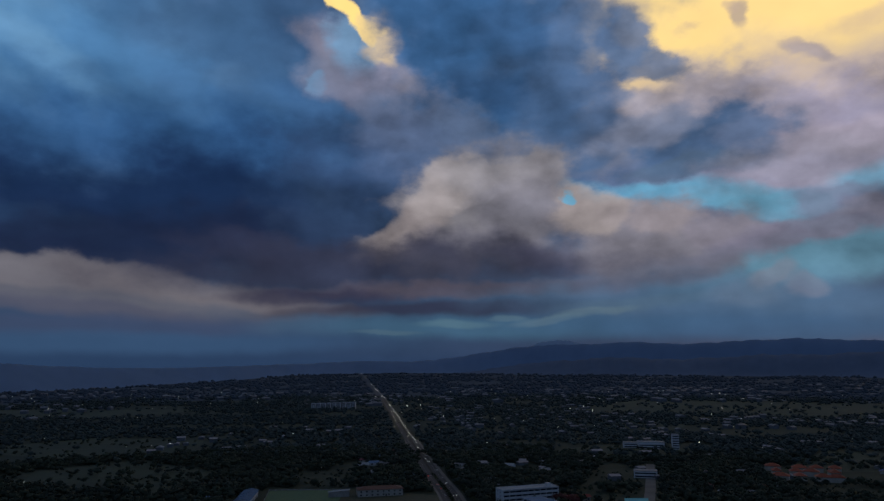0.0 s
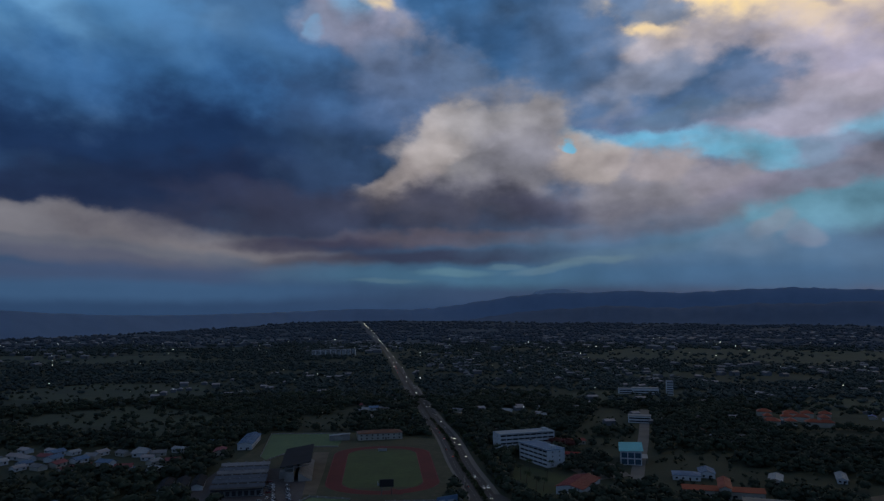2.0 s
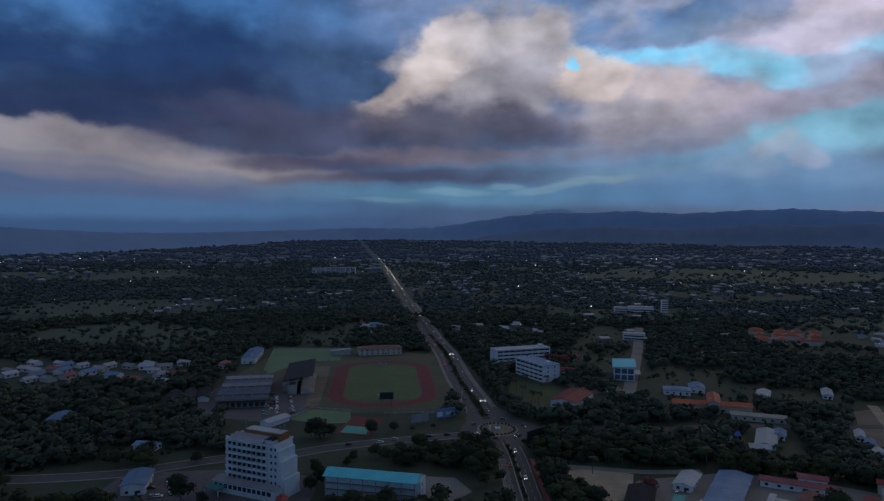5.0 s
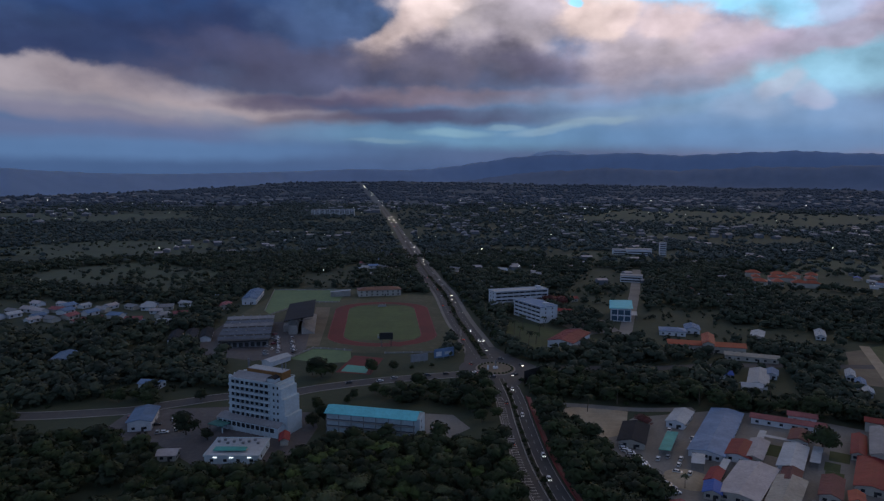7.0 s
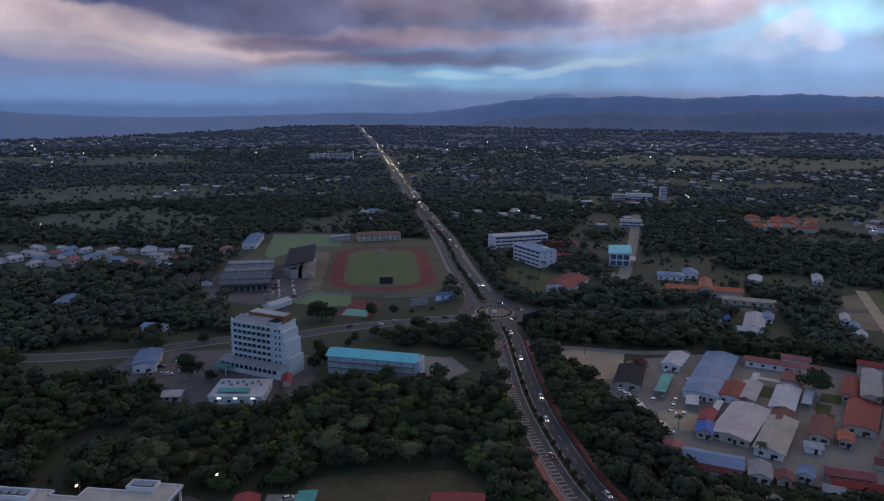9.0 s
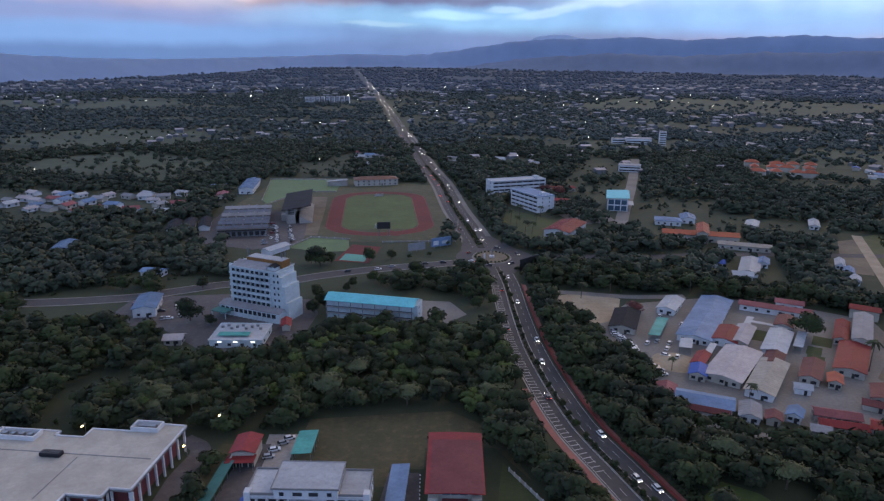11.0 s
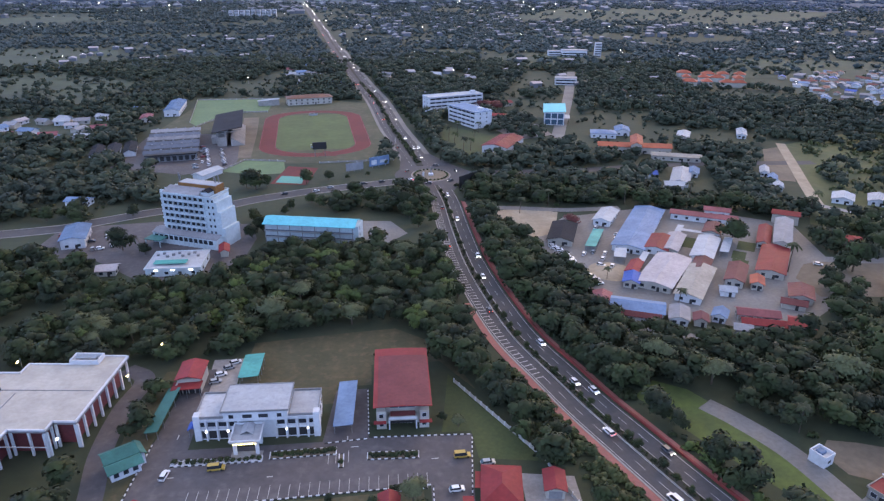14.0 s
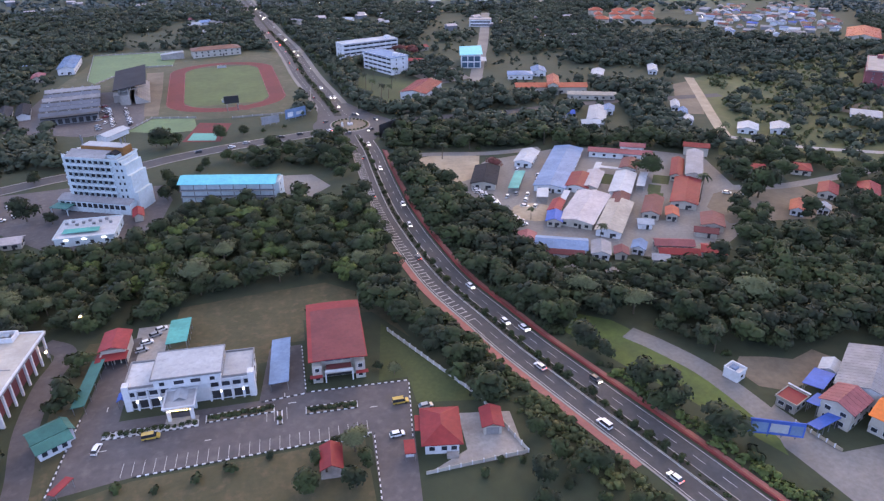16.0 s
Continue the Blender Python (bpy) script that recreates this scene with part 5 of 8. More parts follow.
wall_fence([(-233, 351), (-210, 381), (-262, 392)], 1.6, "white boundary wall round a yard", WHITE, 5)


def street_lamp(x, y, ang, h, lit, label):
    t = thing("street_lamp", x, y, ang, label, "lamp", "street lamps")
    box(t, "pole", STEEL, 0, 0, 0, 0.16, 0.16, h)
    box(t, "arm", STEEL, 0, 0.9, h - 0.1, 0.1, 1.9, 0.1)
    box(t, "lantern", lit, 0, 1.8, h - 0.35, 0.5, 0.8, 0.22, "lit lantern")


street_lamp(-116.3, 203, 180, 6, LAMP_WARM, "lamp post with a warm glowing lantern behind the hall")
street_lamp(-72.6, 208.6, 180, 7, LAMP_WARM, "lamp post with a warm glowing lantern at the wood's edge")
street_lamp(-79.3, 193, 180, 5, LAMP_WARM, "short lamp post with a warm glowing lantern")
# ---- hotel, school and sports ground ----
def hotel():
    t = thing("hotel", -84.5, 321.5, -24, "white eight-storey hotel with balconies and an orange rooftop hoarding", "hotel")
    keep_box(-84.5, 321, 40, 26, -24, 1)
    w, d, fl = 27.0, 15.0, 3.1
    box(t, "podium", PALEBLUE, -1, -3.0, 0, 36, 18, 5.2)
    shed_roof(t, R_TEAL, 0, 0, 0.1, 0.12, 0.4, 0.4, name="drain_cover")
    canopy = shed_roof(t, R_GREY, 0, 0, 5.0, 6.4, 4.2, 36.6, name="podium_roof", label="grey-green sloping roof over the podium")
    canopy.rotation_euler, canopy.location = (0, 0, radians(90)), (-1, -10.2, 0)
    box(t, "tower", PALEBLUE, -1, 0, 5.2, w, d, 6 * fl)
    top = 5.2 + 6 * fl
    for k in range(4):  # stepped east side
        box(t, "east_wing", PALEBLUE, w / 2 - 0.2 + k * 1.5, -1.0, 0, 1.7, 12.5 - k * 0.4, top - 0.4 - k * k * 1.6)
    for k in range(6):
        z = 5.5 + k * fl
        for j in range(8):
            x = -12.2 + j * 2.85
            window(t, x, -d / 2 - 0.02, z + 0.75, 2.35, 1.5, frame_mat=PALEBLUE)
            box(t, "balcony_divider", PALEBLUE, x + 1.42, -d / 2 - 0.5, z, 0.22, 1.0, 2.5)
        box(t, "balcony", PALEBLUE, -2.0, -d / 2 - 0.65, z - 0.2, 24.5, 1.35, 0.2)
        box(t, "balcony_rail", PALEBLUE, -2.0, -d / 2 - 1.25, z, 24.5, 0.12, 0.7)
        for j in range(2):
            window(t, w / 2 - 1.9 + j * 2.1, -d / 2 - 0.05 if j == 0 else -7.3, z + 0.8, 0.9, 1.2, frame_mat=PALEBLUE)
        for j in range(3):
            window(t, -w / 2 - 1.02, -4.4 + j * 4.2, z + 0.6, 1.4, 1.3, -90, frame_mat=PALEBLUE)
    for k in range(12):
        window(t, -16.6 + k * 2.75, -12.02, 2.4, 2.3, 2.0, 0, GLASS, PALEBLUE)
        box(t, "podium_pier", PALEBLUE, -18 + k * 2.75, -12.2, 0, 0.35, 0.5, 5.0)
    ring_parapet(t, PALEBLUE, -1, 0, top, w + 0.6, d + 0.6, 0.7)
    box(t, "roof_deck", R_WHITE, -1, 0, top, w - 0.4, d - 0.4, 0.25, "pale roof deck")
    slope = shed_roof(t, R_GREY, 0, 0, top + 0.6, top + 2.4, 6.0, 20, name="front_roof", label="pale sloping sheet roof behind the parapet")
    slope.rotation_euler, slope.location = (0, 0, radians(90)), (-3.5, -4.6, 0)
    box(t, "hoarding", R_AMBER, 1.5, 2.0, top + 0.3, 21, 6.5, 3.6, "faded orange rooftop enclosure")
    box(t, "penthouse_roof", R_WHITE, 1.5, 2.0, top + 3.9, 20.4, 5.9, 0.25)
    box(t, "lift_house", PALEBLUE, 8.5, -3.4, top, 4.6, 4.2, 1.8)
    gable(t, R_DARK, 8.5, -3.4, top + 1.8, 4.4, 4.0, 1.2, 0.3, "y", name="lift_roof")
    for x, y, h in ((-11.5, 3, 7), (-10.3, 2.2, 6), (9.0, 3, 6.5), (10.2, 4, 7), (7.6, 4.4, 6)):
        box(t, "aerial", STEEL, x, y, top + 0.2, 0.25, 0.25, h)
        box(t, "antenna", STEEL, x, y, top + h - 1.4, 0.7, 0.4, 1.8, bevel=0.1)
    gable(t, R_GREY, -16, -6.5, 5.2, 6, 5, 1.0, 0.3, "x", name="side_roof")
    box(t, "entrance_canopy", R_GREEN, -15, -15.0, 3.4, 9, 6, 0.3, "dark teal entrance canopy")
    for x in (-19, -11):
        box(t, "canopy_post", PALEBLUE, x, -17.4, 0, 0.4, 0.4, 3.4)
    for k in range(4):  # flared west edge
        box(t, "buttress", PALEBLUE, -w / 2 - 1.7, -6.0 + k * 3.6, 0, 1.6, 0.6, top + 1.2 - k * 0.2)
    return t


hotel()


def school():
    t = thing("school_building", -30.5, 313.5, -12.5, "three-storey school block with a bright cyan pitched roof", "school")
    keep_box(-30.5, 313.5, 48, 15, -12.5, 1)
    w, d = 43.5, 11.0
    gabled_wall(t, PALEBLUE, w, d - 2.0, 9.2, 1.7, "x")
    gable(t, R_CYAN, 0, 0, 9.3, w, d, 2.2, 0.9, "x", label="bright cyan sheet roof", ribs=40)
    for k in range(3):
        z = k * 3.05
        if k:
            box(t, "gallery_floor", CONCRETE, 0, -d / 2 + 0.5, z - 0.2, w, 2.4, 0.25)
            box(t, "gallery_rail", R_SLATE, 0, -d / 2 - 0.6, z + 0.35, w, 0.08, 0.5)
        for j in range(14):
            x = -w / 2 + 1.7 + j * (w - 3.4) / 13
            window(t, x, -d / 2 + 1.68, z + 0.7, 2.6, 1.8, 0, GLASS, R_SLATE)
        # dark strip on the wall paints the shade of the gallery recess
        box(t, "shaded_band", DARK, 0, -d / 2 + 1.74, z + 2.45, w - 0.5, 0.1, 0.5)
    for j in range(8):
        box(t, "column", GREY, -w / 2 + 0.4 + j * (w - 0.8) / 7, -d / 2 - 0.5, 0, 0.35, 0.35, 9.2)
    box(t, "stair_tower", PALEBLUE, w / 2 + 1.0, 0.4, 0, 2.2, d - 1.5, 9.6)
    for k in range(3):
        window(t, w / 2 + 2.12, -1.5, 1.2 + 3 * k, 1.0, 1.4, 90)
        box(t, "gallery_lamp", LAMP_WHITE, -8 + k * 8.5, -d / 2 + 0.2, 2.6, 0.3, 0.3, 0.2)


school()


def annex(x, y, w, d, ang, h, roof, wall, label, name="building", cat="building", n=5, pitch=1.4, along=None, windows=True, kind="gable", grp=""):
    """A plain building with windows, a door and a sheet roof."""
    t = thing(name, x, y, ang, label, cat, grp)
    keep_box(x, y, w, d, ang, 1.5)
    h *= 0.82 if h < 4.5 else 1.0
    along = along or ("x" if w > d else "y")
    if kind == "gable":
        gabled_wall(t, wall, w - 1.5, d - 1.5, h, pitch * 0.9, along)
    else:
        box(t, "wall", wall, 0, 0, 0, w - 1.0, d - 1.0, h)
    if kind == "gable":
        gable(t, roof, 0, 0, h, w - 0.6, d - 0.6, pitch, 0.3, along, ribs=int(max(w, d) / 1.6))
    elif kind == "hip":
        hip(t, roof, 0, 0, h, w - 1.0, d - 1.0, pitch)
    elif kind == "flat":
        box(t, "roof", roof, 0, 0, h, w - 0.4, d - 0.4, 0.3)
        ring_parapet(t, wall, 0, 0, h, w - 0.2, d - 0.2, 0.6, 0.25)
    else:
        shed_roof(t, roof, 0, 0, h, h + pitch, w, d)
        box(t, "upper_wall", wall, w * 0.2, 0, h, w * 0.5, d - 1.0, pitch * 0.55)
    if windows:
        z, framed = 1.0, math.hypot(x, y) < 270
        while z + 1.6 < h:
            for s in (-1, 1):
                m = max(2, int(w / (3.2 if framed else 5)))
                for k in range(m):
                    window(t, (k + 0.5) / m * (w - 1.6) - (w - 1.6) / 2, s * (d - 1.0) / 2, z, 1.5, 1.2, 0 if s < 0 else 180, pane=framed)
                m = max(2, int(d / (3.6 if framed else 7)))
                for k in range(m):
                    window(t, s * (w - 1.0) / 2, (k + 0.5) / m * (d - 1.6) - (d - 1.6) / 2, z, 1.5, 1.2, 90 * s, pane=framed)
            z += 3.0
        box(t, "door", DARK, w * 0.12, -(d - 1.0) / 2 - 0.03, 0, 1.1, 0.1, 2.1)
    return t


def flat_clinic():
    t = annex(-87.2, 286, 24, 20, 0, 4.2, R_WHITE, PALEBLUE, "low white building with a worn flat roof and lit frontage", kind="flat")
    for k in range(9):
        box(t, "roof_unit", STEEL, -9 + k * 2.2, 3 + 2 * math.sin(k * 2.1), 4.5, 1.2, 1.0, 0.9)
    box(t, "roof_stain", R_TEAL, -2, -4, 4.5, 14, 4.5, 0.02, "faded green roof coating")
    for x in (-7, 0, 7.5):
        box(t, "wall_lamp", LAMP_WHITE, x, -9.75, 2.8, 1.6, 0.2, 0.4, "lit white frontage lamp")


flat_clinic()
annex(-143.8, 322, 12, 22, 12, 4.5, R_BLUE, WHITE, "long shed with a pale blue sheet roof", "shed", "shed")
annex(-116, 282, 9, 8, 5, 3.2, R_PINKISH, CREAM, "small house with a faded sheet roof", "house", "house")
annex(-70, 300, 5, 10, 10, 3, R_RED, CREAM, "small red-roofed shelter beside the hotel", "shed", "shed", windows=False)
annex(-163, 378, 14, 9, -12, 3.4, R_BLUE, WHITE, "small house with a blue sheet roof", "house", "house")
annex(-242, 431, 12, 22, 10, 3.6, R_BLUE, WHITE, "shed with a pale blue sheet roof", "shed", "shed")


def oval(name, c, a, b, r0, r1, z, material, label, ang, n=24):
    """A stadium-shaped band: straight sides of length b, ends of radius r0 to r1."""
    v, f, m = [], [], 0
    co, si = math.cos(radians(ang)), math.sin(radians(ang))
    pts = []
    for k in range(n + 1):
        q = math.pi * k / n
        pts.append((math.cos(q), math.sin(q), b / 2))
    for k in range(n + 1):
        q = math.pi + math.pi * k / n
        pts.append((math.cos(q), math.sin(q), -b / 2))
    for x, y, o in pts:
        for r in (r0, r1):
            px, py = r * x * a, r * y * 0.8 + o
            v.append((c[0] + px * co - py * si, c[1] + px * si + py * co, z))
    k = len(pts)
    for i in range(k):
        p, q = 2 * i, 2 * ((i + 1) % k)
        f.append((p, p + 1, q + 1, q))
    return tagged(shaped(name, v, f, material), label, "running track", kind="structure")


TC, TA = (-46.0, 550), 5.0
oval("running_track", TC, 1.0, 96, 29, 41, 0.14, TRACK, "worn red running track round the pitch", TA)
co, si = math.cos(radians(TA)), math.sin(radians(TA))
patch("football_pitch", [(TC[0] + x * co - y * si, TC[1] + x * si + y * co) for x, y in ((-29, -48), (-23, -62), (23, -62), (29, -48), (29, 48), (22, 62), (-22, 62), (-29, 48))], 0.13, PITCH, "dull green grass football pitch", "pitch")
for k in (0, 7):
    oval("lane_line", TC, 1.0, 96, 29.2 + k * 1.6, 29.4 + k * 1.6, 0.16, R_FADED, "thin pale lane line of the track", TA)
patch("jump_lane", [(-30, 470), (-25, 470), (-31, 484), (-36, 484)], 0.17, TRACK, "short red run-up at the track's end", "running track")


def goal(x, y, ang):
    t = thing("football_goal", x, y, ang, "white football goal at the end of the pitch", "goal", "football goals", z=0.13)
    for s in (-1, 1):
        box(t, "post", WHITE, s * 3.6, 0, 0, 0.14, 0.14, 2.4)
        box(t, "stay", WHITE, s * 3.6, 0.9, 0, 0.1, 0.1, 1.6)
    box(t, "crossbar", WHITE, 0, 0, 2.4, 7.4, 0.14, 0.14)
    box(t, "net", R_WHITE, 0, 1.0, 0, 7.2, 0.05, 1.6)


goal(TC[0] - 58 * math.sin(radians(TA)), TC[1] + 58, TA)
goal(TC[0] + 56 * math.sin(radians(TA)), TC[1] - 56, TA + 180)


def grandstand():
    t = thing("grandstand", -109, 537, 8.5, "concrete grandstand under a dark cantilever roof", "grandstand")
    keep_box(-109, 537, 24, 72, 8, 3)
    shed_roof(t, R_DARK, -1, 0, 10.0, 13.5, 22, 66, 0.4, label="large dark sheet roof")
    for k in range(8):
        box(t, "tier", CONCRETE, 1 + k * -1.2 + 9, 0, 0, 1.2, 66, 0.8 + k * 0.75)
    box(t, "back_wall", CONCRETE, -5, 0, 0, 6, 66, 6.6)
    for k in range(8):
        y = -31 + k * 8.85
        box(t, "column", CONCRETE, -8.5, y, 0, 0.8, 0.8, 10.0)
        box(t, "beam", CONCRETE, -1, y, 9.6, 20, 0.5, 0.5).rotation_euler = (0, -math.atan2(3.5, 22), 0)
        box(t, "strut", CONCRETE, -2.5, y, 6.6, 0.5, 0.5, 4.2)
    for k in range(2):
        box(t, "stair_wall", CONCRETE, -11, -20 + k * 40, 0, 4, 8, 5)


grandstand()
patch("warm_up_strip", [(-93, 470), (-84, 470), (-90, 540), (-97, 604), (-110, 604)], 0.12, SOIL, "brown earth strip beside the track", "ground")


def scoreboard():
    t = thing("scoreboard", -36.5, 469, 6, "black scoreboard on two tall posts", "scoreboard", reach=5)
    box(t, "board", BLACK, 0, 0, 5.5, 9.5, 0.8, 4.8, "black display board")
    box(t, "frame", GREY, 0, 0.2, 5.3, 9.9, 0.5, 0.3)
    for x in (-3.4, 3.4):
        box(t, "post", STEEL, x, 0.3, 0, 0.4, 0.4, 5.6)
        box(t, "ladder", STEEL, x + 0.5, 0.6, 0, 0.1, 0.4, 5.4)


scoreboard()
patch("green_court", [(-152, 588), (-168, 690), (-94, 692), (-93, 628), (-123, 627), (-143, 572)], 0.12, COURT, "pale green playing court", "court")
patch("lower_court", [(-98, 437), (-86, 463), (-60, 457), (-56, 430), (-74, 428)], 0.12, COURT, "pale green practice court", "court")
patch("teal_court", [(-60, 410), (-44, 406), (-43, 420), (-58, 424)], 0.16, TEALCOURT, "teal and red hard court", "court")
patch("court_surround", [(-63, 408), (-41, 403), (-36, 440), (-56, 446)], 0.14, TRACK, "red surround of a hard court", "court")
for pts in ([(-98, 438), (-87, 464), (-59, 458)], [(-152, 588), (-168, 690), (-94, 692)], [(-93, 628), (-123, 627), (-143, 572)], [(-36, 452), (14, 456), (18, 520)]):
    wall_fence(pts, 1.2, "low pale wall along a sports court", CONCRETE, 6)


def market():
    t = thing("market_hall", -143, 503, 11, "market hall under many blue-grey sheet roofs", "market")
    keep_box(-143, 503, 40, 84, 11, 2)
    box(t, "wall", GREY, 0, 0, 0, 33, 76, 5.0)
    for k in range(6):
        y = -32 + k * 12.8
        gable(t, (R_SLATE, R_SLATE, R_SLATE, R_GREY, R_SLATE, R_GREY)[k], 0, y, 5.0 + (0.6 if k % 2 else 0.0), 35, 7.4, 1.5, 0.5, "x", ribs=16)
        # dark slab fills the gap between roofs, its colour standing for shade
        box(t, "clerestory", DARK, 0, y - 6.4, 4.6, 33, 4.2, 0.9)
        for q in range(5):
            box(t, "roof_vent", STEEL, -13 + q * 6.5, y + 0.6, 6.3 + (0.6 if k % 2 else 0.0), 1.2, 1.0, 0.8)
    for k in range(8):
        # open bays are only dark sheets on the walls, coloured as shade
        box(t, "side_bay", DARK, 16.6, -32 + k * 9, 0.5, 0.1, 5.5, 3.2)
        box(t, "front_bay", DARK, -14 + k * 4, -38.05, 0.4, 2.6, 0.1, 3.0)


market()
for k, (x, y) in enumerate(((-171, 494), (-181, 490), (-191, 486))):
    annex(x, y, 9, 30, 14, 3.6, R_DARK, WHITE, "low shed with a dark bowed roof", "shed", "shed", windows=False, pitch=1.8, grp="dark sheds")
annex(-59, 668, 43, 16, 13, 6.0, R_BROWN, CREAM, "two-storey block with a brown sheet roof beside the track", pitch=2.4, kind="hip")
annex(-96, 660, 20, 7, 12, 4.5, R_WHITE, CONCRETE, "small open stand with a white roof", kind="shed", windows=False)
annex(-176, 640, 14, 52, 6, 5, R_BLUE, WHITE, "long hall with a blue-grey sheet roof", pitch=1.8)
annex(-205, 640, 14, 12, 10, 4, R_BLUE, WHITE, "house with a pale blue roof", "house", "house")
annex(-190, 600, 10, 18, 10, 4, R_FADED, CREAM, "house with a faded red roof", "house", "house")
annex(-104, 428, 20, 9, 60, 3.6, R_WHITE, WHITE, "low white-roofed store behind the hotel", "store", "building", windows=False)


# ---- office blocks east of the highway ----
def slab_block(x, y, w, d, ang, floors, roof, label, wall=None, group=""):
    t = thing("office_block", x, y, ang, label, "building")
    wall = wall or WHITE
    keep_box(x, y, w, d, ang, 3)
    fh = 3.3
    for k in range(floors):
        box(t, "floor_band", wall, 0, 0, k * fh, w, d, 1.3)
        box(t, "window_band", GLASS, 0, 0, k * fh + 1.3, w - 0.8, d - 0.8, 1.5, "dark ribbon of windows")
        box(t, "lintel", wall, 0, 0, k * fh + 2.8, w, d, 0.5)
        n = int(w / 5.5)
        for j in range(n + 1):
            for s in (-1, 1):
                box(t, "pier", wall, -w / 2 + 0.3 + j * (w - 0.6) / n, s * (d / 2 - 0.2), k * fh + 1.3, 0.5, 0.4, 1.5)
    for s in (-1, 1):
        box(t, "end_wall", wall, s * (w / 2 - 0.3), 0, 0, 0.8, d + 0.2, floors * fh)
        for k in range(floors):
            for yy in (-d * 0.2, d * 0.2):
                window(t, s * (w / 2 + 0.12), yy, k * fh + 1.1, 1.1, 1.2, 90 * s)
    box(t, "roof", roof, 0, 0, floors * fh, w + 1.0, d + 1.0, 0.4)
    ring_parapet(t, wall, 0, 0, floors * fh + 0.4, w, d, 0.4)
    box(t, "lift_house", wall, w * 0.38, 0, floors * fh + 0.4, 4, 4, 2.4)
    return t


slab_block(75, 628, 54, 15, 20, 4, R_WHITE, "long white four-storey office block with ribbon windows")
slab_block(82, 566, 38, 17, -62, 4, R_BLUE, "white four-storey block with a pale blue roof")
annex(95, 482, 20, 38, -31, 5, R_RED, WHITE, "white hall with a red and white sheet roof", kind="gable", pitch=2)
annex(84, 660, 20, 10, 20, 4, R_MAROON, CREAM, "low house with a maroon roof among trees", "house", "house")
annex(118, 640, 30, 12, 10, 4, R_RED, CREAM, "low building with a red roof among trees")
annex(110, 585, 14, 10, -20, 3.5, R_RED, CREAM, "small house with a red roof", "house", "house")


def glass_front():
    t = thing("showroom", 156, 572, -14, "pale blue showroom with a glazed front and sheet roof", "building")
    keep_box(156, 575, 22, 52, -14, 3)
    w, d = 16.5, 36
    box(t, "wall", WHITE, 0, 0, 0, w, d, 10.5)
    shed_roof(t, R_CYAN, 0, 0, 10.6, 11.4, w + 2.5, d + 2.5, label="pale blue sheet roof")
    for k in range(2):
        for j in range(3):
            window(t, -5.2 + j * 5.2, -d / 2 - 0.05, 0.6 + k * 5.0, 4.4, 4.0, 0, BLUEGLASS)
    for j in range(5):
        for s in (-1, 1):
            window(t, s * w / 2, -14 + j * 7, 6.0, 4.5, 2.5, 90 * s, BLUEGLASS)
    box(t, "side_canopy", R_WHITE, w / 2 + 2.5, -4, 4.4, 5, 16, 0.3)
    for y in (-11, 3):
        box(t, "canopy_post", STEEL, w / 2 + 4.6, y, 0, 0.3, 0.3, 4.4)


glass_front()
annex(187, 464, 52, 12, -14, 4.6, R_ORANGE, CREAM, "long school row with an orange roof", pitch=2)
annex(190, 468, 9, 30, -20, 7.0, R_ORANGE, CREAM, "taller cross wing with an orange roof", pitch=2)
annex(208, 440, 34, 10, -20, 4, R_BEIGE, CREAM, "long low block with a beige roof")
annex(180, 512, 20, 14, -16, 4.2, R_BLUE, WHITE, "white house with a lilac-blue roof", "house", "house", kind="hip", pitch=2)
annex(198, 520, 12, 18, -16, 4.2, R_BLUE, WHITE, "white house with a lilac-blue roof", "house", "house", pitch=2)
annex(240, 500, 10, 22, -28, 4, R_WHITE, CREAM, "shed with a pale roof among trees", "shed", "shed")

# ---- roadside hoardings ----
def hoarding(x, y, ang, w, h, z, face, label, posts=3, panels=()):
    t = thing("billboard", x, y, ang, label, "billboard", reach=3)
    box(t, "board", face, 0, 0, z, w, 0.35, h)
    box(t, "back_frame", STEEL, 0, 0.35, z + h * 0.2, w * 0.96, 0.2, h * 0.6)
    for k in range(posts):
        box(t, "post", STEEL, -w / 2 + (k + 0.5) * w / posts, 0.5, 0, 0.35, 0.35, z + h * 0.9)
    for px, pz, pw, ph, m in panels:
        box(t, "poster", m, px, -0.2, z + pz, pw, 0.04, ph)


hoarding(56, 389, 43, 16, 7.5, 1.5, BLACK, "dark unlit billboard beside the roundabout")
hoarding(4, 440, 30, 15, 6, 1.2, R_BLUE, "blue and white billboard beside the roundabout", 3, ((-4, 1, 4, 3, WHITE), (3, 1.5, 5, 2, R_WHITE)))
hoarding(-12, 430, 24, 12, 5, 1.0, R_GREY, "grey weathered billboard beside the sports field")
hoarding(113.5, 112.5, -24, 13.5, 4.6, 1.2, R_DEEP, "weathered blue roadside billboard", 4, ((-4.2, 0.5, 4, 3.2, R_BLUE), (0.6, 0.8, 4.5, 2.8, R_WHITE), (4.8, 0.6, 3, 3.0, R_BLUE)))

# ---- clinic ----
CA = -33
annex(132.5, 309.5, 16, 62, -31, 3.6, R_BLUE, WHITE, "long clinic ward with a blue sheet roof", pitch=1.3)
annex(134, 288, 12, 20, CA, 3.6, R_RED, WHITE, "clinic wing with a red sheet roof", pitch=1.3)
annex(124, 257.5, 15.6, 36, -37, 3.6, R_PINKISH, CREAM, "wide clinic hall with a faded white sheet roof", pitch=1.3)
annex(132.5, 245.5, 11.5, 35, CA - 2, 3.6, R_BEIGE, WHITE, "clinic hall with a beige and white sheet roof", pitch=1.3)
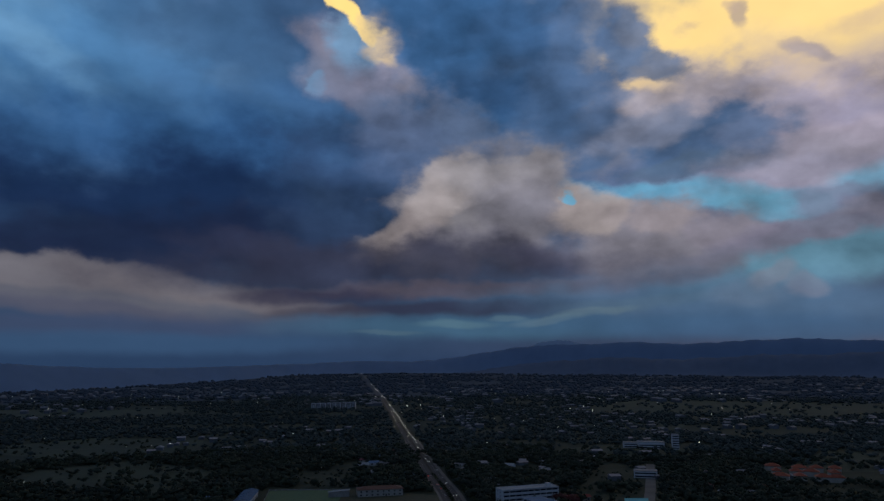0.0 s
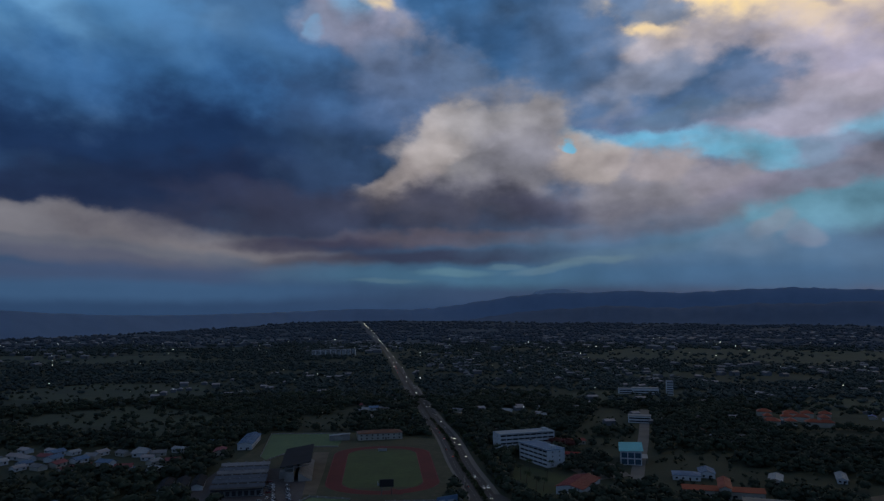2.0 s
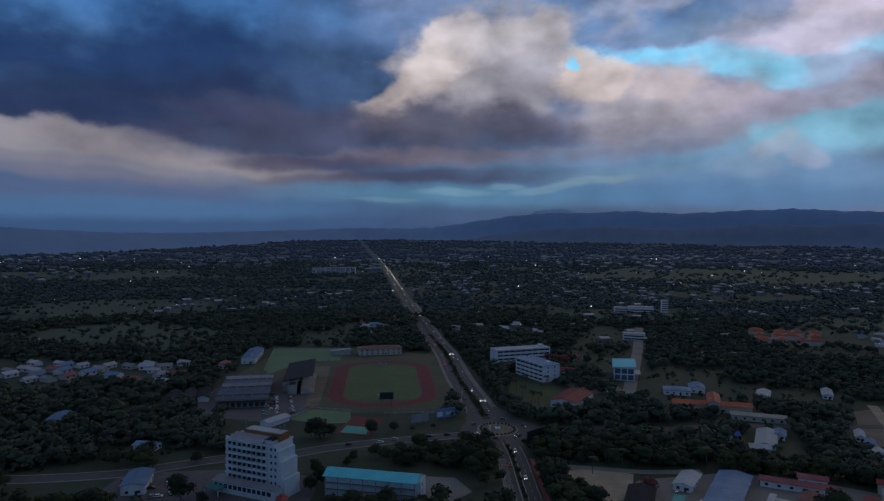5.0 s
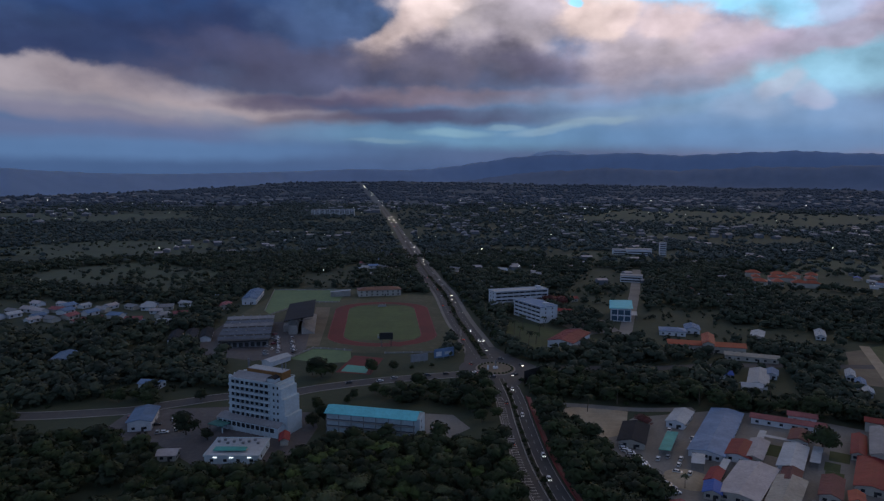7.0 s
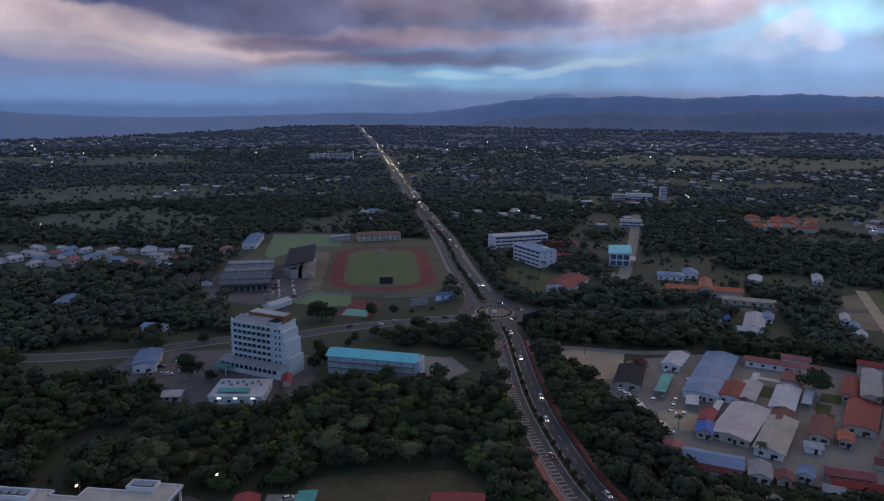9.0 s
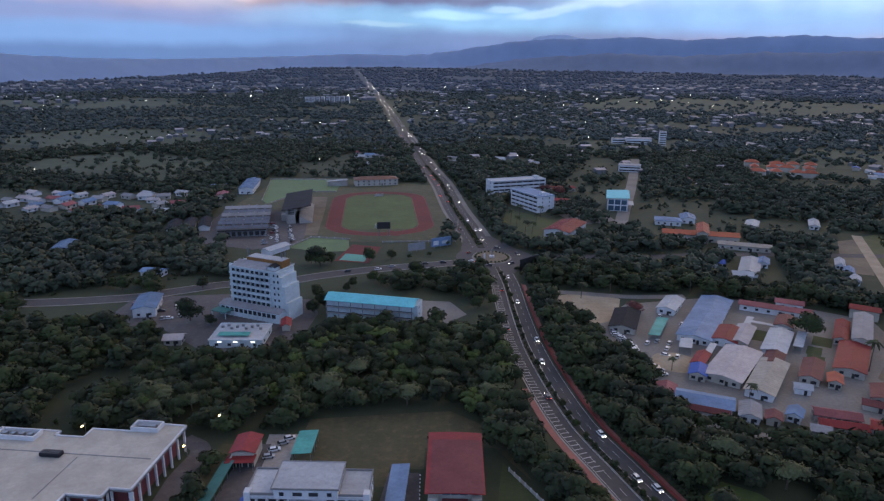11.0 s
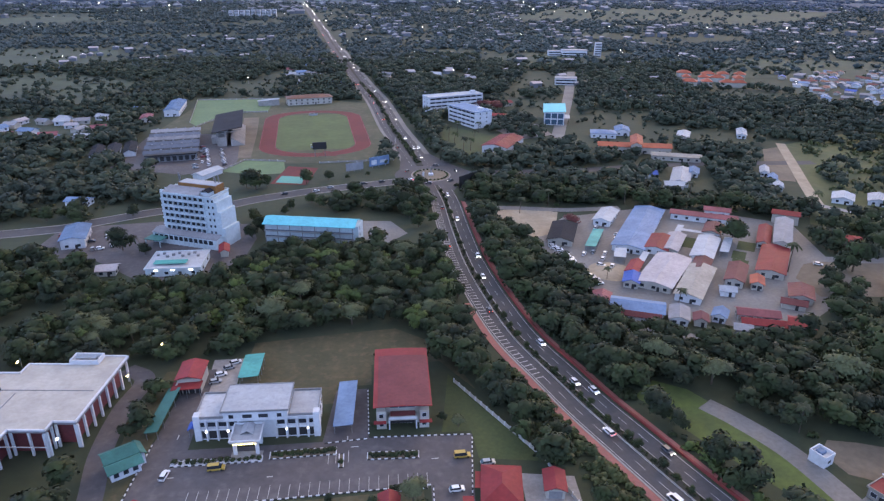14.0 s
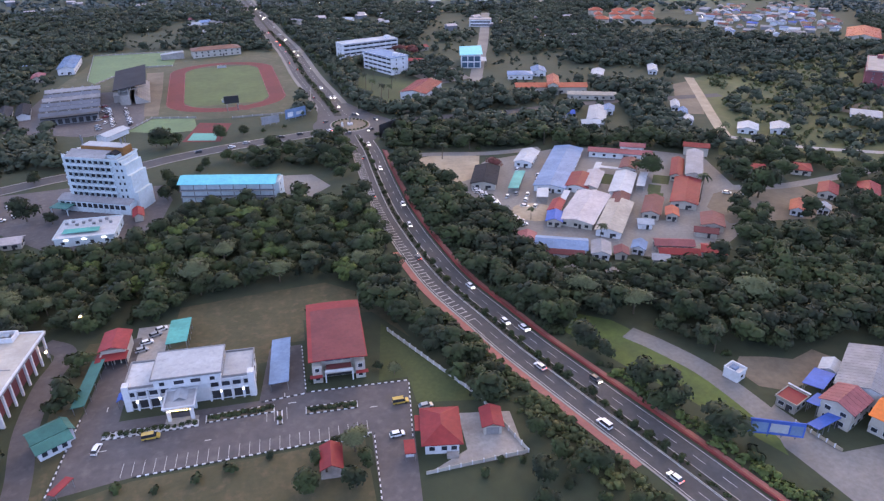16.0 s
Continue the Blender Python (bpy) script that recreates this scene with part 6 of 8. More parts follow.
annex(153.4, 280.4, 10.5, 29, CA, 3.6, R_WHITE, WHITE, "clinic ward with a white sheet roof", pitch=1.3)
annex(168.3, 303.5, 9, 16, CA, 3.6, R_MAROON, CREAM, "clinic ward with a maroon sheet roof", pitch=1.3)
annex(141, 288, 8.5, 24, CA, 3.6, R_PINKISH, CREAM, "clinic ward with a faded pink roof", pitch=1.3)
annex(172.1, 322, 34, 8, -27, 3.8, R_FADED, WHITE, "long low clinic row with a faded red roof")
annex(177.4, 264, 12.5, 34, CA - 1, 3.6, R_RED, CREAM, "clinic wing with a red sheet roof", pitch=1.3)
annex(198, 291.5, 8.5, 38, -32, 5.2, R_GREY, CREAM, "clinic wing with a dark grey sheet roof", pitch=1.3)
annex(189.5, 293, 6.5, 27, -32, 3.6, R_RED, CREAM, "clinic wing with a red sheet roof", pitch=1.3)
annex(153.7, 251.8, 8.6, 21, CA, 3.6, R_MAROON, CREAM, "low ward with a reddish brown roof")
annex(158.5, 243.5, 6, 9.5, -28, 3.4, R_ORANGE, CREAM, "small outbuilding with an orange-red roof")
annex(107, 251, 7.5, 11, -25, 3.4, R_DEEP, CREAM, "small shop with a deep blue roof", "shop", "shop")
annex(112, 262, 6, 14, CA, 3.4, R_RED, CREAM, "narrow outbuilding with a red roof")
annex(142.5, 237.5, 7, 6, -20, 3.0, R_WHITE, WHITE, "small white outbuilding with a pale roof")
annex(143, 262, 8, 14, CA, 3.6, R_MAROON, CREAM, "low outbuilding with a maroon roof")
annex(183, 329, 14, 7, -27, 4, R_FADED, WHITE, "small block with a faded pink roof")
annex(214, 316, 14, 8, -31, 5, R_RED, CREAM, "block with a red sheet roof behind the clinic")
for x, y, w, d in ((165, 283, 4, 20), (148, 300, 3, 24), (159, 300, 20, 3), (120, 272, 3, 14)):
    carport(x, y, w, d, CA, 2.6, R_WHITE, "covered walkway with a pale roof between the wards", 0.15, "walkway", 4)
carport(111, 276.8, 5.4, 11, -22, 3.2, R_WHITE, "white entrance canopy on columns", 0.3)
carport(105.3, 297.2, 5.2, 24, -27, 2.6, R_TEAL, "long pale green carport on steel posts", 0.4)
annex(92, 306.5, 13, 26, -21, 3.4, R_DARK, CREAM, "workshop with a dark grey sheet roof", "workshop", "workshop", pitch=1.6)
annex(121, 327.5, 10, 21, -32, 3.6, R_WHITE, WHITE, "white-roofed store beside the clinic", "store", "building")
annex(89, 236, 8, 8, -22, 3.2, R_FADED, CREAM, "house with a faded pink roof", "house", "house")
annex(100.2, 226.5, 21, 11, -23, 3.4, R_BLUE, WHITE, "long house row with a blue-grey sheet roof", "house", "house", pitch=1.6)
annex(99, 219.5, 15, 4, -23, 2.6, R_MAROON, WHITE, "lean-to with a rusty red roof", "lean-to", "house", windows=False)
annex(113.8, 219, 8, 12, -24, 3.2, R_GREY, WHITE, "white house with a grey roof", "house", "house")
annex(129.4, 217.5, 6, 8, -34, 3.2, R_BLUE, WHITE, "small house with a pale blue roof", "house", "house")
annex(120.5, 215, 6, 7, -24, 3, R_MAROON, CREAM, "small house with a rusty roof", "house", "house")
annex(143.8, 216.5, 16, 7, -18, 3.2, R_FADED, CREAM, "house row with a faded red roof", "house", "house")
annex(142, 209.5, 16, 6, -18, 2.8, R_RED, CREAM, "house row with a red roof", "house", "house")
annex(156, 207.5, 10, 8.5, -30, 3.2, R_RED, WHITE, "house with a red roof at the wood's edge", "house", "house")
annex(133, 207, 7, 6, -25, 2.6, R_GREY, GREY, "rusty grey shed at the slope's edge", "shed", "shed")
annex(171, 232, 10, 14, -30, 3.2, R_MAROON, CREAM, "house with a rusty red roof", "house", "house")
annex(163, 224, 10, 6, -30, 2.8, R_MAROON, CREAM, "low house with a rusty roof", "house", "house")


def sand_mound():
    v, f, n = [(0, 0, 1.1)], [], 28
    for j, (r, z) in enumerate(((3.2, 0.9), (6.2, 0.55), (8.6, 0.2), (10.2, 0.0))):
        for k in range(n):
            a = math.tau * k / n
            q = 1 + 0.13 * noise.noise((math.cos(a) * 1.5, math.sin(a) * 1.5, j * 0.4))
            v.append((r * q * math.cos(a), r * q * math.sin(a), z + 0.15 * noise.noise((k * 0.9, j, 3))))
    f += [(0, 1 + k, 1 + (k + 1) % n) for k in range(n)]
    for j in range(3):
        for k in range(n):
            a, b = 1 + j * n, 1 + (j + 1) * n
            f.append((a + k, b + k, b + (k + 1) % n, a + (k + 1) % n))
    ob = tagged(shaped("sand_mound", v, f, SAND), "broad low heap of pale sand in the clinic yard", "sand")
    ob.location = (102, 264, 0.02)


sand_mound()

# ---- houses to the east ----
for x, y, w, d, ang, roof, wall, lab in (
    (267, 346, 12, 15, -36, R_WHITE, WHITE, "white house with a pale sheet roof"),
    (285, 341, 11, 16, -36, R_WHITE, WHITE, "white house with a pale sheet roof"),
    (228, 285, 12, 9, -28, R_RED, CREAM, "house with a red hipped roof"),
    (251, 279, 10, 12, -34, R_RED, CREAM, "house with a red hipped roof"),
    (243, 250, 9, 15, -42, R_RED, CREAM, "house with a red roof among bushes"),
    (261, 245, 10, 17, -42, R_RED, CREAM, "house with a red roof among bushes"),
    (216, 236, 7, 13, -40, R_ORANGE, WHITE, "small house with an orange-red roof"),
    (226, 232, 6, 7, -40, R_WHITE, WHITE, "small white shed with a pale roof"),
    (356, 353, 18, 17, -40, R_WHITE, WHITE, "long shed with a pale roof"),
    (192, 395, 12, 34, -27, R_WHITE, WHITE, "shed with a pale sheet roof"),
    (204, 404, 8, 14, -27, R_BLUE, WHITE, "small shed with a blue roof"),
    (174, 402, 10, 8, -10, R_DEEP, WHITE, "small shed with a blue roof"),
    (180, 378, 12, 8, -15, R_WHITE, WHITE, "small shed with a pale roof"),
    (251, 402, 6, 16, -28, R_WHITE, WHITE, "small house with a pale blue roof"),
    (247, 385, 6, 14, -28, R_BLUE, WHITE, "small house with a pale blue roof"),
    (242, 370, 6, 10, -28, R_WHITE, WHITE, "small house with a pale blue roof"),
    (290, 505, 8, 24, -26, R_WHITE, WHITE, "shed with a bright pale roof"),
):
    annex(x, y, w, d, ang, 3.2, roof, wall, lab, "house", "house", kind="hip" if "hipped" in lab else "gable", pitch=1.7)
slab_block(434, 430, 60, 16, 47, 4, R_GREY, "faded red four-storey flats with pale bands", R_FADED)
annex(556, 580, 60, 30, 48, 6, R_ORANGE, CREAM, "large hall with an orange sheet roof", pitch=3)
annex(560, 500, 30, 22, 48, 5, R_WHITE, WHITE, "store with a wide pale roof")

# ---- shops by the access road ----
def shops():
    t = annex(126, 122.8, 6.4, 7, -66, 3.6, R_RED, R_BEIGE, "small shop with a red roof edged in white", "shop", "shop", kind="flat")
    box(t, "roof_edge", WHITE, 0, 3.4, 3.9, 6.4, 0.3, 0.35)
    annex(136, 115.5, 9.6, 11, -66, 6.0, R_FADED, CREAM, "two-storey shop with an orange-pink pitched roof", "shop", "shop", pitch=1.8)
    annex(152.5, 123.5, 17, 24, -50, 5.6, R_GREY, WHITE, "large warehouse with a pale grey-green roof", "warehouse", "warehouse", pitch=2.2)
    annex(146, 106.5, 13, 12, -62, 5.4, R_BRIGHT, CREAM, "shop with a bright orange roof", "shop", "shop", pitch=1.8)
    carport(137.6, 127, 5.6, 9.8, -58, 3.6, R_DEEP, "deep blue sheet canopy on posts", 0.6, "canopy")
    carport(128.3, 112.5, 3.4, 11, -74, 2.8, R_DEEP, "long deep blue awning before the shop", 0.5, "canopy")
    carport(131.2, 119.4, 3.4, 6, -66, 3.4, R_DEEP, "deep blue sheet canopy on posts", 0.5, "canopy")
    annex(145.5, 131.5, 6, 7, -50, 4.0, R_WHITE, WHITE, "small white bowed-roof store", "store", "building")
    wall_fence([(122.5, 116), (127, 104)], 1.2, "low yellow and white wall before the shop", SAND, 2.2)


shops()


def hut():
    t = thing("hut", 118.4, 137.6, 25, "small white block hut with a sunken roof", "hut", reach=5)
    box(t, "wall", WHITE, 0, 0, 0, 4.2, 4.6, 2.8)
    ring_parapet(t, WHITE, 0, 0, 2.8, 4.4, 4.8, 0.9, 0.3)
    box(t, "tank", R_BLUE, 0, 0.4, 2.8, 2.2, 2.0, 0.8, "pale blue tank on the roof", bevel=0.15)
    window(t, 0, -2.32, 1.2, 1.2, 0.9)
    window(t, 2.12, 0, 1.2, 1.2, 0.9, 90)


hut()
# ---- trees ----
def crown_data(seed, r, h, lobes, leaves, size, low=0.14):
    """Vertices and faces of a crown about its foot: lobes of leaves round a few limbs."""
    rng = np.random.default_rng(seed)
    V, F, N = [], [], []
    base = 0
    for k in range(lobes):
        a, q = rng.uniform(0, math.tau), math.sqrt(rng.uniform(0, 1)) * 0.62 * r if k else 0.0
        lr = r * rng.uniform(0.42, 0.62) * (1.15 if k == 0 else 1.0)
        c = (q * math.cos(a), q * math.sin(a), h * (low + 0.22) + (h * (1 - low) * 0.5) * rng.uniform(-0.3, 0.75) * (1 - 0.6 * q / r))
        rad = (lr * rng.uniform(0.9, 1.2), lr * rng.uniform(0.9, 1.2), lr * rng.uniform(0.6, 0.85))
        v, f, a = core(c, rad, rng)
        V.append(v)
        N.append(a)
        F.append(np.array([[base + i for i in t] + [-1] for t in f]))
        base += len(v)
        q4, b = leaf_mesh(rng, c, rad, leaves, size)
        V.append(q4)
        N.append(b)
        F.append(base + np.arange(leaves * 4).reshape(-1, 4))
        base += leaves * 4
    V, N = np.concatenate(V), np.concatenate(N)
    whole = V - (0, 0, h * 0.45)
    N = N + 0.45 * whole / np.linalg.norm(whole, axis=1, keepdims=True)
    return V, np.concatenate(F), N / np.linalg.norm(N, axis=1, keepdims=True)


def trunk_bm(h, r, limbs, seed, spread):
    rng = random.Random(seed)
    bm = bmesh.new()

    def limb(a, b, r0, r1):
        a, b = Vector(a), Vector(b)
        res = bmesh.ops.create_cone(bm, segments=6, radius1=r0, radius2=r1, depth=(b - a).length, cap_ends=True)
        bmesh.ops.transform(bm, matrix=Matrix.Translation((a + b) / 2) @ (b - a).to_track_quat("Z", "Y").to_matrix().to_4x4(), verts=res["verts"])

    limb((0, 0, 0), (0.1 * r, 0, h * 0.5), r, r * 0.7)
    for k in range(limbs):
        a = math.tau * k / limbs + rng.random()
        limb((0, 0, h * rng.uniform(0.3, 0.48)), (spread * math.cos(a), spread * math.sin(a), h * rng.uniform(0.6, 0.75)), r * 0.55, r * 0.2)
    return bm


def tree_thing(name, seed, r, h, lobes, leaves, size, material, label):
    t = thing(name, 0, -400, 0, label, "tree")
    part("trunk", trunk_bm(h, 0.028 * h, 4, seed, r * 0.5), BARK, t, "brown tapered trunk with limbs")
    v, f, nor = crown_data(seed, r, h, lobes, leaves, size)
    me = bpy.data.meshes.new("crown")
    me.from_pydata(v.tolist(), [], [tuple(int(i) for i in q if i >= 0) for q in f])
    soft_shade(me, nor.tolist())
    me.materials.append(material)
    ob = new("crown", me)
    ob.parent = t
    tagged(ob, "leafy crown")
    return t


def palm_thing(label):
    t = thing("palm_tree", 0, -420, 0, label, "palm tree")
    bm = bmesh.new()
    for k in range(5):
        res = bmesh.ops.create_cone(bm, segments=7, radius1=0.24 - k * 0.02, radius2=0.22 - k * 0.02, depth=2.1, cap_ends=True)
        bmesh.ops.translate(bm, vec=(0.05 * k * k, 0, 1 + k * 2.0), verts=res["verts"])
    part("trunk", bm, BARK, t, "slender ringed trunk")
    rng = random.Random(4)
    v, f = [], []
    for k in range(18):
        a, droop = math.tau * k / 18 + rng.uniform(-0.1, 0.1), rng.uniform(0.5, 1.3)
        up = rng.uniform(0.2, 1.0)
        prev = None
        for j in range(6):
            u = j / 5
            rr = 3.4 * u
            z = 10.4 + up * 2.0 * u - droop * 3.0 * u * u
            w = 0.5 * math.sin(math.pi * min(1, u * 0.85 + 0.12)) + 0.04
            c = Vector((0.8 + rr * math.cos(a), rr * math.sin(a), z))
            s = Vector((-math.sin(a), math.cos(a), 0)) * w
            i = len(v)
            v += [tuple(c - s - Vector((0, 0, 0.25 * w))), tuple(c), tuple(c + s - Vector((0, 0, 0.25 * w)))]
            if prev is not None:
                f += [(prev, i, i + 1, prev + 1), (prev + 1, i + 1, i + 2, prev + 2)]
            prev = i
    shaped("fronds", v, f, LEAF, t, "arching dark green fronds")
    return t


def free(x, y, extra=0.0):
    """True where no building, road or court stands."""
    d = np.hypot(OUT[:, 0] - x, OUT[:, 1] - y)
    return bool(np.all(d > OUT[:, 2] + extra))


def inside(x, y, poly):
    c = False
    for i in range(len(poly)):
        (x0, y0), (x1, y1) = poly[i - 1], poly[i]
        if (y0 > y) != (y1 > y) and x < (x1 - x0) * (y - y0) / (y1 - y0) + x0:
            c = not c
    return c


OUT = np.array(KEEP_OUT)
OPEN = [  # grounds that stay without trees
    [(90, 150), (103, 152), (114, 124), (120, 100), (112, 98), (98, 124)],
    [(92, 216), (112, 203), (134, 199), (162, 199), (160, 208), (104, 224)],
    [(300, 474), (290, 440), (272, 395), (250, 345), (238, 352), (258, 420), (280, 470)],
    [(-125, 384), (-84, 380), (-66, 390), (-15, 404), (14, 412), (16, 440), (-110, 448), (-140, 440)],
    [(-66, 330), (-30, 336), (-24, 384), (-45, 381), (-84, 360)],
    [(-66, 133), (-47, 136), (12, 139), (11, 108), (21, 108), (26, 159), (-3, 162), (-3, 205), (-55, 208), (-62, 200)],
    [(17, 195), (26, 186), (49, 124), (22, 120), (24, 160)],
    [(70, 303), (90, 247), (110, 205), (165, 200), (205, 268), (220, 312), (190, 335), (100, 350), (60, 348)],
    [(-175, 560), (-165, 440), (0, 432), (16, 520), (8, 665), (-95, 705), (-172, 705)],
    [(-200, 300), (-128, 296), (-105, 266), (-62, 266), (-52, 300), (24, 296), (24, 345), (-60, 360), (-200, 350)],
    [(88, 172), (99, 172), (105, 150), (96, 142)],
    [(103, 146), (114, 130), (122, 126), (128, 100), (155, 100), (150, 60), (126, 70), (118, 92), (112, 118)],
    [(121, 146), (150, 146), (154, 128), (128, 126)],
    [(78, 172), (88, 181), (99, 172), (106, 156), (96, 142), (90, 146)],
    [(-46, 206), (-42, 220), (-13, 223), (8, 226), (18, 210), (0, 205)],
    [(60, 570), (130, 500), (66, 446), (48, 500)],
    [(-370, 540), (-215, 525), (-215, 610), (-370, 620)],
    [(440, 620), (560, 570), (670, 720), (600, 840), (440, 740)],
    [(340, 720), (450, 705), (475, 800), (360, 830)],
    [(200, 228), (240, 226), (240, 266), (205, 270)],
]
PASTURE = [  # grassland with few trees
    [(-520, 770), (-385, 890), (-235, 800), (-255, 660), (-400, 690)],
    [(-700, 1000), (-560, 1150), (-380, 1120), (-330, 960), (-480, 900)],
    [(210, 880), (330, 880), (350, 1000), (230, 1040), (140, 960)],
    [(380, 800), (640, 760), (760, 900), (520, 960)],
    [(300, 1700), (900, 1500), (1300, 1900), (600, 2150)],
    [(-1200, 1500), (-700, 1550), (-600, 1800), (-1150, 1800)],
]
OPEN_BOUNDS = [(min(p[0] for p in q), max(p[0] for p in q), min(p[1] for p in q), max(p[1] for p in q)) for q in OPEN]


def pasture(x, y):
    return any(inside(x, y, q) for q in PASTURE)


def open_ground(x, y):
    return any(b[0] <= x <= b[1] and b[2] <= y <= b[3] and inside(x, y, q) for q, b in zip(OPEN, OPEN_BOUNDS))


TEMPLATES = [
    tree_thing("tree", 11, 5.2, 11.0, 8, 112, 0.38, LEAF, "broad dark green tree with a dense rounded crown"),
    tree_thing("tree", 12, 4.2, 9.0, 7, 108, 0.36, LEAF, "dark green tree with an uneven crown"),
    tree_thing("tree", 13, 3.2, 7.5, 6, 105, 0.3, LEAF, "small dark green tree with a loose crown"),
    tree_thing("tree", 14, 5.6, 12.5, 8, 120, 0.34, LEAF_PALE, "pale grey-green tree with a thin crown"),
]
LIGHT_TREE = tree_thing("tree", 16, 4.6, 9.5, 8, 120, 0.36, LEAF_LIGHT, "light green feathery tree in the woods")
PALM = palm_thing("tall palm with drooping dark fronds")
RED_TREE = tree_thing("tree", 15, 5.0, 8.0, 7, 110, 0.36, LEAF_RED, "tree with dull red foliage")
rng = random.Random(5)
TAKEN = []


def plant(template, x, y, s, z=0.0):
    TAKEN.append((x, y, 3.2 * s))
    ob = copy_thing(template, pose(x, y, z, 0, 0, rng.uniform(0, 360)) @ Matrix.Diagonal((s, s, s * rng.uniform(0.9, 1.15), 1)))
    ob.matrix_basis = pose(x, y, z, 0, 0, rng.uniform(0, 360)) @ Matrix.Diagonal((s, s, s * rng.uniform(0.9, 1.15), 1))
    return ob


# single trees that stand out
for x, y, s, k in ((209, 254, 1.6, 0), (189, 237, 1.0, 0), (98, 318, 0.7, 1), (172, 291, 1.5, 0), (-118, 308, 1.2, 0), (-106, 302, 0.9, 1), (-56, 326, 1.2, 1), (-60, 318, 1.0, 1), (-52, 334, 0.9, 2), (-62, 340, 1.0, 1), (-150, 345, 1.1, 0), (-170, 352, 1.2, 1), (-128, 356, 1.0, 1), (18, 340, 1.1, 0), (8, 352, 1.0, 1), (22, 326, 1.0, 1), (-20, 352, 0.9, 1), (-48, 352, 0.7, 1),
                   (-70, 398, 1.5, 0), (-76, 402, 1.1, 1), (-64, 402, 1.0, 1), (-41, 406, 1.2, 1), (-28, 413, 0.9, 1), (-35, 369, 1.0, 1), (-30, 366, 0.9, 1), (-10, 380, 1.1, 0), (-2, 376, 0.9, 1), (12, 366, 1.1, 0), (14, 352, 1.3, 0), (20, 372, 0.9, 1), (-46, 360, 0.8, 1), (-16, 414, 0.5, 2), (-4, 420, 0.5, 2),
                   (92, 188, 1.0, 3), (106, 176, 1.05, 3), (146, 170, 1.2, 3), (-2.5, 163.5, 0.35, 2), (17.5, 165.5, 0.5, 2), (22, 162, 0.4, 3),
                   (-70, 182, 0.5, 1), (-3, 131, 0.7, 2), (7, 133, 0.7, 3), (9, 127, 0.8, 2), (6, 121, 0.9, 1), (-6, 122, 0.9, 1), (55, 128, 0.9, 1), (62, 113, 1.0, 0),
                   (57, 118, 0.9, 1), (50, 112, 1.0, 1), (47, 104, 1.0, 2), (68, 100, 0.8, 2), (71.5, 150.5, 0.0, 2)):
    if s:
        plant(TEMPLATES[k], x, y, s)
for x, y, s in ((78, 342, 0.9), (96, 352, 1.0), (140, 352, 1.0), (118, 229, 0.75), (180, 256, 1.15), (98, 256, 0.6), (120, 150, 0.8), (132, 160, 0.8), (180, 356, 1.0), (200, 345, 1.1), (150, 358, 0.9),
                (240, 330, 1.0), (232, 322, 1.1), (64, 470, 1.0), (70, 476, 0.9), (60, 490, 1.0), (76, 500, 0.9), (58, 508, 1.0), (66, 520, 1.0), (84, 530, 0.9)):
    plant(PALM, x, y, s)
plant(RED_TREE, 102, 322, 0.9)
plant(RED_TREE, 104, 630, 1.5)
plant(RED_TREE, 116, 622, 1.4)
# young trees along the median
line = smooth(MAIN, 12)
for i in range(30, len(line) - 6, 3):
    x, y = line[i]
    if y > 110 and rng.random() < 0.8:
        plant(TEMPLATES[2 if rng.random() < 0.8 else 1], x, y, rng.uniform(0.3, 0.5), 0.28)
# slim trees along the straight highway
for k in range(26):
    y = 470 + k * 13
    x = 34 - (y - 440) * 0.122 + 15 + rng.uniform(-1.5, 1.5)
    plant(TEMPLATES[2], x, y, rng.uniform(0.8, 1.25))
NEAR_BELT = [
    ([(-118, 214), (-75, 219), (-42, 222), (-13, 225), (8, 228), (19, 213), (27, 207), (36, 222), (31, 290), (-8, 296), (-54, 294), (-64, 262), (-112, 262)], 4.6),
    ([(60, 222), (70, 208), (84, 183), (101, 171), (112, 162), (121, 148), (134, 146), (146, 146), (165, 148), (215, 150), (222, 205), (175, 215), (160, 199), (130, 196), (112, 199), (96, 208), (84, 226), (70, 236)], 5.0),
    ([(17, 204), (30, 214), (38, 188), (44, 172), (37, 172), (28, 186)], 4.4),
    ([(55, 250), (75, 232), (88, 240), (86, 262), (72, 300), (60, 335), (52, 340), (50, 290)], 4.6),
]
placed, OVERFLOW = 0, []
for poly, gap in NEAR_BELT:
    x0, x1, y0, y1 = min(p[0] for p in poly), max(p[0] for p in poly), min(p[1] for p in poly), max(p[1] for p in poly)
    for _ in range(int((x1 - x0) * (y1 - y0) / gap ** 2 * 3)):
        x, y = rng.uniform(x0, x1), rng.uniform(y0, y1)
        if inside(x, y, poly) and free(x, y, 1.5) and not open_ground(x, y) and all((x - a) ** 2 + (y - b) ** 2 > (gap * 0.86) ** 2 for a, b, _ in TAKEN):
            q = rng.random()
            if placed >= 255:
                OVERFLOW.append((x, y, rng.uniform(0.75, 1.15)))
                TAKEN.append((x, y, 3))
                continue
            plant(LIGHT_TREE if rng.random() < 0.13 else TEMPLATES[0 if q < 0.4 else 1 if q < 0.72 else 2 if q < 0.93 else 3], x, y, rng.uniform(0.65, 1.05))
            placed += 1


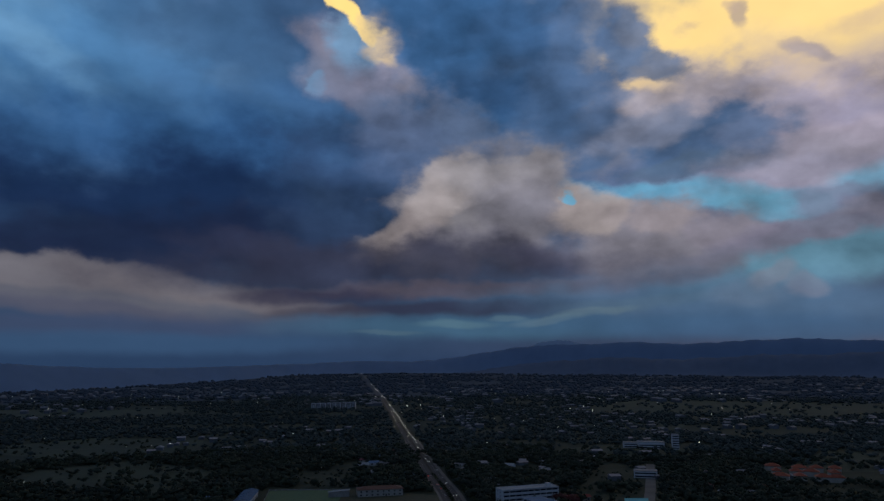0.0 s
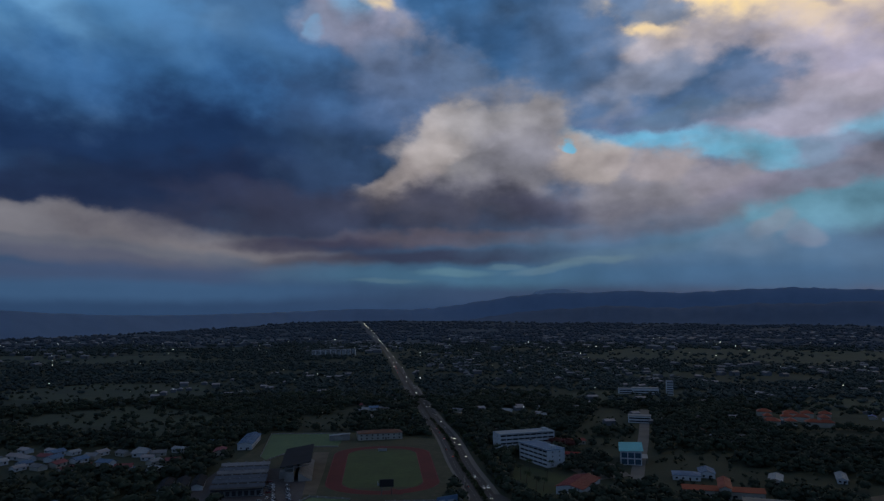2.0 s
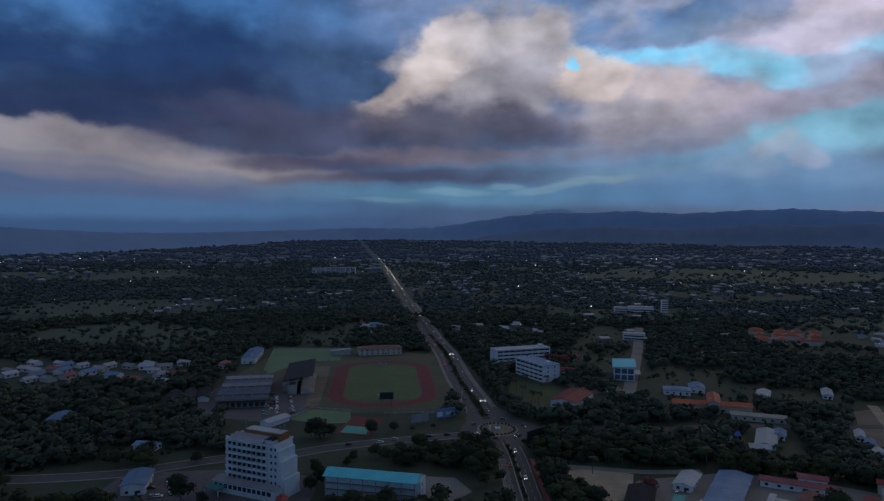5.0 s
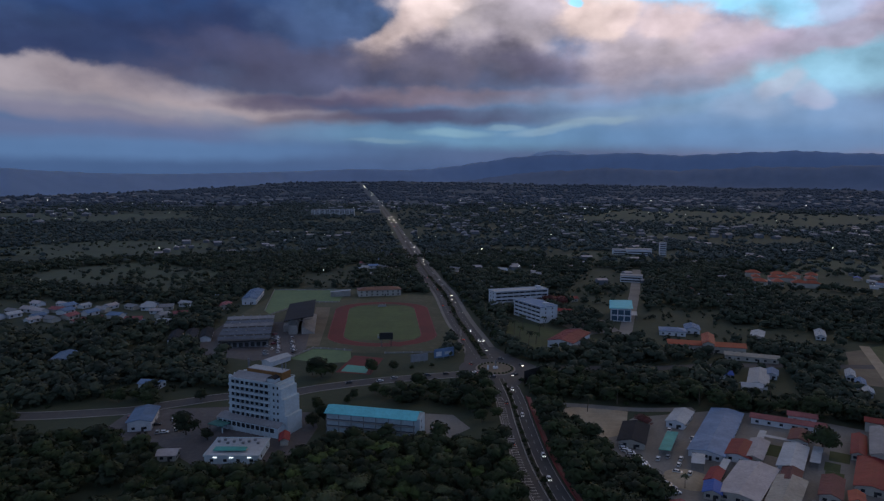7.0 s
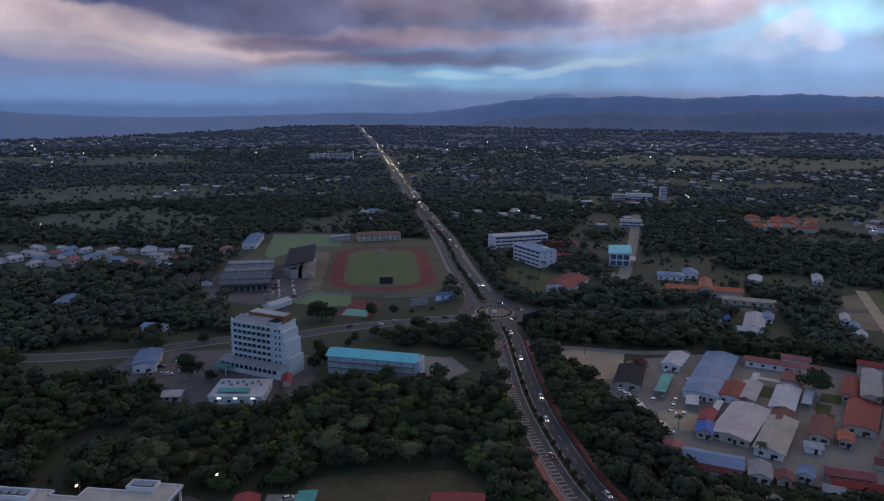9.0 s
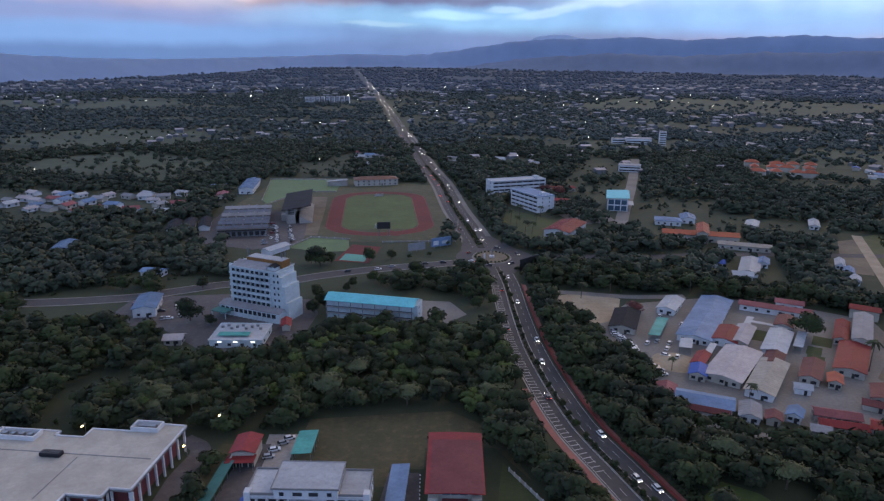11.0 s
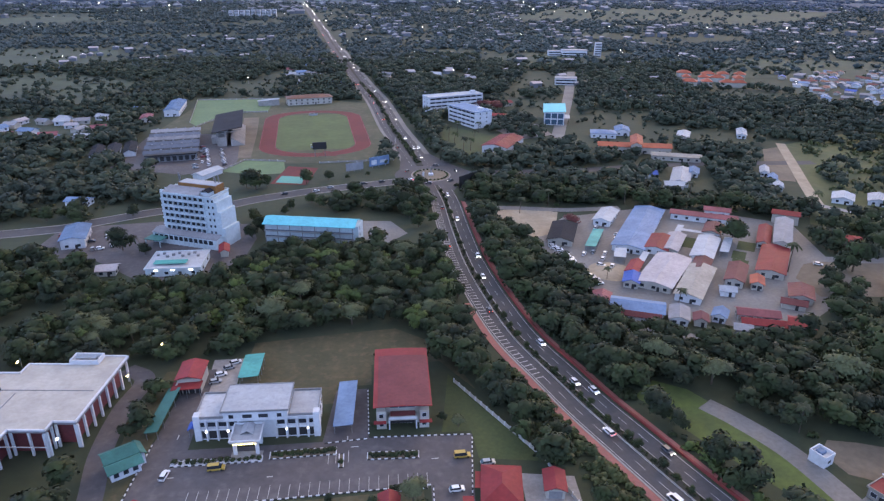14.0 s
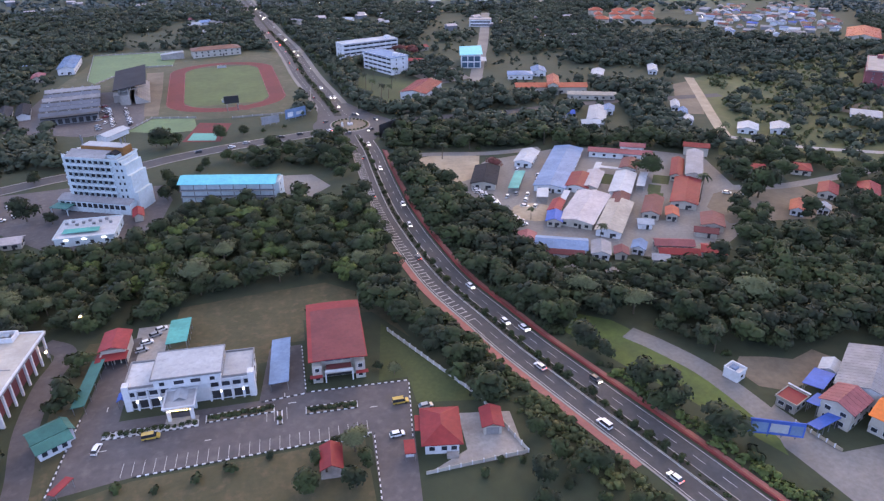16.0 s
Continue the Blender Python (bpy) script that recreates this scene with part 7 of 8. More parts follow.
def woods(name, label, spots, kinds, material):
    """Many crowns as one sheet of foliage; spots: x, y, size."""
    V, T, Q, N, base = [], [], [], [], 0
    rg = np.random.default_rng(8)
    for x, y, s in spots:
        v, f, nor = kinds[rg.integers(len(kinds))]
        a = rg.uniform(0, math.tau)
        c, sn = math.cos(a), math.sin(a)
        k = s * rg.uniform(0.85, 1.15)
        w = np.stack([(v[:, 0] * c - v[:, 1] * sn) * s + x, (v[:, 0] * sn + v[:, 1] * c) * s + y, v[:, 2] * k + rise(x, y)], 1)
        V.append(w)
        N.append(np.stack([nor[:, 0] * c - nor[:, 1] * sn, nor[:, 0] * sn + nor[:, 1] * c, nor[:, 2]], 1))
        T.append(f[f[:, 3] < 0][:, :3] + base)
        Q.append(f[f[:, 3] >= 0] + base)
        base += len(v)
    V, T, Q = np.concatenate(V), np.concatenate(T), np.concatenate(Q)
    me = bpy.data.meshes.new(name)
    me.vertices.add(len(V))
    me.vertices.foreach_set("co", V.ravel())
    me.loops.add(T.size + Q.size)
    me.loops.foreach_set("vertex_index", np.concatenate([T.ravel(), Q.ravel()]).astype(np.int32))
    me.polygons.add(len(T) + len(Q))
    me.polygons.foreach_set("loop_start", np.concatenate([np.arange(len(T)) * 3, T.size + np.arange(len(Q)) * 4]).astype(np.int32))
    me.update(calc_edges=True)
    me.polygons.foreach_set("use_smooth", np.ones(len(T) + len(Q), dtype=bool))
    me.normals_split_custom_set_from_vertices(np.concatenate(N))
    me.materials.append(material)
    return tagged(new(name, me), label, "woodland", kind="stuff")


def scatter(n, r0, r1, az, test, seed, near=0.0):
    """Spots in the sector, thinned by a patchy noise."""
    rg = random.Random(seed)
    out = []
    for _ in range(n):
        r, a = r0 + (r1 - r0) * rg.random() ** near if near else math.sqrt(rg.uniform(r0 * r0, r1 * r1)), radians(rg.uniform(-az, az + 14))
        x, y = r * math.sin(a), r * math.cos(a)
        if test(x, y, rg):
            out.append((x, y))
    return out


near_kinds = [crown_data(30 + k, 4.6 + 0.4 * (k % 3), 9.5 + k % 4, 6, 48, 0.54, 0.15) for k in range(6)]
mid_kinds = [crown_data(50 + k, 4.8 + 0.5 * (k % 2), 8.5 + k % 4, 4, 9, 1.0, 0.1) for k in range(7)]
far_kinds = [crown_data(70 + k, 7.2, 6.5, 2, 3, 1.8, 0.05) for k in range(5)]
row_kinds = [crown_data(110 + k, 15.0, 4.5, 2, 1, 2.0, 0.0) for k in range(4)]
bush_kinds = [crown_data(90 + k, 1.7, 2.4, 3, 12, 0.45, 0.0) for k in range(4)]
hedge_kinds = [crown_data(100 + k, 1.7, 2.4, 2, 9, 0.5, 0.0) for k in range(4)]
taken = np.array(TAKEN)


SCRUBS = [(232, 312), (262, 384), (300, 470), (460, 520), (560, 470), (430, 300), (330, 255), (280, 272)]


def near_test(x, y, rg):
    if x > 225 and inside(x, y, SCRUBS) and rg.random() > 0.16:
        return False
    if open_ground(x, y) or not free(x, y, 1.0) or math.hypot(x, y) < 100 and y < 90:
        return False
    if np.min(np.hypot(taken[:, 0] - x, taken[:, 1] - y)) < 3.4:
        return False
    d = noise.fractal((x / 70, y / 70, 1.7), 0.8, 2.0, 3)
    left = -0.05 if x > -130 else 0.12
    back = 0.5 if y > 325 and x > 40 else 0.0
    return d > left - 0.35 - back + rg.uniform(-0.15, 0.2)


def mid_test(x, y, rg):
    if x > 225 and inside(x, y, SCRUBS) and rg.random() > 0.22:
        return False
    if open_ground(x, y) or not free(x, y, 2.0) or pasture(x, y) and rg.random() > 0.1:
        return False
    return noise.fractal((x / 120, y / 120, 5.2), 0.8, 2.0, 3) > -0.3 + rg.uniform(-0.12, 0.15)


def far_test(x, y, rg):
    if open_ground(x, y) or abs(x - np.interp(y, [440, 674, 1110, 2370, 4640], [31, 5.5, -50, -205, -548])) < 16:
        return False
    az, r = math.degrees(math.atan2(x, y)), math.hypot(x, y)
    if pasture(x, y) and rg.random() > 0.15 or r > np.interp(az, [-40, -32, -25, -21, -17, -12.8, -7, 6, 40], [2950, 3100, 3380, 3660, 3880, 4330, 4540, 4400, 4250]):
        return False
    return noise.fractal((x / 300, y / 190, 9.1), 0.8, 2.0, 4) > -0.1 + rg.uniform(-0.14, 0.1) - (0.6 if rg.random() < 0.08 else 0.0)


rs = random.Random(3)
woods("near_woods", "dense dark green woodland on the slopes", OVERFLOW + [(x, y, rs.uniform(0.6, 1.15)) for x, y in scatter(3600, 150, 400, 40, near_test, 21)], near_kinds, LEAF)
woods("bushes", "low dark green bushes and scrub", [(x, y, rs.uniform(0.6, 1.4)) for x, y in scatter(1600, 110, 420, 42, near_test, 25)], bush_kinds, LEAF)
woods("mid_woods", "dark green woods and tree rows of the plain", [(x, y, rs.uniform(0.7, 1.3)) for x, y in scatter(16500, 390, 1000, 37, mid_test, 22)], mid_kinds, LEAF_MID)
woods("far_woods", "dark woods of the distant plain, tinted with painted haze", [(x, y, rs.uniform(0.8, 1.3) * (1 + max(0, math.hypot(x, y) - 1500) / 4500)) for x, y in scatter(24000, 940, 2500, 36, far_test, 23, 1.1)], far_kinds, LEAF_FAR)
woods("distant_woods", "dim woods at the foot of the hills, painted haze blue", [(x, y, rs.uniform(0.8, 1.5)) for x, y in scatter(15000, 2350, 4600, 36, far_test, 24)], row_kinds, LEAF_HAZE)



def beside(pts, lo, hi, y0, y1, n, seed, s0, s1):
    """Spots at lo to hi metres off a road's line."""
    rg = random.Random(seed)
    line = np.array(smooth(pts, 30))
    nor = sides(line)
    keep = [i for i in range(len(line)) if y0 < line[i][1] < y1]
    out = []
    for _ in range(n):
        i = rg.choice(keep)
        x, y = line[i] + nor[i] * rg.uniform(lo, hi)
        out.append((x, y, rg.uniform(s0, s1)))
    return out


woods("median_hedge", "low dark hedge plants along the median", beside(MAIN, -0.7, 0.7, 92, 385, 420, 61, 0.25, 0.5) + beside(NORTH, -1.5, 1.5, 445, 790, 330, 65, 0.4, 0.9), hedge_kinds, LEAF)
woods("roadside_bushes", "uneven green bushes on the bank behind the red wall", beside(MAIN, 11.5, 17, 165, 300, 210, 62, 0.5, 1.3), bush_kinds, LEAF)
woods("roadside_bushes", "light green bushes on the grass bank beside the highway", beside(MAIN, 11.5, 15.5, 84, 142, 85, 66, 0.5, 1.2), bush_kinds, LEAF_LIGHT)
woods("roadside_bushes", "dry olive scrub between the walkway and the fence", beside(MAIN, -21, -11.8, 88, 200, 330, 63, 0.5, 1.25), bush_kinds, LEAF_OLIVE)
rg = random.Random(64)
spots = []
while len(spots) < 620:
    x, y = rg.uniform(230, 560), rg.uniform(255, 520)
    if inside(x, y, SCRUBS) and free(x, y, 1.0):
        spots.append((x, y, rg.uniform(0.7, 1.9)))
woods("scrub", "loose olive bushes over the rough grassland", spots, hedge_kinds, LEAF_OLIVE)

def shrub_test(x, y, rg):
    return not open_ground(x, y) and free(x, y, 1.0) and rg.random() < 0.75


woods("shrubs", "low green shrubs between the trees and lawns", [(x, y, rs.uniform(0.7, 1.6)) for x, y in scatter(3600, 300, 820, 36, shrub_test, 26)], hedge_kinds, LEAF_MID)
woods("shrubs", "olive shrubs on the open pastures", [(x, y, rs.uniform(1.0, 2.4)) for x, y in scatter(2600, 640, 1250, 36, lambda x, y, rg: pasture(x, y) and rg.random() < 0.5, 27)], hedge_kinds, LEAF_MID)

# ---- vehicles ----
def car_thing(name, colour, label, van=False, wheels=True):
    t = thing(name, 0, -440, 0, label, "van" if van else "car")
    paint = mat(name + "_paint", colour, tuple(0.85 * c for c in colour), 0.3, bump=0, mix=0.1)
    L, W = (4.9, 1.8) if van else (4.3, 1.72)
    prof = [(-L / 2, 0.35), (L / 2, 0.35), (L / 2, 0.8), (L / 2 - 0.9, 0.95), (-L / 2, 0.95)]
    top = [(-L / 2 + 0.05, 0.95), (L / 2 - 0.95, 0.95), (L / 2 - 1.6, 1.9 if van else 1.45), (-L / 2 + (0.15 if van else 0.75), 1.9 if van else 1.45)]

    def side(name, p, w0, w1, material, lab=""):
        n = len(p)
        zs = [q[1] for q in p]
        v = [(x, -(w1 if z == max(zs) else w0) / 2, z) for x, z in p] + [(x, (w1 if z == max(zs) else w0) / 2, z) for x, z in p]
        return shaped(name, v, [tuple(range(n)), tuple(range(n, 2 * n))[::-1]] + [(i + n, (i + 1) % n + n, (i + 1) % n, i) for i in range(n)], material, t, lab)

    side("body", prof, W, W, paint)
    side("window_band", top, W - 0.08, W - 0.4, GLASS, "dark car windows")
    if wheels:
        box(t, "car_roof", paint, (top[2][0] + top[3][0]) / 2, 0, 1.9 if van else 1.44, abs(top[2][0] - top[3][0]) + 0.1, W - 0.38, 0.07)
    for sx in (-1, 1) if wheels else ():
        for sy in (-1, 1):
            bm = bmesh.new()
            bmesh.ops.create_cone(bm, segments=12, radius1=0.33, radius2=0.33, depth=0.22, cap_ends=True)
            bmesh.ops.rotate(bm, matrix=Matrix.Rotation(math.pi / 2, 3, "X"), verts=bm.verts)
            w = part("wheel", bm, BLACK, t)
            w.location = (sx * L * 0.31, sy * (W / 2 - 0.1), 0.33)
    for sy in (-1, 1):
        box(t, "headlight", FAR_LIGHT if "highway" in label else HEADLIGHT if "lit" in label else WHITE, L / 2, sy * 0.6, 0.62, 0.06, 0.34, 0.18)
        box(t, "tail_light", TAILLIGHT if "lit" in label else R_RED, -L / 2, sy * 0.66, 0.68, 0.06, 0.26, 0.2)
    t.scale = (0.93, 0.93, 0.93)
    return t


PARKED = [
    car_thing("car", (0.75, 0.76, 0.78), "white parked saloon car with dark windows"),
    car_thing("car", (0.35, 0.36, 0.38), "silver grey parked car with dark windows"),
    car_thing("car", (0.03, 0.03, 0.035), "black parked car with dark windows"),
    car_thing("car", (0.28, 0.03, 0.03), "dark red parked car with dark windows"),
]
DRIVEN = [
    car_thing("car", (0.75, 0.76, 0.78), "white car with lit headlights on the road"),
    car_thing("car", (0.1, 0.1, 0.11), "dark car with lit headlights on the road"),
]
FAR_CARS = [
    car_thing("car", (0.75, 0.76, 0.78), "white car with lit headlights on the highway", wheels=False),
    car_thing("car", (0.1, 0.1, 0.11), "dark car with lit headlights on the highway", wheels=False),
]
VAN = car_thing("van", (0.75, 0.76, 0.78), "white van with dark windows", True)
TRUCK = car_thing("pickup_truck", (0.5, 0.33, 0.06), "yellow pickup truck beside the portico", True)
rc = random.Random(17)


def on_line(pts, off, y, ahead):
    """A pose on the right or left of a road at the given y."""
    line = np.array(smooth(pts, 12))
    nor = sides(line)
    i = int(np.argmin(np.abs(line[:, 1] - y)))
    p, n = line[i] + nor[i] * off, nor[i]
    ang = math.degrees(math.atan2(n[0], -n[1])) if ahead else math.degrees(math.atan2(-n[0], n[1]))
    return pose(p[0], p[1], 0.08 + rise(p[0], p[1]), 0, 0, ang)


# traffic on the curve and the roundabout
for y, off, ahead, k in ((180.3, 3.0, True, 0), (173.9, 6.0, True, 0), (143, 6.2, True, 1), (156.6, -3.0, False, 0), (108, -5.8, False, 0), (205, 5.8, True, 0), (232, -3.0, False, 1), (262, 3.0, True, 0), (285, 5.8, True, 0), (300, -5.8, False, 1), (335, 3.2, True, 0), (352, -3.2, False, 1), (376, 3.0, True, 0)):
    copy_thing(DRIVEN[k], on_line(MAIN, off, y, not ahead))
copy_thing(VAN, on_line(MAIN, -5.8, 130, True))
for a in (20, 75, 150, 215, 260, 310):
    r = rc.uniform(16, 20)
    copy_thing(DRIVEN[rc.randrange(2)], pose(CENTRE[0] + r * math.cos(radians(a)), CENTRE[1] + 1.1 * r * math.sin(radians(a)), 0.12, 0, 0, a - 90))
for x, y, a in ((5, 405, 12), (-6, 402, 12), (-14, 396, 196), (-26, 396, 18), (-34, 390, 18), (-52, 386, 200)):
    copy_thing(PARKED[rc.randrange(3)], pose(x, y, 0.08, 0, 0, a))
# queue along the straight highway
y = 462.0
while y < 1500:
    for off, ahead in ((3.9, True), (6.9, True), (-3.9, False), (-6.9, False)):
        if rc.random() < (0.6 if off > 0 else 0.26) * (1.0 if y > 650 else 0.55):
            copy_thing((DRIVEN if y < 520 else FAR_CARS)[0 if rc.random() < 0.6 else 1], on_line(NORTH, off + rc.uniform(-0.4, 0.4), y + rc.uniform(-4, 4), not ahead))
    y += 17 + y * 0.016
v, f = [], []
line = np.array(smooth(NORTH, 60))
for k in range(190):
    i = rc.randrange(len(line))
    if line[i][1] > 1450:
        off = rc.choice((3.0, 6.0, 6.0, -4.5))
        x, y = line[i][0] + off, line[i][1] + rc.uniform(-6, 6)
        s, z, j = 0.16 + y * 0.00007, 0.9 + rise(x, y), len(v)
        v += [(x - s, y, z - s * 0.7), (x + s, y, z - s * 0.7), (x + s, y, z + s * 0.7), (x - s, y, z + s * 0.7), (x - s, y + 1, z - s * 0.7), (x + s, y + 1, z - s * 0.7), (x + s, y + 1, z + s * 0.7), (x - s, y + 1, z + s * 0.7)]
        f += [tuple(j + q for q in t) for t in ((0, 1, 2, 3), (4, 7, 6, 5), (0, 4, 5, 1), (3, 2, 6, 7), (0, 3, 7, 4), (1, 5, 6, 2))]
tagged(shaped("far_traffic", v, f, FAR_LIGHT), "lit headlights of far traffic on the highway", "traffic", kind="stuff")
# parked cars
for x, y, a, k in ((-57.5, 148.5, 80, 0), (18.4, 136.2, 5, 0), (-52, 196, 20, 0), (-50, 200, 25, 1), (-48.5, 203, 25, 0), (-53, 192, 15, 1), (28, 145.5, 5, 1), (198, 262, -30, 0), (206, 258, -30, 0)):
    copy_thing(PARKED[k], pose(x, y, 0.06, 0, 0, a))
copy_thing(TRUCK, pose(-44.5, 150.2, 0.06, 0, 0, 4))
copy_thing(TRUCK, pose(21.5, 149.0, 0.06, 0, 0, 2))
for i in range(22):
    x, y = 86 + 0.42 * i * 1.0 + rc.uniform(-1, 1), 296 - 2.1 * i + rc.uniform(-1, 1)
    copy_thing(PARKED[0 if rc.random() < 0.75 else rc.randrange(4)], pose(x - 2, y, 0.07, 0, 0, -10 + rc.uniform(-12, 12)))
for x, y in ((100, 270), (104, 267), (101, 285), (106, 283), (117, 300), (120, 305), (112, 316), (116, 322), (96, 283), (103, 277)):
    copy_thing(PARKED[0 if rc.random() < 0.7 else 1], pose(x, y, 0.07 if (x, y) != (104, 267) else 0.9, 0, 0, rc.choice((-30, 60))))
for k in range(12):
    for c in range(2):
        copy_thing(PARKED[rc.choice((0, 0, 1, 2))], pose(-108 + c * 10 - k * 0.9 + rc.uniform(-0.5, 0.5), 452 + k * 3.6, 0.1, 0, 0, 80 + rc.uniform(-8, 8)))
for k in range(9):
    copy_thing(PARKED[rc.choice((0, 1, 2, 3))], pose(-116 + rc.uniform(-3, 3) - k * 0.6, 446 + k * 7, 0.1, 0, 0, rc.uniform(0, 90)))
for k in range(10):
    copy_thing(PARKED[rc.choice((0, 1, 2, 3))], pose(-150 + rc.uniform(-10, 26), 308 + rc.uniform(-4, 34), 0.07, 0, 0, rc.choice((12, 102))))
for k in range(7):
    copy_thing(PARKED[rc.choice((0, 1))], pose(112 + rc.uniform(0, 22), 520 + rc.uniform(0, 30), 0.1, 0, 0, rc.uniform(0, 90)))

# ---- villages and lamps of the plain ----
def village(name, label, spots, material_roof, seed):
    """Small houses far off, walls and pitched roofs, as one sheet."""
    rg = random.Random(seed)
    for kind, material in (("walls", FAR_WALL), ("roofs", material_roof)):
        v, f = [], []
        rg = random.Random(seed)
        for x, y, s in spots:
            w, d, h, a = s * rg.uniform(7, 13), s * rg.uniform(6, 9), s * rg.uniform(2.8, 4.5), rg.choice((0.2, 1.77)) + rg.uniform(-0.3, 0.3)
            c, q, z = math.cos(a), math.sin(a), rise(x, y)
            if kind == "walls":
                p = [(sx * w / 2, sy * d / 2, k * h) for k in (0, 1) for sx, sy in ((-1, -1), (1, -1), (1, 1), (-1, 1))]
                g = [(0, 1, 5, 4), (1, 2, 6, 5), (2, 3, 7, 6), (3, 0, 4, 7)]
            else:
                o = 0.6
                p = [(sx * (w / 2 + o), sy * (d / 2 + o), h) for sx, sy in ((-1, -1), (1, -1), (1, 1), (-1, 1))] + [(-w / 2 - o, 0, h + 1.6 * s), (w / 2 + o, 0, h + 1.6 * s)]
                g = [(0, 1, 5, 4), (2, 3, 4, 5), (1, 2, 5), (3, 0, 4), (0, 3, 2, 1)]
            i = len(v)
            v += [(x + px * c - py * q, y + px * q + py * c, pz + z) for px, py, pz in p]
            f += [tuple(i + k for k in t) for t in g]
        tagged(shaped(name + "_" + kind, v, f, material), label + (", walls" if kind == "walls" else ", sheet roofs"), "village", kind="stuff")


def cluster(n, x0, x1, y0, y1, seed, s=1.0):
    rg = random.Random(seed)
    out = []
    for _ in range(n * 4):
        x, y = rg.uniform(x0, x1), rg.uniform(y0, y1)
        if len(out) < n and abs(x - np.interp(y, [440, 674, 1110, 2370, 4640], [31, 5.5, -50, -205, -548])) > 18 and all(math.hypot(x - a, y - b) > 9 * s for a, b, _ in out):
            out.append((x, y, s * rg.uniform(0.8, 1.2)))
    return out


# rows of houses west of the market, each its own house
HOUSE_KINDS = []
for k, (roof, wall) in enumerate(((R_WHITE, WHITE), (R_BLUE, WHITE), (R_FADED, CREAM), (R_GREY, CREAM), (R_PINKISH, WHITE), (R_ORANGE, CREAM))):
    HOUSE_KINDS.append(annex(-600 - 30 * k, -300, 12, 9, 0, 3.4, roof, wall, ("small house with a pale sheet roof", "small house with a blue sheet roof", "small house with a faded red roof", "small house with a grey roof", "small house with a worn white roof", "small house with an orange roof")[k], "house", "house", pitch=1.8, grp="village houses", windows=False))
    for wx in (-3.0, 2.6):
        window(HOUSE_KINDS[-1], wx, -4.0, 1.0, 1.6, 1.3, pane=False)
rh = random.Random(31)
for n, x0, x1, y0, y1, kinds in ((34, -372, -215, 528, 612, (0, 0, 1, 3, 4, 4, 2)), (18, -75, -25, 720, 980, (0, 3, 4, 1)), (16, -130, -60, 740, 1000, (0, 2, 1, 3)), (14, 20, 130, 700, 900, (0, 3, 4)), (10, 250, 350, 620, 700, (0, 3, 2))):
    for x, y, s in cluster(n, x0, x1, y0, y1, int(x0 * 3 + y0), 1.25):
        copy_thing(HOUSE_KINDS[rh.choice(kinds)], pose(x, y, 0, 0, 0, rh.choice((-20, 70, 10, 160)) + rh.uniform(-8, 8)) @ Matrix.Scale(rh.uniform(0.85, 1.15), 4))


def small_house(x, roof, wall, label):
    t = thing("house", x, -340, 0, label, "house", "crowded village houses")
    gabled_wall(t, wall, 9.4, 6.4, 2.9, 1.3, "x")
    gable(t, roof, 0, 0, 2.9, 10, 7, 1.45, 0.5, "x")
    box(t, "porch", wall, 2.0, -4.2, 0, 4.0, 2.0, 2.3)
    return t


CROWDED = [small_house(-600 - 20 * k, *q) for k, q in enumerate(((R_WHITE, WHITE, "small village house with a white sheet roof"), (R_BLUE, WHITE, "small village house with a pale blue sheet roof"), (R_DEEP, CREAM, "small village house with a deep blue roof"),
           (R_MAROON, CREAM, "small village house with a rusty maroon roof"), (R_BROWN, CREAM, "small village house with a brown rusted roof"), (R_GREY, GREY, "small village house with a grey sheet roof"), (R_FADED, CREAM, "small village house with a faded red roof")))]
for x, y, s in cluster(140, 448, 650, 612, 815, 71, 1.0):
    if x - 448 > (y - 640) * 0.25 and x < 560 + (y - 612) * 0.75:
        copy_thing(CROWDED[rh.choice((0, 1, 1, 2, 3, 3, 3, 5, 5, 5, 4))], pose(x, y, 0, 0, 0, rh.choice((35, 125, 50, 140)) + rh.uniform(-9, 9)) @ Matrix.Scale(rh.uniform(0.75, 1.1), 4))
for k in range(12):
    x, y = 350 + (k % 4) * 19 + (k // 4) * 13 + rh.uniform(-4, 4), 738 + (k // 4) * 30 - (k % 4) * 4 + rh.uniform(-5, 5)
    annex(x, y, rh.uniform(13, 19), rh.uniform(9, 12), rh.choice((-18, 72, -30)), 5.0, R_ORANGE, CREAM, "hall with an orange tiled hipped roof in a walled group", kind="hip", pitch=3.2, windows=False, grp="orange-roofed halls")


def far_block(x, y, w, d, h, ang, label):
    t = thing("apartment_block", x, y, ang, label, "apartment block", "distant blocks", z=rise(x, y))
    box(t, "wall", WHITE, 0, 0, 0, w, d, h)
    for k in range(int(h / 3.2)):
        box(t, "window_band", GLASS, 0, -d / 2 - 0.05, 1 + k * 3.2, w * 0.9, 0.1, 1.4)
    box(t, "roof", R_GREY, 0, 0, h, w + 0.6, d + 0.6, 0.5)


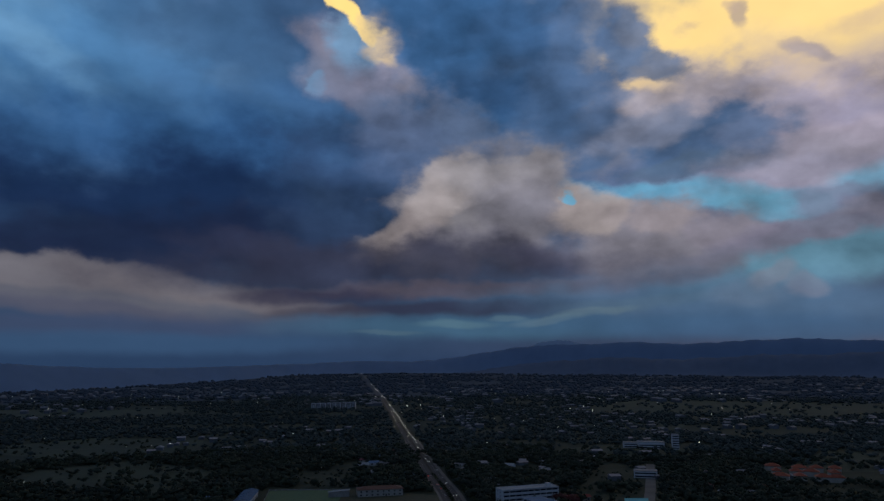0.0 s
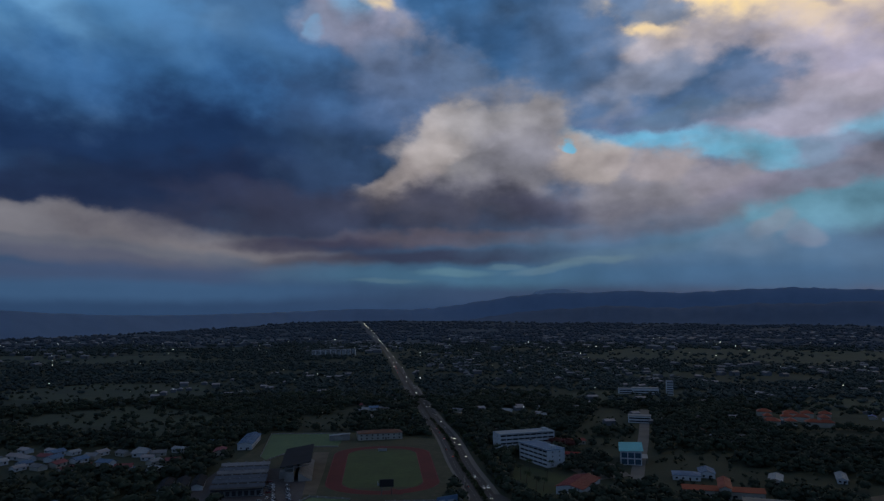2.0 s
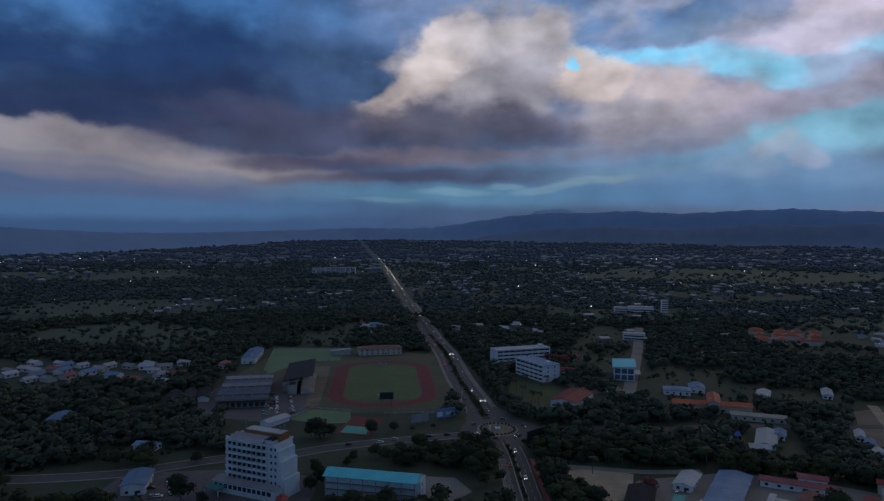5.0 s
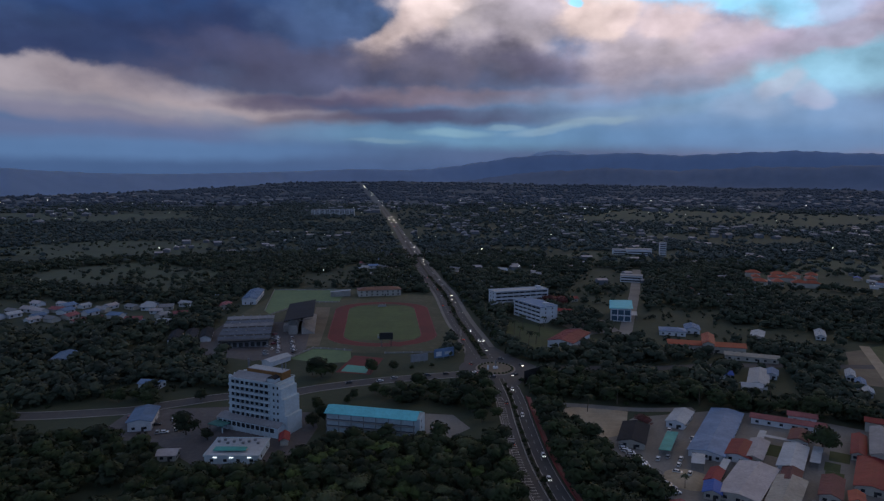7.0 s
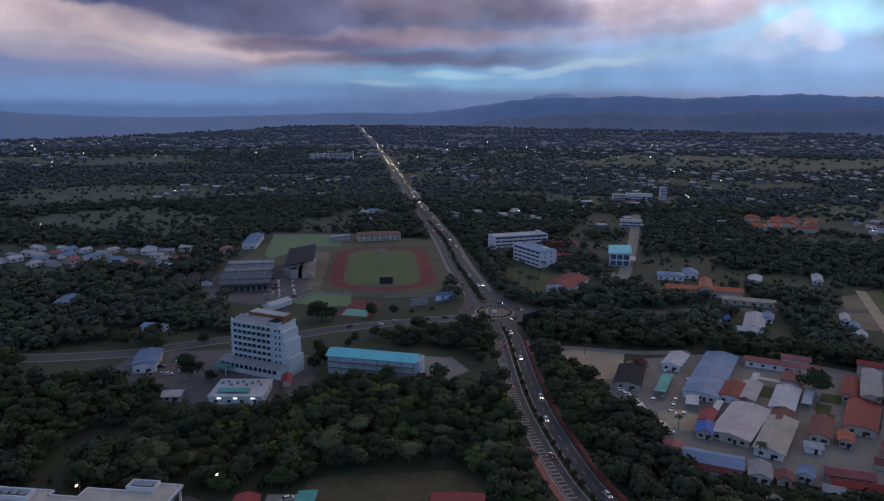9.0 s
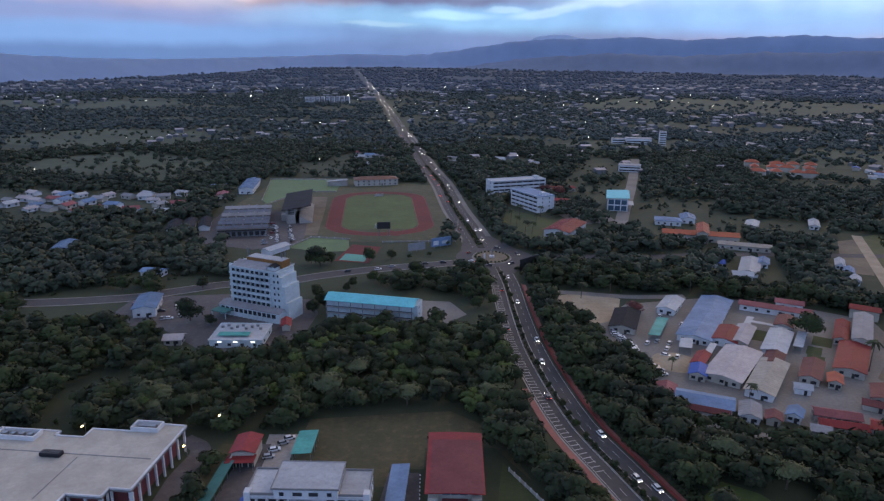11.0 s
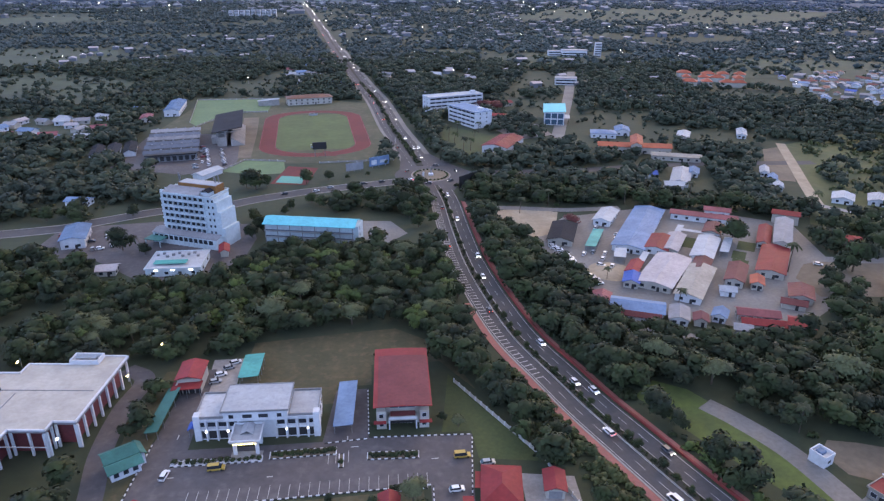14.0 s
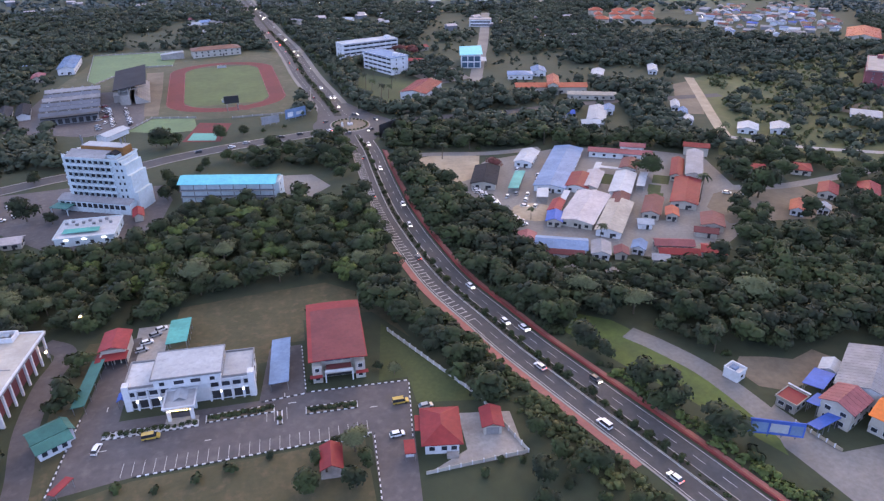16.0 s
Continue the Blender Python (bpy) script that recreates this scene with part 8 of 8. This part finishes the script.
for k in range(9):
    far_block(-325 + k * 12, 1765 + k * 6, 9, 14, 17, 0, "white apartment block on the plain")
far_block(296, 1000, 36, 16, 9, -10, "pale institutional block on the plain")
far_block(328, 990, 9, 9, 20, -10, "pale tower beside the institutional block")
far_block(275, 1010, 30, 12, 7, -10, "low pale institutional wing")
far_block(218, 760, 24, 14, 7, -16, "blue-grey roofed hall among trees")
spots = cluster(60, -420, -110, 1900, 2500, 41, 1.6) + cluster(140, -60, 420, 1150, 1900, 42, 1.1) + cluster(60, 500, 1300, 1250, 1500, 43, 1.4) + cluster(40, -1300, -800, 1400, 1900, 44, 1.8)
village("village_near", "pale houses scattered over the plain", spots, R_GREY, 51)
spots = cluster(90, 0, 1100, 2000, 2900, 45, 2.0) + cluster(60, -1500, -500, 2200, 2900, 46, 2.0) + cluster(60, 700, 2000, 2300, 3000, 47, 2.2)
village("village_far", "faint pale houses on the far plain", spots, R_GREY, 52)
spots = cluster(36, 40, 420, 700, 1150, 48, 1.0) + cluster(26, 420, 900, 880, 1250, 49, 1.1) + cluster(25, -420, -150, 900, 1300, 50, 1.0)
village("village_mid", "small houses half hidden among trees", spots, R_PINKISH, 53)

# lit lamps scattered over the plain
v, f, pv, pf = [], [], [], []
rl = random.Random(77)
for _ in range(210):
    r, a = math.sqrt(rl.uniform(720 ** 2, 2800 ** 2)), radians(rl.uniform(-36, 36))
    x, y, s = r * math.sin(a), r * math.cos(a), 0.1 + r * 0.0002
    z = 7 + rise(x, y)
    i = len(v)
    v += [(x + s, y, z), (x - s, y, z), (x, y + s, z), (x, y - s, z), (x, y, z + s), (x, y, z - s)]
    f += [(i + a_, i + b_, i + c_) for a_, b_, c_ in ((0, 2, 4), (2, 1, 4), (1, 3, 4), (3, 0, 4), (2, 0, 5), (1, 2, 5), (3, 1, 5), (0, 3, 5))]
    pv += [(x - 0.08, y, z - 7), (x + 0.08, y, z - 7), (x + 0.05, y, z), (x - 0.05, y, z), (x, y - 0.08, z - 7), (x, y + 0.08, z - 7), (x, y + 0.05, z), (x, y - 0.05, z)]
    pf += [tuple(len(pv) - 8 + k for k in (0, 1, 2, 3)), tuple(len(pv) - 8 + k for k in (4, 5, 6, 7))]
tagged(shaped("distant_lamps", v, f, LAMP_SMALL), "small lit lamps scattered over the plain", "lamps", kind="stuff")
tagged(shaped("distant_lamp_posts", pv, pf, STEEL), "slim posts of the lamps on the plain", "lamp posts", kind="stuff")
